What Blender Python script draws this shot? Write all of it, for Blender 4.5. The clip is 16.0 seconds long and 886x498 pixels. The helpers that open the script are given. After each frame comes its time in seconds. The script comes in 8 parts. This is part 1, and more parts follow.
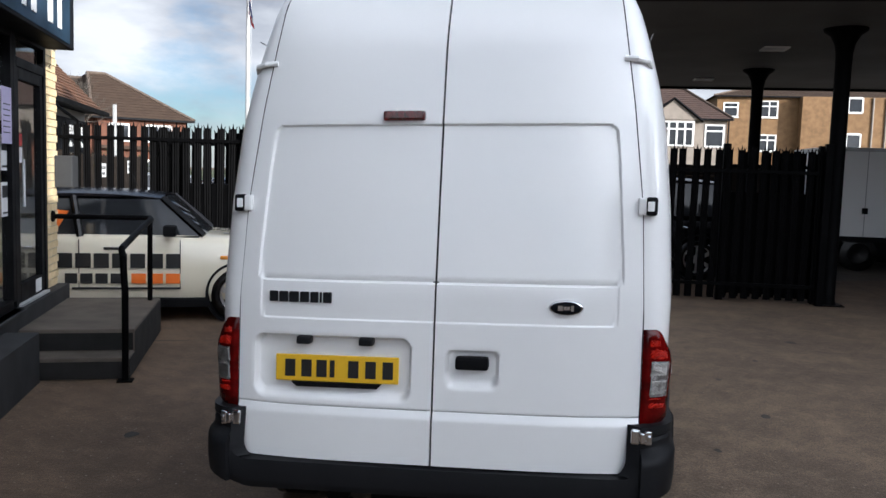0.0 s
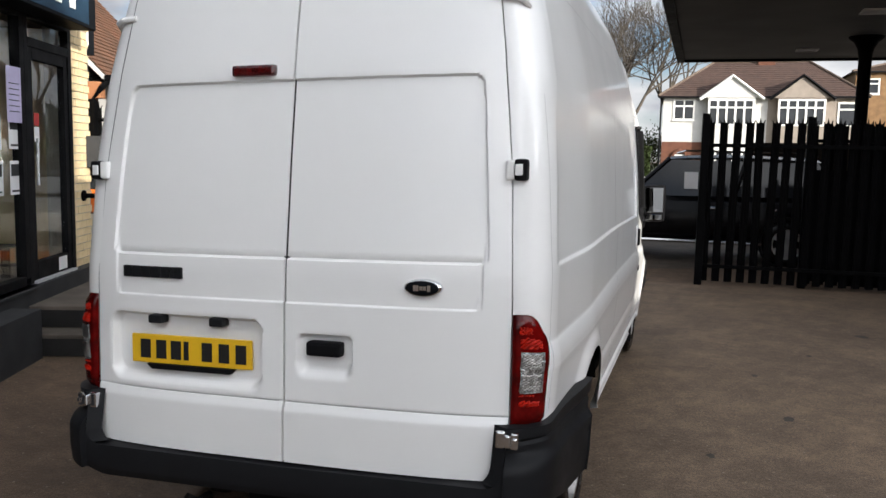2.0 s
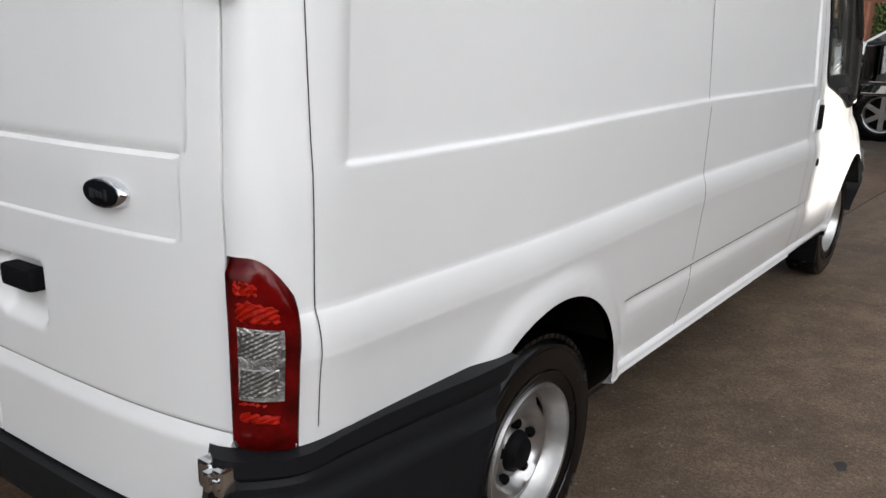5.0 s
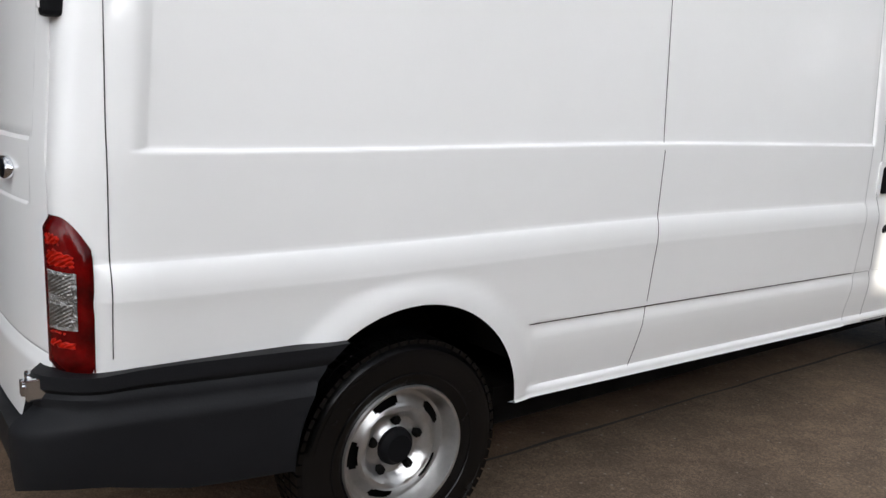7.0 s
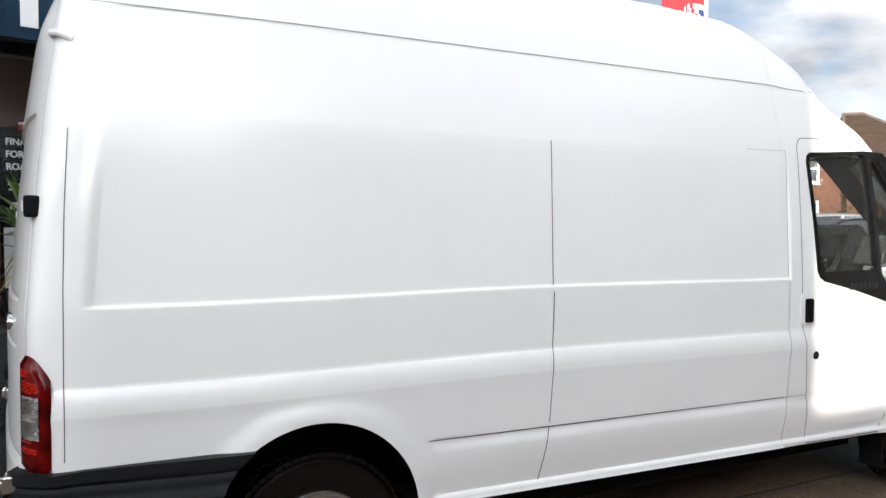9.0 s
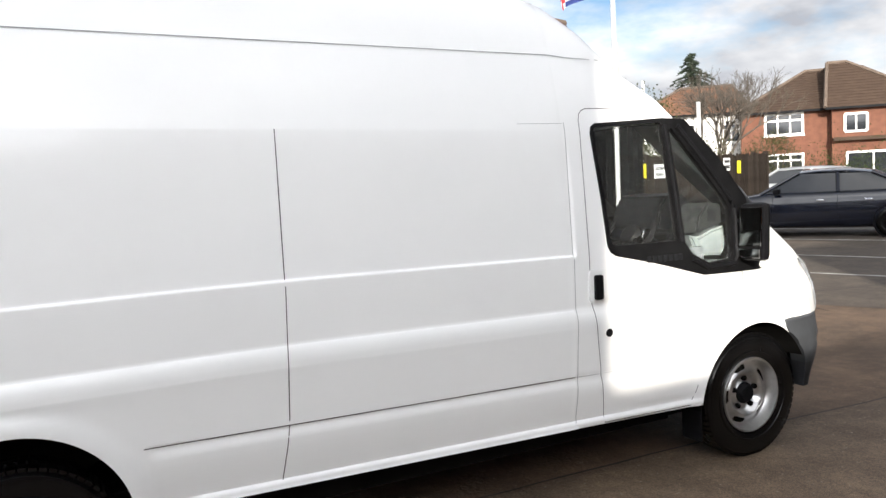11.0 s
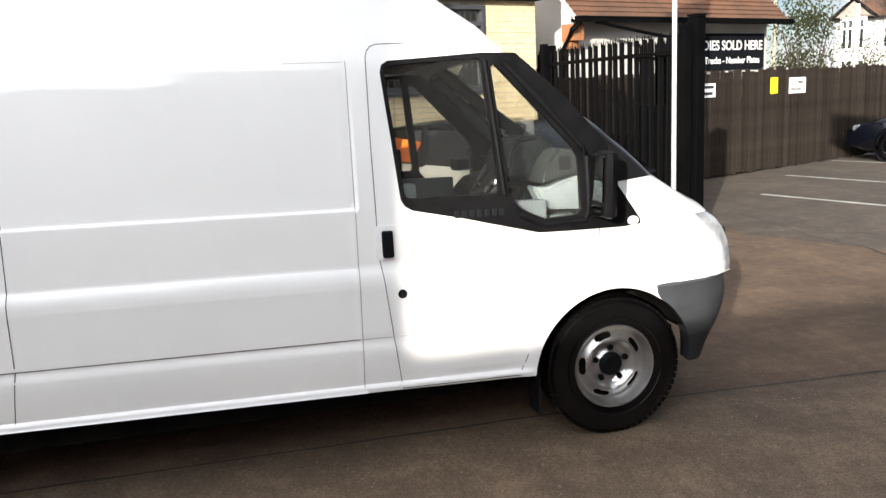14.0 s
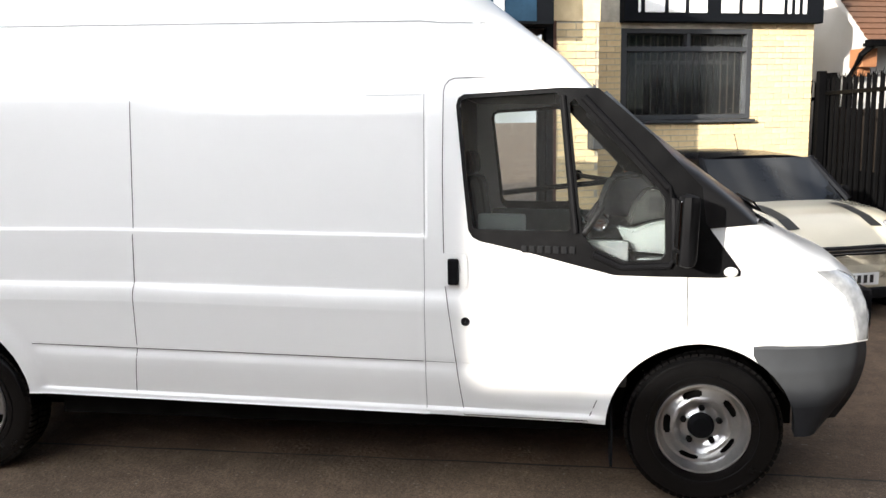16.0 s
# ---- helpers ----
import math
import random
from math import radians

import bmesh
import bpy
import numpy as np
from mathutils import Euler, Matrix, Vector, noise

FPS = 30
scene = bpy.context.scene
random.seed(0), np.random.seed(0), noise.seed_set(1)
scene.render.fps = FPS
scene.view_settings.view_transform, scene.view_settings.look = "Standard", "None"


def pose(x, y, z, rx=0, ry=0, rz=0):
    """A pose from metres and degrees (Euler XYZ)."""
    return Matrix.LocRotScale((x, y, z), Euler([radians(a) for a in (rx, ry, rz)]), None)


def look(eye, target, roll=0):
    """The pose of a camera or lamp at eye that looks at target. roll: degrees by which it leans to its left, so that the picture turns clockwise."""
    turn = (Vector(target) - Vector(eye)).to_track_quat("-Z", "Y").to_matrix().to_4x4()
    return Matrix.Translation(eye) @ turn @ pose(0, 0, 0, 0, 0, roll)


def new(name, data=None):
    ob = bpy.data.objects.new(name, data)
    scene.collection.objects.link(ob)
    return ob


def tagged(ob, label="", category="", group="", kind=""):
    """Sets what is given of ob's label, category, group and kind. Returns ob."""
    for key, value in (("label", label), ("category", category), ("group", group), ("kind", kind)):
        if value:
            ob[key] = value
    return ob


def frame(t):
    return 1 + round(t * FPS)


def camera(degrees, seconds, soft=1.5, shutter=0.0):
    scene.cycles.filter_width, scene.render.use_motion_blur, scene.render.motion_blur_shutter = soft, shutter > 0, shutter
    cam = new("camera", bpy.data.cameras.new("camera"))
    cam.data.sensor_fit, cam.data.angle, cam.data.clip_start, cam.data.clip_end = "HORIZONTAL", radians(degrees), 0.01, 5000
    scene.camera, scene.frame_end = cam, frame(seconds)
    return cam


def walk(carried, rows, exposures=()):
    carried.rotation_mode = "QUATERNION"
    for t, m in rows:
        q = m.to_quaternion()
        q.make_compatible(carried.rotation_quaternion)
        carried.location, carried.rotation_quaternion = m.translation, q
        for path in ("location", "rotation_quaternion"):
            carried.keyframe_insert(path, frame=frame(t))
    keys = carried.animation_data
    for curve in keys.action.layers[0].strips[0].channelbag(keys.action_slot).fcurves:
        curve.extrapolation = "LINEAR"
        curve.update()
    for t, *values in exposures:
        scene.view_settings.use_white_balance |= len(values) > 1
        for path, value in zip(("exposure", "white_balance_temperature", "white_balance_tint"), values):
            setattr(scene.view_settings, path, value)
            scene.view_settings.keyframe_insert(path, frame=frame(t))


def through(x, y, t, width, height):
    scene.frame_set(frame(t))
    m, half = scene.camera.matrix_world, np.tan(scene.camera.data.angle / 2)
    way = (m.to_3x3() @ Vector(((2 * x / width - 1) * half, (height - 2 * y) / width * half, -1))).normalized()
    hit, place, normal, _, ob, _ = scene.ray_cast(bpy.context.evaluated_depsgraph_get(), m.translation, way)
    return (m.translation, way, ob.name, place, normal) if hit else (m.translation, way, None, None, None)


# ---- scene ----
cam = camera(56.31, 16.0)
# seconds, x, y, z, yaw, pitch, lean
PATH = [
    (0, 0.517, -3.254, 1.746, 8.48, -5.26, 1.79),
    (0.5, 0.751, -3.094, 1.736, 10.37, -5.47, 1.52),
    (1, 0.982, -2.940, 1.723, 12.91, -5.56, 1.20),
    (1.5, 1.188, -2.728, 1.679, 15.74, -5.61, 0.83),
    (2, 1.407, -2.643, 1.682, 17.11, -6.45, 1.28),
    (2.5, 1.600, -2.393, 1.664, 20.71, -7.05, 0.80),
    (3, 1.700, -2.081, 1.642, 24.24, -8.48, -0.11),
    (3.5, 1.729, -1.752, 1.643, 26.97, -8.44, -0.15),
    (4, 1.790, -1.469, 1.625, 29.46, -8.06, -0.16),
    (4.5, 1.885, -1.167, 1.600, 32.49, -11.93, -0.01),
    (4.7, 1.918, -1.042, 1.594, 34.06, -14.80, 0.20),
    (6.8, 2.792, -0.320, 1.515, 53.26, -13.90, 2.52),
    (7, 2.916, -0.334, 1.518, 53.98, -11.98, 2.50),
    (7.5, 3.172, -0.316, 1.547, 56.90, -8.12, 2.18),
    (8, 3.428, -0.186, 1.511, 60.64, -4.66, 0.71),
    (8.2, 3.511, -0.186, 1.530, 60.88, -3.61, 0.93),
    (10.3, 4.158, 0.672, 1.734, 64.01, -2.67, -1.57),
    (10.5, 4.168, 0.780, 1.719, 63.38, -3.20, -1.86),
    (11, 4.239, 1.065, 1.700, 62.61, -5.03, -2.84),
    (11.5, 4.331, 1.357, 1.682, 62.85, -6.45, -3.23),
    (12, 4.361, 1.657, 1.658, 63.68, -7.33, -3.10),
    (12.5, 4.424, 1.925, 1.690, 64.74, -8.52, -1.98),
    (13, 4.607, 2.259, 1.737, 67.63, -9.37, -3.16),
    (13.5, 4.699, 2.584, 1.800, 70.73, -10.50, -2.78),
    (14, 4.609, 2.979, 1.782, 76.39, -10.81, -2.71),
    (14.5, 4.589, 3.316, 1.789, 83.16, -10.53, -2.63),
    (15, 4.682, 3.650, 1.822, 89.98, -10.15, -2.88),
    (15.5, 4.695, 3.861, 1.820, 94.22, -9.38, -1.54),
    (16, 4.719, 4.109, 1.801, 98.45, -8.73, -0.98),
]
walk(cam, [(t, pose(x, y, z, 90 + pitch, 0, yaw) @ pose(0, 0, 0, 0, 0, lean)) for t, x, y, z, yaw, pitch, lean in PATH],
     exposures=((0.0, 0.88, 5950, 10), (0.5, 0.90, 6000, 10), (1.5, 0.93, 6300, 10), (2.5, 1.00, 6550, 10), (4.5, 1.08, 6550, 10), (7.0, 1.16, 6500, 10), (8.0, 1.21, 6450, 10), (11.0, 1.15, 6550, 10), (13.5, 1.20, 6550, 10), (16.0, 1.28, 6550, 10)))

# ---- light ----
SUN_AZ, SUN_EL = radians(-35), radians(15)      # measured from +x towards +y
world = bpy.data.worlds.new("sky")
scene.world = world
world.use_nodes = True
wn, wl = world.node_tree.nodes, world.node_tree.links
wn.clear()
sky = wn.new("ShaderNodeTexSky")
sky.sky_type, sky.sun_disc = "NISHITA", False
sky.sun_elevation, sky.sun_rotation = SUN_EL, radians(125)
sky.air_density, sky.dust_density, sky.ozone_density = 1.0, 0.3, 4.0
coord = wn.new("ShaderNodeTexCoord")
mapw = wn.new("ShaderNodeMapping")
mapw.inputs["Scale"].default_value = (1.0, 1.0, 2.6)
mapw.inputs["Location"].default_value = (0.35, 0.2, 0.1)
cloud = wn.new("ShaderNodeTexNoise")
cloud.inputs["Scale"].default_value, cloud.inputs["Detail"].default_value, cloud.inputs["Roughness"].default_value = 2.6, 9, 0.6
ramp = wn.new("ShaderNodeValToRGB")
ramp.color_ramp.elements[0].position, ramp.color_ramp.elements[1].position = 0.36, 0.54
shade = wn.new("ShaderNodeTexNoise")
shade.inputs["Scale"].default_value, shade.inputs["Detail"].default_value = 5.0, 6
cramp = wn.new("ShaderNodeValToRGB")
cramp.color_ramp.elements[0].position, cramp.color_ramp.elements[0].color = 0.35, (3.0, 3.15, 3.5, 1)
cramp.color_ramp.elements[1].position, cramp.color_ramp.elements[1].color = 0.62, (7.0, 7.0, 7.0, 1)
# thin cloud glows towards the low sun
toward = wn.new("ShaderNodeVectorMath")
toward.operation = "DOT_PRODUCT"
toward.inputs[1].default_value = (math.cos(SUN_AZ) * math.cos(SUN_EL), math.sin(SUN_AZ) * math.cos(SUN_EL), math.sin(SUN_EL))
ahead = wn.new("ShaderNodeMath")
ahead.operation = "MULTIPLY_ADD"
ahead.inputs[1].default_value, ahead.inputs[2].default_value = 0.5, 0.5
square = wn.new("ShaderNodeMath")
square.operation = "POWER"
square.inputs[1].default_value = 11.0
boost = wn.new("ShaderNodeMath")
boost.operation = "MULTIPLY_ADD"
boost.inputs[1].default_value, boost.inputs[2].default_value = 9.5, 1.0
lit = wn.new("ShaderNodeVectorMath")
lit.operation = "SCALE"
wl.new(coord.outputs["Generated"], toward.inputs[0])
wl.new(toward.outputs["Value"], ahead.inputs[0])
wl.new(ahead.outputs[0], square.inputs[0])
wl.new(square.outputs[0], boost.inputs[0])
wl.new(cramp.outputs["Color"], lit.inputs[0])
wl.new(boost.outputs[0], lit.inputs["Scale"])
mixc = wn.new("ShaderNodeMix")
mixc.data_type = "RGBA"
bg = wn.new("ShaderNodeBackground")
bg.inputs["Strength"].default_value = 0.080
wout = wn.new("ShaderNodeOutputWorld")
wl.new(coord.outputs["Generated"], mapw.inputs["Vector"])
wl.new(mapw.outputs["Vector"], cloud.inputs["Vector"])
wl.new(mapw.outputs["Vector"], shade.inputs["Vector"])
wl.new(cloud.outputs["Fac"], ramp.inputs["Fac"])
wl.new(shade.outputs["Fac"], cramp.inputs["Fac"])
wl.new(ramp.outputs["Color"], mixc.inputs["Factor"])
dim = wn.new("ShaderNodeVectorMath")
dim.operation = "SCALE"
dim.inputs["Scale"].default_value = 0.8
wl.new(sky.outputs["Color"], dim.inputs[0])
wl.new(dim.outputs["Vector"], mixc.inputs["A"])
wl.new(lit.outputs["Vector"], mixc.inputs["B"])
wl.new(mixc.outputs["Result"], bg.inputs["Color"])
wl.new(bg.outputs["Background"], wout.inputs["Surface"])
sun = new("sun", bpy.data.lights.new("sun", "SUN"))
sun.data.energy, sun.data.angle, sun.data.color = 4.3, radians(0.6), (1.0, 0.94, 0.84)
sun_dir = Vector((math.cos(SUN_AZ) * math.cos(SUN_EL), math.sin(SUN_AZ) * math.cos(SUN_EL), math.sin(SUN_EL)))
sun.matrix_world = look(sun_dir * 60, (0, 0, 0))


# ---- materials ----
def surface(name, color, rough=0.6, var=0.12, scale=6.0, fine=60.0, bump=0.05, metal=0.0, coat=0.0, island=0.0, rnd=0.0, tint=None, spec=0.5, dist=0.01):
    """A procedural material: a base colour that varies at a coarse and a fine scale, with fine relief."""
    m = bpy.data.materials.new(name)
    m.use_nodes = True
    n, l = m.node_tree.nodes, m.node_tree.links
    b = n["Principled BSDF"]
    tc = n.new("ShaderNodeTexCoord")
    n1 = n.new("ShaderNodeTexNoise"); n1.inputs["Scale"].default_value, n1.inputs["Detail"].default_value = scale, 6
    n2 = n.new("ShaderNodeTexNoise"); n2.inputs["Scale"].default_value, n2.inputs["Detail"].default_value = fine, 3
    l.new(tc.outputs["Object"], n1.inputs["Vector"]); l.new(tc.outputs["Object"], n2.inputs["Vector"])
    mx = n.new("ShaderNodeMix"); mx.data_type = "RGBA"
    other = tint or tuple(c * (1 - 2.2 * var) for c in color)
    mx.inputs["A"].default_value, mx.inputs["B"].default_value = (*color, 1), (*other, 1)
    r1 = n.new("ShaderNodeValToRGB"); r1.color_ramp.elements[0].position, r1.color_ramp.elements[1].position = 0.35, 0.72
    l.new(n1.outputs["Fac"], r1.inputs["Fac"]); l.new(r1.outputs["Color"], mx.inputs["Factor"])
    hsv = n.new("ShaderNodeHueSaturation")
    ma = n.new("ShaderNodeMath"); ma.operation = "MULTIPLY_ADD"
    ma.inputs[1].default_value, ma.inputs[2].default_value = var * 1.6, 1 - var * 0.8
    l.new(n2.outputs["Fac"], ma.inputs[0])
    val = ma.outputs[0]
    for amount, node, out in ((island, "ShaderNodeNewGeometry", "Random Per Island"), (rnd, "ShaderNodeObjectInfo", "Random")):
        if amount:
            g = n.new(node); k = n.new("ShaderNodeMath"); k.operation = "MULTIPLY_ADD"
            k.inputs[1].default_value, k.inputs[2].default_value = amount, 1 - amount / 2
            mul = n.new("ShaderNodeMath"); mul.operation = "MULTIPLY"
            l.new(g.outputs[out], k.inputs[0]); l.new(val, mul.inputs[0]); l.new(k.outputs[0], mul.inputs[1])
            val = mul.outputs[0]
    l.new(val, hsv.inputs["Value"]); l.new(mx.outputs["Result"], hsv.inputs["Color"])
    l.new(hsv.outputs["Color"], b.inputs["Base Color"])
    b.inputs["Roughness"].default_value, b.inputs["Metallic"].default_value = rough, metal
    b.inputs["Specular IOR Level"].default_value = spec
    b.inputs["Coat Weight"].default_value = coat
    b.inputs["Coat Roughness"].default_value = 0.04
    rr = n.new("ShaderNodeMath"); rr.operation = "MULTIPLY_ADD"
    rr.inputs[1].default_value, rr.inputs[2].default_value = min(0.25, rough * 0.5), rough * 0.8
    l.new(n1.outputs["Fac"], rr.inputs[0]); l.new(rr.outputs[0], b.inputs["Roughness"])
    if bump:
        bp = n.new("ShaderNodeBump"); bp.inputs["Strength"].default_value, bp.inputs["Distance"].default_value = bump, dist
        l.new(n2.outputs["Fac"], bp.inputs["Height"]); l.new(bp.outputs["Normal"], b.inputs["Normal"])
    return m


def gloss_paint(name, color):
    """Even, slightly soft vehicle paint with faint orange peel and road film."""
    m = surface(name, color, 0.34, 0.012, 1.6, 14, 0.003, coat=0.75)
    n, l = m.node_tree.nodes, m.node_tree.links
    b = n["Principled BSDF"]
    for k in list(b.inputs["Roughness"].links):
        l.remove(k)
    b.inputs["Roughness"].default_value, b.inputs["Coat Roughness"].default_value = 0.42, 0.07
    # pressed panels are never quite flat: long, shallow waves
    tc = n.new("ShaderNodeTexCoord")
    wave = n.new("ShaderNodeTexNoise")
    wave.inputs["Scale"].default_value, wave.inputs["Detail"].default_value = 2.4, 1.0
    bp = n.new("ShaderNodeBump")
    bp.inputs["Strength"].default_value, bp.inputs["Distance"].default_value = 0.30, 0.010
    l.new(tc.outputs["Object"], wave.inputs["Vector"])
    l.new(wave.outputs["Fac"], bp.inputs["Height"])
    l.new(b.inputs["Normal"].links[0].from_socket, bp.inputs["Normal"])
    l.new(bp.outputs["Normal"], b.inputs["Normal"])
    l.new(bp.outputs["Normal"], b.inputs["Coat Normal"])
    return m


def worn_ground(name, color, stain, grit):
    """Worn yard surface: broad stains, blotches, fine aggregate and pale grit."""
    m = surface(name, color, 0.86, 0.16, 0.5, 38, 0.35, tint=stain, dist=0.02)
    n, l = m.node_tree.nodes, m.node_tree.links
    b = n["Principled BSDF"]
    tc = n.new("ShaderNodeTexCoord")
    src = b.inputs["Base Color"].links[0].from_socket
    for sc, lo, hi, low, high in ((2.3, 0.42, 0.66, 0.74, 1.10), (9.0, 0.40, 0.70, 0.80, 1.14), (60.0, 0.36, 0.66, 0.80, 1.22), (170.0, 0.36, 0.68, 0.50, 1.62)):
        t = n.new("ShaderNodeTexNoise")
        t.inputs["Scale"].default_value, t.inputs["Detail"].default_value, t.inputs["Roughness"].default_value = sc, 5, 0.65
        r = n.new("ShaderNodeMapRange")
        r.inputs["From Min"].default_value, r.inputs["From Max"].default_value = lo, hi
        r.inputs["To Min"].default_value, r.inputs["To Max"].default_value = low, high
        s = n.new("ShaderNodeVectorMath"); s.operation = "SCALE"
        l.new(tc.outputs["Object"], t.inputs["Vector"]); l.new(t.outputs["Fac"], r.inputs["Value"])
        l.new(src, s.inputs[0]); l.new(r.outputs["Result"], s.inputs["Scale"])
        src = s.outputs["Vector"]
    vo = n.new("ShaderNodeTexVoronoi"); vo.inputs["Scale"].default_value = 26.0
    vr = n.new("ShaderNodeMapRange")
    vr.inputs["From Min"].default_value, vr.inputs["From Max"].default_value = 0.10, 0.20
    vr.inputs["To Min"].default_value, vr.inputs["To Max"].default_value = grit, 0.0
    gate = n.new("ShaderNodeMath"); gate.operation = "GREATER_THAN"; gate.inputs[1].default_value = 0.78
    sep = n.new("ShaderNodeSeparateColor")
    amt = n.new("ShaderNodeMath"); amt.operation = "MULTIPLY"
    mx = n.new("ShaderNodeMix"); mx.data_type = "RGBA"
    mx.inputs["B"].default_value = (0.24, 0.20, 0.16, 1)
    l.new(tc.outputs["Object"], vo.inputs["Vector"]); l.new(vo.outputs["Distance"], vr.inputs["Value"])
    l.new(vo.outputs["Color"], sep.inputs[0]); l.new(sep.outputs[0], gate.inputs[0])
    l.new(vr.outputs["Result"], amt.inputs[0]); l.new(gate.outputs[0], amt.inputs[1])
    l.new(amt.outputs[0], mx.inputs["Factor"]); l.new(src, mx.inputs["A"])
    l.new(mx.outputs["Result"], b.inputs["Base Color"])
    return m


def glass(name, color, rough=0.02, through=1.0):
    m = bpy.data.materials.new(name)
    m.use_nodes = True
    b = m.node_tree.nodes["Principled BSDF"]
    b.inputs["Base Color"].default_value = (*color, 1)
    b.inputs["Roughness"].default_value, b.inputs["Transmission Weight"].default_value, b.inputs["IOR"].default_value = rough, through, 1.28
    return m


def glow(name, color, strength):
    m = bpy.data.materials.new(name)
    m.use_nodes = True
    b = m.node_tree.nodes["Principled BSDF"]
    b.inputs["Base Color"].default_value = (*color, 1)
    b.inputs["Emission Color"].default_value, b.inputs["Emission Strength"].default_value = (*color, 1), strength
    return m


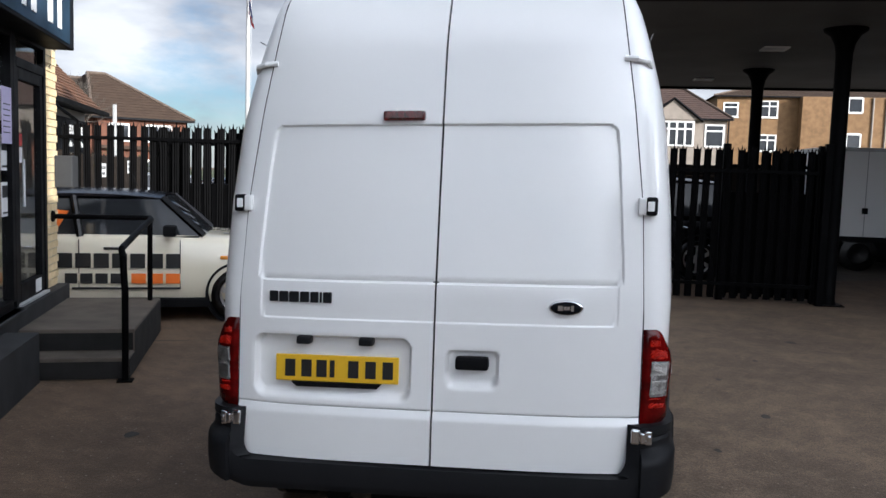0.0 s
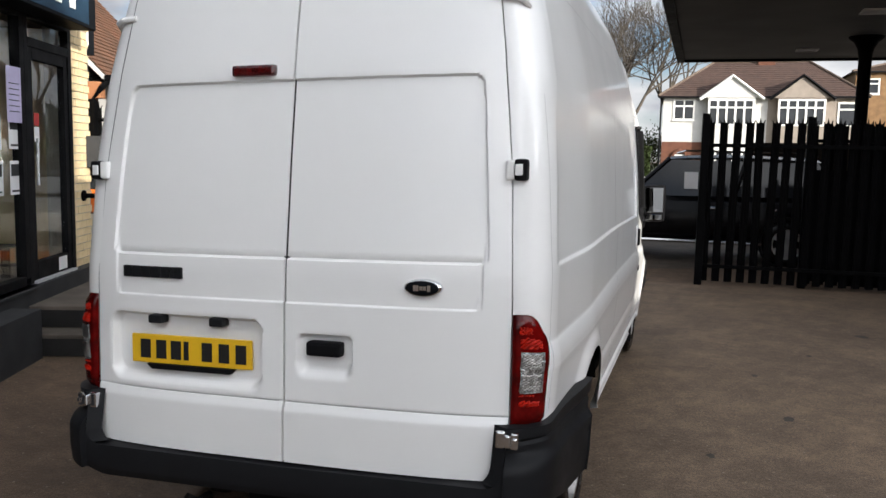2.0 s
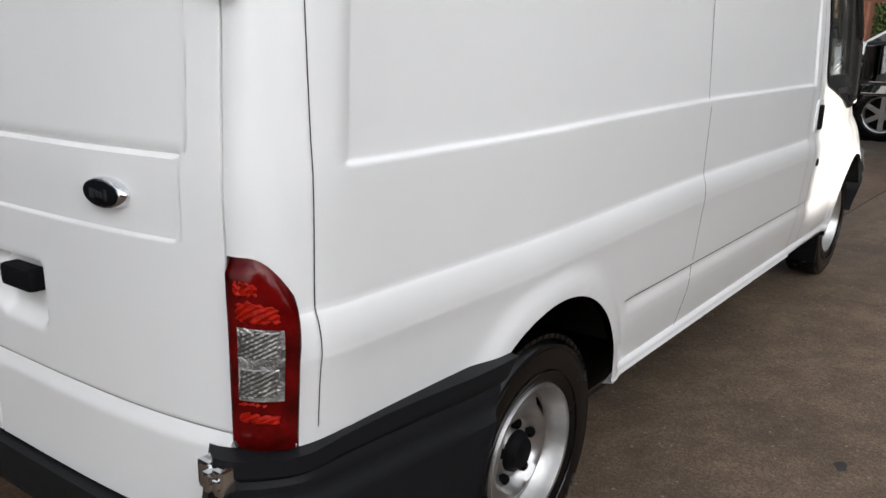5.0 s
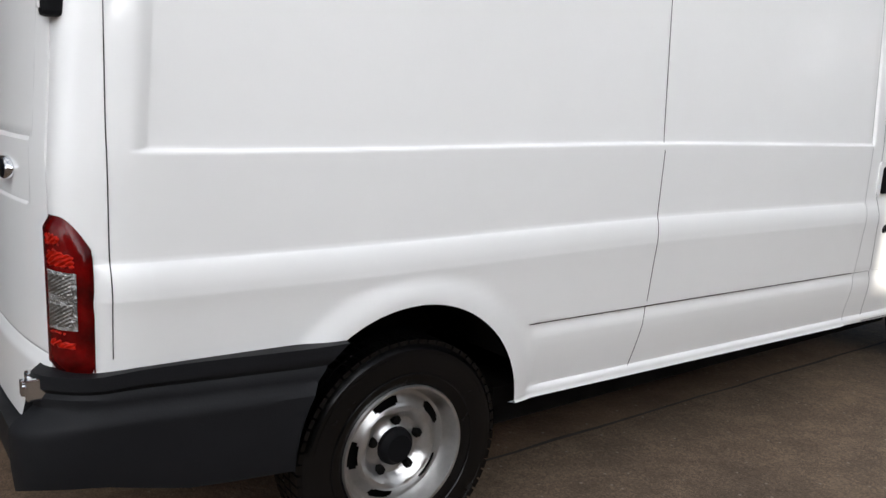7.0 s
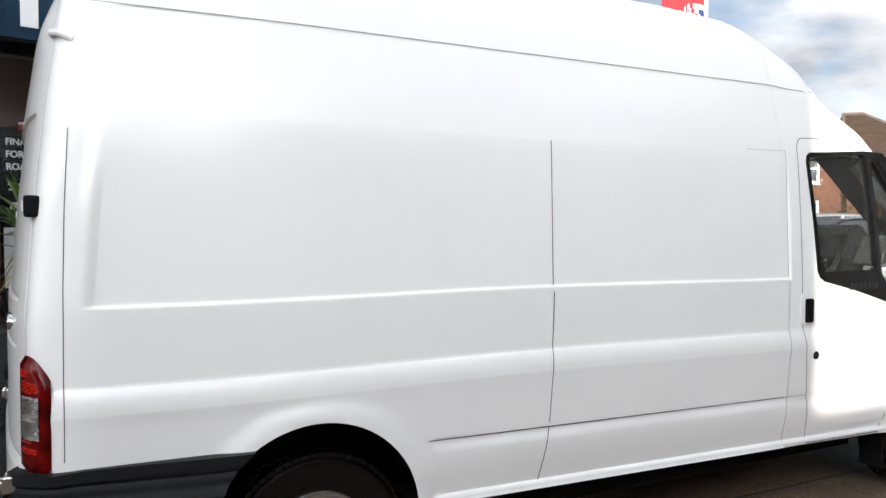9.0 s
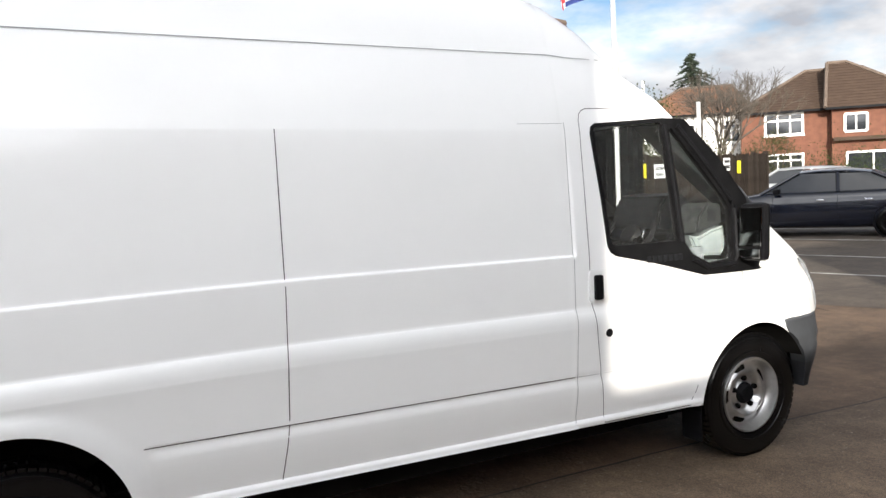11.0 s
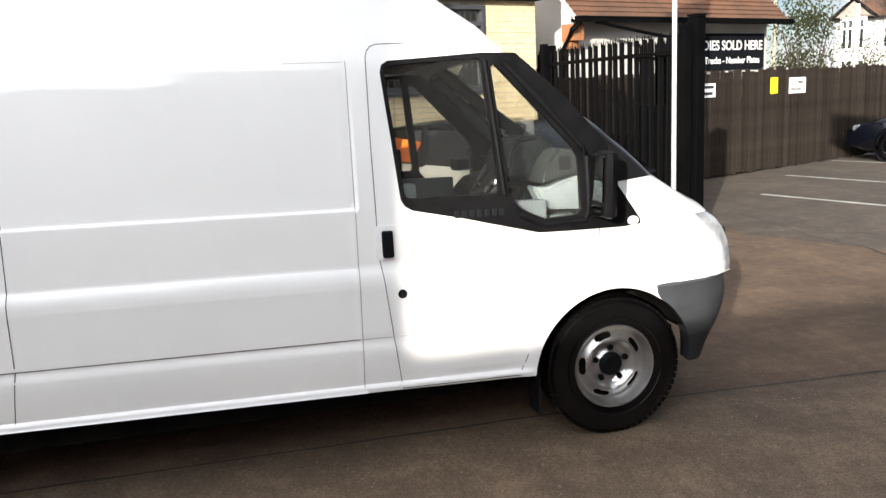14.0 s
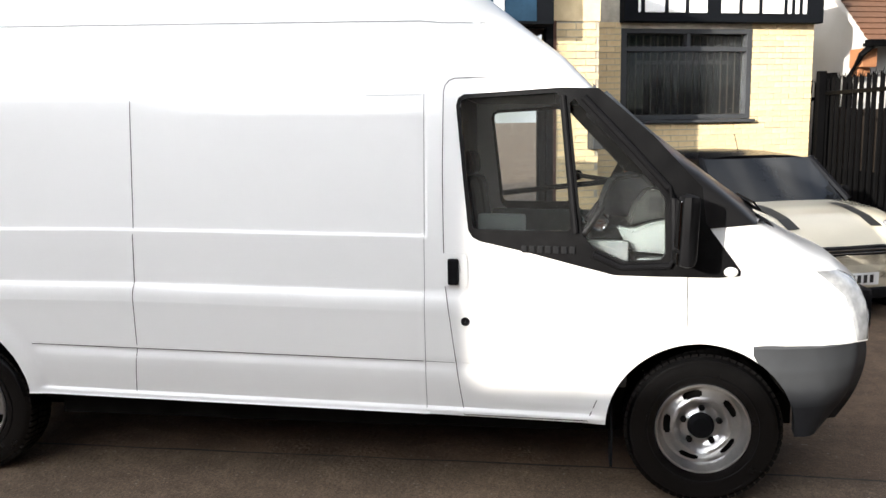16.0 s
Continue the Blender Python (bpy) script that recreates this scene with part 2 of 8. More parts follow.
M = dict(
    van=gloss_paint("van_white_paint", (0.83, 0.83, 0.82)),
    white=surface("white_paint", (0.78, 0.77, 0.74), 0.5, 0.06, 2, 40, 0.02),
    plastic=surface("charcoal_plastic", (0.011, 0.0115, 0.013), 0.5, 0.10, 5, 160, 0.06, spec=0.14),
    greyplastic=surface("grey_plastic", (0.052, 0.055, 0.060), 0.5, 0.08, 5, 160, 0.06, spec=0.12),
    # the bumper's grey again, darkened for the shade on its lower half
    skirt=surface("shaded_grey_plastic", (0.040, 0.042, 0.046), 0.5, 0.1, 5, 160, 0.06, spec=0.1),
    lens=surface("white_lens", (0.78, 0.78, 0.75), 0.2, 0.05, 8, 40, 0.02, coat=1.0),
    agedtrim=surface("weathered_black_plastic", (0.009, 0.009, 0.0095), 0.42, 0.35, 9, 120, 0.08, spec=0.08, tint=(0.004, 0.004, 0.0045)),
    trim=surface("black_trim", (0.008, 0.008, 0.009), 0.55, 0.15, 6, 90, 0.02, spec=0.06),
    gap=surface("shut_line", (0.012, 0.012, 0.013), 0.9, 0.1, 6, 60, 0.0),
    seamgrey=surface("seam_and_crease_grey", (0.30, 0.30, 0.30), 0.6, 0.1, 6, 60, 0.0),
    pillar=surface("pillar_gloss_black", (0.010, 0.010, 0.011), 0.30, 0.15, 6, 90, 0.02, spec=0.5),
    rubber=surface("tyre_rubber", (0.0035, 0.0035, 0.0038), 0.24, 0.2, 9, 90, 0.08, spec=0.34),
    steel=surface("wheel_steel", (0.56, 0.555, 0.545), 0.32, 0.14, 8, 70, 0.02, metal=0.9),
    dull=surface("dull_underside", (0.008, 0.0076, 0.0072), 0.9, 0.25, 5, 40, 0.1, spec=0.03),
    chrome=surface("chrome", (0.75, 0.76, 0.78), 0.12, 0.03, 8, 40, 0.0, metal=1.0),
    mirror=surface("mirror_glass", (0.22, 0.225, 0.23), 0.02, 0.0, 8, 40, 0.0, metal=1.0),
    glass=glass("window_glass", (0.955, 0.98, 0.975), 0.0, 0.996),
    facet=surface("faceted_reflector", (0.30, 0.29, 0.275), 0.3, 0.2, 40, 120, 0.1, metal=0.9),
    red=surface("red_lens", (0.13, 0.002, 0.002), 0.15, 0.35, 14, 60, 0.06, coat=0.05, spec=0.2),
    darkred=surface("brake_lens", (0.085, 0.006, 0.006), 0.12, 0.2, 30, 110, 0.15, coat=1.0),
    clear=surface("clear_lens", (0.60, 0.60, 0.59), 0.14, 0.35, 25, 45, 0.7, coat=0.6, metal=0.6, dist=0.02),
    amber=surface("amber_lens", (0.75, 0.27, 0.03), 0.15, 0.1, 30, 90, 0.1, coat=1.0),
    brightred=surface("bright_red_lens", (0.44, 0.012, 0.004), 0.4, 0.3, 45, 90, 0.25, spec=0.1),
    yellow=surface("plate_yellow", (0.80, 0.48, 0.02), 0.35, 0.04, 8, 60, 0.01),
    ink=surface("black_ink", (0.012, 0.012, 0.012), 0.45, 0.1, 8, 60, 0.0),
    fabric=surface("seat_fabric", (0.022, 0.026, 0.030), 0.9, 0.15, 20, 220, 0.2),
    dash=surface("dash_plastic", (0.006, 0.0064, 0.007), 0.6, 0.15, 10, 160, 0.06, spec=0.04),
    palegrey=surface("pale_grey_plastic", (0.34, 0.39, 0.39), 0.5, 0.08, 8, 120, 0.04),
    midgrey=surface("mid_grey_plastic", (0.019, 0.020, 0.020), 0.5, 0.1, 8, 120, 0.04, spec=0.05),
    lightgrey=surface("light_grey_plastic", (0.120, 0.136, 0.138), 0.5, 0.08, 8, 120, 0.04, spec=0.08),
    doorcard=surface("door_card_plastic", (0.075, 0.085, 0.09), 0.6, 0.08, 8, 120, 0.04),
    ground=worn_ground("worn_concrete", (0.164, 0.104, 0.063), (0.100, 0.066, 0.041), 0.9),
    slab=worn_ground("pale_concrete", (0.170, 0.118, 0.076), (0.112, 0.078, 0.052), 0.95),
    grit=surface("loose_grit", (0.20, 0.15, 0.11), 0.9, 0.2, 20, 90, 0.1, island=0.9, tint=(0.10, 0.075, 0.055)),
    tarmac=worn_ground("worn_tarmac", (0.112, 0.086, 0.064), (0.074, 0.058, 0.045), 0.7),
    line=surface("white_line_paint", (0.55, 0.54, 0.50), 0.8, 0.2, 4, 30, 0.2),
    lampglass=surface("headlight_glass", (0.58, 0.60, 0.63), 0.14, 0.25, 14, 40, 0.12, coat=1.0, metal=0.3),
    bulkhead=surface("bulkhead_grey", (0.10, 0.105, 0.11), 0.7, 0.08, 8, 120, 0.04),
    joint=surface("joint_tar", (0.035, 0.03, 0.027), 0.9, 0.2, 8, 50, 0.2),
    canopy=surface("canopy_soffit", (0.085, 0.084, 0.082), 0.7, 0.07, 0.8, 20, 0.03),
    black=surface("black_paint", (0.0032, 0.0032, 0.0035), 0.5, 0.2, 4, 50, 0.08, spec=0.025),
    brick=surface("yellow_brick", (0.76, 0.61, 0.37), 0.85, 0.10, 9, 80, 0.3, rnd=0.16, tint=(0.66, 0.51, 0.29)),
    orangebrick=surface("orange_brick", (0.30, 0.13, 0.055), 0.85, 0.25, 9, 80, 0.3, tint=(0.30, 0.12, 0.05)),
    brickstuff=surface("yellow_brick_far", (0.76, 0.61, 0.37), 0.85, 0.10, 9, 80, 0.3, island=0.16, tint=(0.66, 0.51, 0.29)),
    mortar=surface("mortar", (0.50, 0.46, 0.38), 0.95, 0.15, 10, 80, 0.2),
    render=surface("white_render", (0.50, 0.49, 0.47), 0.9, 0.06, 2, 40, 0.15),
    beige=surface("beige_render", (0.25, 0.21, 0.175), 0.9, 0.08, 2, 40, 0.15),
    redbrick=surface("red_brick", (0.118, 0.042, 0.021), 0.9, 0.2, 3, 26, 0.2, tint=(0.088, 0.034, 0.019)),
    tanbrick=surface("tan_brick", (0.20, 0.112, 0.048), 0.9, 0.15, 2, 22, 0.2),
    tile=surface("roof_tile", (0.062, 0.034, 0.025), 0.9, 0.2, 2.5, 30, 0.2, tint=(0.048, 0.029, 0.023)),
    tileaged=surface("roof_tile_aged", (0.17, 0.085, 0.052), 0.9, 0.25, 1.2, 12, 0.3, spec=0.1, tint=(0.085, 0.055, 0.04)),
    ridge=surface("ridge_tile", (0.11, 0.080, 0.060), 0.9, 0.15, 4, 30, 0.2),
    tilebrown=surface("roof_tile_brown", (0.046, 0.031, 0.023), 0.9, 0.15, 2.5, 30, 0.2, spec=0.1, tint=(0.060, 0.041, 0.030)),
    wood=surface("stained_fence_wood", (0.032, 0.026, 0.021), 0.9, 0.25, 3, 50, 0.3, spec=0.05, rnd=0.45, tint=(0.018, 0.0135, 0.011)),
    plinth=surface("dark_grey_masonry_paint", (0.022, 0.023, 0.025), 0.8, 0.12, 3, 40, 0.12),
    step=surface("worn_concrete_step", (0.11, 0.09, 0.072), 0.9, 0.18, 3, 50, 0.25),
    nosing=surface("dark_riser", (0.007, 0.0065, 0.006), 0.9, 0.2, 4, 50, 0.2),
    sign=surface("sign_black", (0.008, 0.009, 0.011), 0.5, 0.1, 2, 30, 0.02, spec=0.02),
    signblue=surface("sign_blue", (0.022, 0.05, 0.085), 0.5, 0.2, 2, 30, 0.02, spec=0.05),
    letter=surface("white_lettering", (0.80, 0.80, 0.80), 0.4, 0.02, 2, 30, 0.0),
    cream=surface("cream_paint", (0.72, 0.66, 0.52), 0.22, 0.02, 2, 30, 0.004, coat=0.7),
    orange=surface("orange_vinyl", (0.80, 0.17, 0.02), 0.35, 0.04, 2, 30, 0.0),
    carblack=surface("black_car_paint", (0.003, 0.003, 0.004), 0.2, 0.1, 2, 30, 0.004, coat=0.05, spec=0.14),
    navy=surface("navy_car_paint", (0.005, 0.007, 0.015), 0.2, 0.1, 2, 30, 0.004, coat=0.4, spec=0.3),
    silver=surface("silver_car_paint", (0.42, 0.43, 0.44), 0.3, 0.05, 2, 30, 0.004, metal=0.6, coat=0.8),
    hedge=surface("hedge_leaf", (0.032, 0.046, 0.014), 0.8, 0.3, 6, 40, 0.1, island=0.5, spec=0.1),
    leaf=surface("shrub_leaf", (0.040, 0.044, 0.016), 0.7, 0.25, 6, 40, 0.1, island=0.5, spec=0.1),
    yucca=surface("yucca_leaf", (0.11, 0.19, 0.045), 0.55, 0.2, 8, 60, 0.1, island=0.4),
    straw=surface("dry_leaf", (0.50, 0.33, 0.13), 0.8, 0.2, 8, 60, 0.1, island=0.3),
    fir=surface("fir_needles", (0.022, 0.036, 0.018), 0.9, 0.3, 6, 40, 0.1, island=0.5),
    bark=surface("bark", (0.085, 0.070, 0.055), 0.95, 0.25, 6, 50, 0.4),
    paper=surface("paper", (0.72, 0.72, 0.72), 0.8, 0.04, 6, 40, 0.0),
    lilac=surface("lilac_paper", (0.46, 0.42, 0.60), 0.8, 0.06, 6, 40, 0.0),
    brightyellow=surface("yellow_sign", (0.80, 0.66, 0.02), 0.5, 0.05, 6, 40, 0.0),
    fireengine=surface("red_enamel", (0.45, 0.02, 0.018), 0.3, 0.06, 6, 40, 0.0, coat=0.5),
    galv=surface("galvanised_steel", (0.55, 0.56, 0.57), 0.45, 0.08, 6, 60, 0.02, metal=0.3),
    polewhite=surface("white_pole_paint", (0.46, 0.46, 0.455), 0.35, 0.04, 6, 60, 0.01),
    polecream=surface("cream_pole_paint", (0.42, 0.38, 0.27), 0.5, 0.08, 6, 60, 0.02),
    flagblue=surface("flag_blue", (0.03, 0.05, 0.22), 0.9, 0.08, 6, 60, 0.05),
    flagred=surface("flag_red", (0.55, 0.04, 0.05), 0.9, 0.08, 6, 60, 0.05),
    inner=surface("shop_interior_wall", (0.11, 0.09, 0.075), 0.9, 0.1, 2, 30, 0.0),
    brownpanel=surface("brown_panel", (0.11, 0.045, 0.028), 0.7, 0.15, 3, 30, 0.02),
    cardboard=surface("cardboard", (0.42, 0.29, 0.16), 0.9, 0.1, 6, 40, 0.05),
    earth=surface("grass_verge", (0.07, 0.085, 0.03), 0.95, 0.25, 1.5, 30, 0.3),
    lamp=glow("strip_light", (1.0, 0.98, 0.92), 1.5),
)


# ---- mesh helpers ----
def obj(name, bm, material, smooth=False):
    me = bpy.data.meshes.new(name)
    bm.to_mesh(me)
    bm.free()
    for mm in (material if isinstance(material, (list, tuple)) else [material]):
        me.materials.append(mm)
    if smooth:
        me.polygons.foreach_set("use_smooth", [True] * len(me.polygons))
    return new(name, me)


def part(name, bm, material, parent, label="", smooth=False):
    ob = obj(name, bm, material, smooth)
    ob.parent = parent
    if label:
        ob["label"] = label
    return ob


def thing(name, label, category, at=(0, 0, 0), rz=0, group="", kind=""):
    ob = new(name)
    ob.empty_display_size = 0.1
    ob.matrix_basis = pose(*at, 0, 0, rz)
    return tagged(ob, label, category, group, kind)


def sharp(ob, angle=35):
    me = ob.data
    me.polygons.foreach_set("use_smooth", [True] * len(me.polygons))
    me.set_sharp_from_angle(angle=radians(angle))
    return ob


def box(bm, x0, x1, y0, y1, z0, z1, bevel=0.0, m=None):
    """A box, its edges bevelled, turned by the matrix m."""
    vs = [bm.verts.new((x, y, z)) for x in (x0, x1) for y in (y0, y1) for z in (z0, z1)]
    fs = [bm.faces.new([vs[i] for i in q]) for q in ((0, 1, 3, 2), (4, 6, 7, 5), (0, 4, 5, 1), (2, 3, 7, 6), (0, 2, 6, 4), (1, 5, 7, 3))]
    out = vs
    if bevel:
        es = list({e for f in fs for e in f.edges})
        r = bmesh.ops.bevel(bm, geom=es, offset=bevel, segments=2, profile=0.6, affect="EDGES")
        out = list({v for f in r["faces"] for v in f.verts} | {v for v in vs if v.is_valid})
    if m is not None:
        bmesh.ops.transform(bm, matrix=m, verts=out)
    return out


def boxes(*rows, bevel=0.0):
    bm = bmesh.new()
    for r in rows:
        box(bm, *r, bevel=bevel)
    return bm


def tube(bm, pts, r, seg=10, caps=True, radii=None):
    """A round bar through the points."""
    pts = [Vector(p) for p in pts]
    rings = []
    for i, p in enumerate(pts):
        d = (pts[min(i + 1, len(pts) - 1)] - pts[max(i - 1, 0)]).normalized()
        a = d.orthogonal().normalized() if abs(d.z) > 0.9 else d.cross(Vector((0, 0, 1))).normalized()
        b = d.cross(a)
        rad = radii[i] if radii else r
        rings.append([bm.verts.new(p + (a * math.cos(k * 2 * math.pi / seg) + b * math.sin(k * 2 * math.pi / seg)) * rad) for k in range(seg)])
    for a, b in zip(rings, rings[1:]):
        for k in range(seg):
            bm.faces.new((a[k], a[(k + 1) % seg], b[(k + 1) % seg], b[k]))
    if caps:
        bm.faces.new(rings[0][::-1])
        bm.faces.new(rings[-1])
    return bm


def lathe(bm, profile, seg=48, axis="X", at=(0, 0, 0), skip=None):
    """Turns (radius, height) pairs about an axis. skip(i, k) leaves out a face."""
    rings = []
    for r, h in profile:
        ring = []
        for k in range(seg):
            a = k * 2 * math.pi / seg
            c, s = r * math.cos(a), r * math.sin(a)
            p = (h, c, s) if axis == "X" else ((c, h, s) if axis == "Y" else (c, s, h))
            ring.append(bm.verts.new(Vector(p) + Vector(at)))
        rings.append(ring)
    for i, (a, b) in enumerate(zip(rings, rings[1:])):
        for k in range(seg):
            if skip and skip(i, k):
                continue
            bm.faces.new((a[k], a[(k + 1) % seg], b[(k + 1) % seg], b[k]))
    return rings


def grid(bm, cols):
    """Quads over columns of points (None leaves a hole). Returns the columns of vertices."""
    vs = [[bm.verts.new(p) if p is not None else None for p in c] for c in cols]
    for a, b in zip(vs, vs[1:]):
        for i in range(len(a) - 1):
            q = (a[i], b[i], b[i + 1], a[i + 1])
            if all(q):
                bm.faces.new(q)
    return vs


def prism(bm, poly, z0, z1, m=None):
    """A flat polygon (x, y), thickened from z0 to z1."""
    lo = [bm.verts.new((x, y, z0)) for x, y in poly]
    hi = [bm.verts.new((x, y, z1)) for x, y in poly]
    n = len(poly)
    bm.faces.new(lo[::-1])
    bm.faces.new(hi)
    for i in range(n):
        bm.faces.new((lo[i], lo[(i + 1) % n], hi[(i + 1) % n], hi[i]))
    if m is not None:
        bmesh.ops.transform(bm, matrix=m, verts=lo + hi)
    bmesh.ops.recalc_face_normals(bm, faces=bm.faces[:])
    return bm


def lettering(name, words, size, m, material, parent=None, depth=0.004, align="LEFT"):
    """Words in the built-in font, turned into a mesh."""
    cu = bpy.data.curves.new(name, "FONT")
    cu.body, cu.size, cu.extrude, cu.align_x = words, size, depth, align
    cu.offset = size * 0.018
    tmp = new("tmp", cu)
    me = bpy.data.meshes.new_from_object(tmp.evaluated_get(bpy.context.evaluated_depsgraph_get()))
    bpy.data.objects.remove(tmp)
    bpy.data.curves.remove(cu)
    me.transform(m)
    me.materials.clear()
    me.materials.append(material)
    ob = new(name, me)
    if parent:
        ob.parent = parent
    return ob


def lerp(tab, v):
    return float(np.interp(v, [a for a, _ in tab], [b for _, b in tab]))


def smooth_step(a, b, v):
    t = min(1.0, max(0.0, (v - a) / (b - a)))          # a may lie above b
    return t * t * (3 - 2 * t)


def facing(x, y, z, rz=0):
    """A frame whose local x runs along the wall, y up and z out, at a wall that faces the heading rz (0: +x)."""
    return pose(x, y, z, 0, 0, rz) @ Matrix(((0, 0, 1, 0), (1, 0, 0, 0), (0, 1, 0, 0), (0, 0, 0, 1)))


# ---- the van ----
SIDE = [(.36, .905), (.40, .935), (.46, .957), (.60, .972), (.71, .981), (.90, .995), (.955, 1.001), (.985, 1.0005), (1.01, .997), (1.03, .991), (1.040, .9865), (1.047, .982), (1.30, .983), (1.6, .966), (1.92, .935),
        (2.1, .900), (2.285, .853), (2.40, .818), (2.49, .775), (2.55, .715), (2.59, .60), (2.61, .42), (2.62, 0.0)]
TOPZ = [(.4, 2.62), (1.6, 2.72), (2.9, 2.725), (3.32, 2.70), (3.5, 2.63), (3.675, 2.505), (4.1, 2.172), (4.26, 2.0), (4.97, 1.43), (5.15, 1.318), (5.29, 1.231), (5.38, 1.135), (5.425, 1.0)]
REAR_ARCH, FRONT_ARCH = (.985, .425, .410), (4.72, .43, .42)


def rake(p):
    """The empty van stands nose down and leans a little."""
    y = p[1] + .05 * smooth_step(5.2, 5.48, p[1]) * (1 - smooth_step(.70, .90, abs(p[0])))
    return Vector((p[0], y, p[2] - .02 * (p[1] - 2) + .027 * (p[0] - .97)))


def rear_y(z):
    return .028 + lerp([(.3, .0), (1.25, .008), (1.64, .045), (1.97, .086), (2.25, .132), (2.45, .175), (2.55, .24), (2.60, .35), (2.62, .5)], z)


def door_edge(z):
    return lerp([(.4, .838), (.6, .836), (1.2, .832), (1.6, .812), (2.0, .765), (2.42, .703), (2.52, .675), (2.62, .0)], z)


def arch_gap(y, z, a):
    return math.hypot(y - a[0], z - a[1]) - a[2]


def sill_relief(z):
    """The rocker panel: a step below the groove, a tuck and a standing bottom flange."""
    return lerp([(.44, .004), (.462, .006), (.474, .002), (.484, -.010), (.55, -.002), (.63, .005), (.665, .005), (.700, -.005), (.712, -.004), (.716, 0), (.80, 0)], z)


def swell(y, z):
    """Outward relief of the cargo side: window recess, sill strip, wheel-arch lip."""
    d = 0.0
    d -= .011 * smooth_step(.212, .228, y) * smooth_step(1.306, 1.317, z) * (1 - smooth_step(1.55, 1.94, z))
    d += sill_relief(z) * smooth_step(1.43, 1.50, y)
    g = arch_gap(y, z, REAR_ARCH)
    if -.05 < g < .11:
        d += .020 * (1 - smooth_step(.02, .10, g))
    return d


def line_drop(y, z):
    """The pressed lines of the side sink towards the rear."""
    return .034 * (1 - smooth_step(.1, 2.3, y)) * smooth_step(.86, .97, z) * (1 - smooth_step(1.36, 1.80, z))


def rear_bulge(x, z=1.0):
    """The rear doors are slightly rounded across the van."""
    return .05 * (1 - min(1.0, (x / max(.1, door_edge(z))) ** 4)) * (1 - smooth_step(2.25, 2.49, z))


def cargo_point(y, z):
    zz = z - line_drop(y, z) if z < 2.29 else 2.29 + (z - 2.29) * (lerp(TOPZ, y) - 2.29) / .33
    return Vector((lerp(SIDE, z) + swell(y, z) - .03 * (1 - smooth_step(.19, 1.0, y)), y, zz))


def corner_point(s, z, out=0.0):
    """The rounded rear corner: s = 0 at the door's edge, 1 on the side."""
    x1, yr, x0 = lerp(SIDE, z) - .03, rear_y(z), door_edge(z)
    p0, c, p1 = Vector((x0, yr, z)), Vector((x1 - .010, yr + .006, z)), Vector((x1, yr + .19, z))
    p = p0 * (1 - s) ** 2 + c * 2 * s * (1 - s) + p1 * s * s
    if out:
        n = (c - p0) * (1 - s) + (p1 - c) * s
        p += Vector((n.y, -n.x, 0)).normalized() * out
    return p


def on_corner(y, z):
    """The point of the rear corner or side at y."""
    lo, hi = 0.3, 1.0
    z2 = z + line_drop(.19, z)
    if y >= rear_y(z) + .19:
        return cargo_point(y, z2)
    for _ in range(24):
        mid = (lo + hi) / 2
        lo, hi = (mid, hi) if corner_point(mid, z2).y < y else (lo, mid)
    p = corner_point(lo, z2)
    return Vector((p.x, p.y, z))


def tap(y, z):
    hi = lerp([(4.1, 1), (4.5, .965), (4.85, .905), (5.2, .835), (5.35, .75), (5.43, .66)], y)
    lo = lerp([(4.2, 1), (4.85, .985), (5.1, .955), (5.25, .91), (5.35, .84), (5.43, .74)], y)
    k = smooth_step(.75, 1.15, z)
    return lo * (1 - k) + hi * k


def cab_point(y, z, out=0.0):
    """The cab's side at a height below its roof or bonnet edge."""
    zt = lerp(TOPZ, y)
    hs = min(lerp([(3.9, .24), (4.2, .12), (4.9, .09), (5.3, .12)], y), .45 * (zt - .9)) if zt > 1.0 else .05
    x = lerp(SIDE, min(z, 2.25)) * tap(y, z)
    if z > zt - hs:
        u = min(1.0, (z - zt + hs) / hs)
        x *= max(0.0, 1 - u ** 3.2) ** (1 / 3.2)
    if y < 3.8 and z > 2.2:
        k = smooth_step(3.46, 3.78, y)
        x = x * k + lerp(SIDE, z if z < 2.29 else 2.29 + (z - 2.29) * .33 / (zt - 2.29)) * (1 - k)
    if y < 3.50:
        x -= .011 * (1 - smooth_step(3.470, 3.484, y)) * smooth_step(1.306, 1.317, z) * (1 - smooth_step(1.55, 1.94, z))
    if y < 4.32:
        x += sill_relief(z) * (1 - smooth_step(3.75, 3.95, y)) if z > .49 else sill_relief(z) * (1 - smooth_step(4.2, 4.32, y))
    g = arch_gap(y, z, FRONT_ARCH)
    if -.05 < g < .10:
        x += .016 * (1 - smooth_step(.02, .10, g))
    nose = smooth_step(4.5, 5.4, y) * .09 * (1 - (x / .95) ** 2)
    return Vector((x + out, y + nose, z))


def snap_arch(bm, vs, a):
    """Opens a wheel arch in a grid of vertices laid out on (y, z)."""
    for f in [f for f in bm.faces if arch_gap(f.calc_center_median().y, f.calc_center_median().z, a) < 0 and abs(f.calc_center_median().x) > .6]:
        bm.faces.remove(f)
    for v in bm.verts:
        g = arch_gap(v.co.y, v.co.z, a)
        if v.is_boundary and v.link_faces and abs(g) < .034 and abs(v.co.x) > .6 and v.co.z > .38:
            k = Vector((0, v.co.y - a[0], v.co.z - a[1])).normalized()
            v.co.y, v.co.z = a[0] + k.y * a[2], a[1] + k.z * a[2]


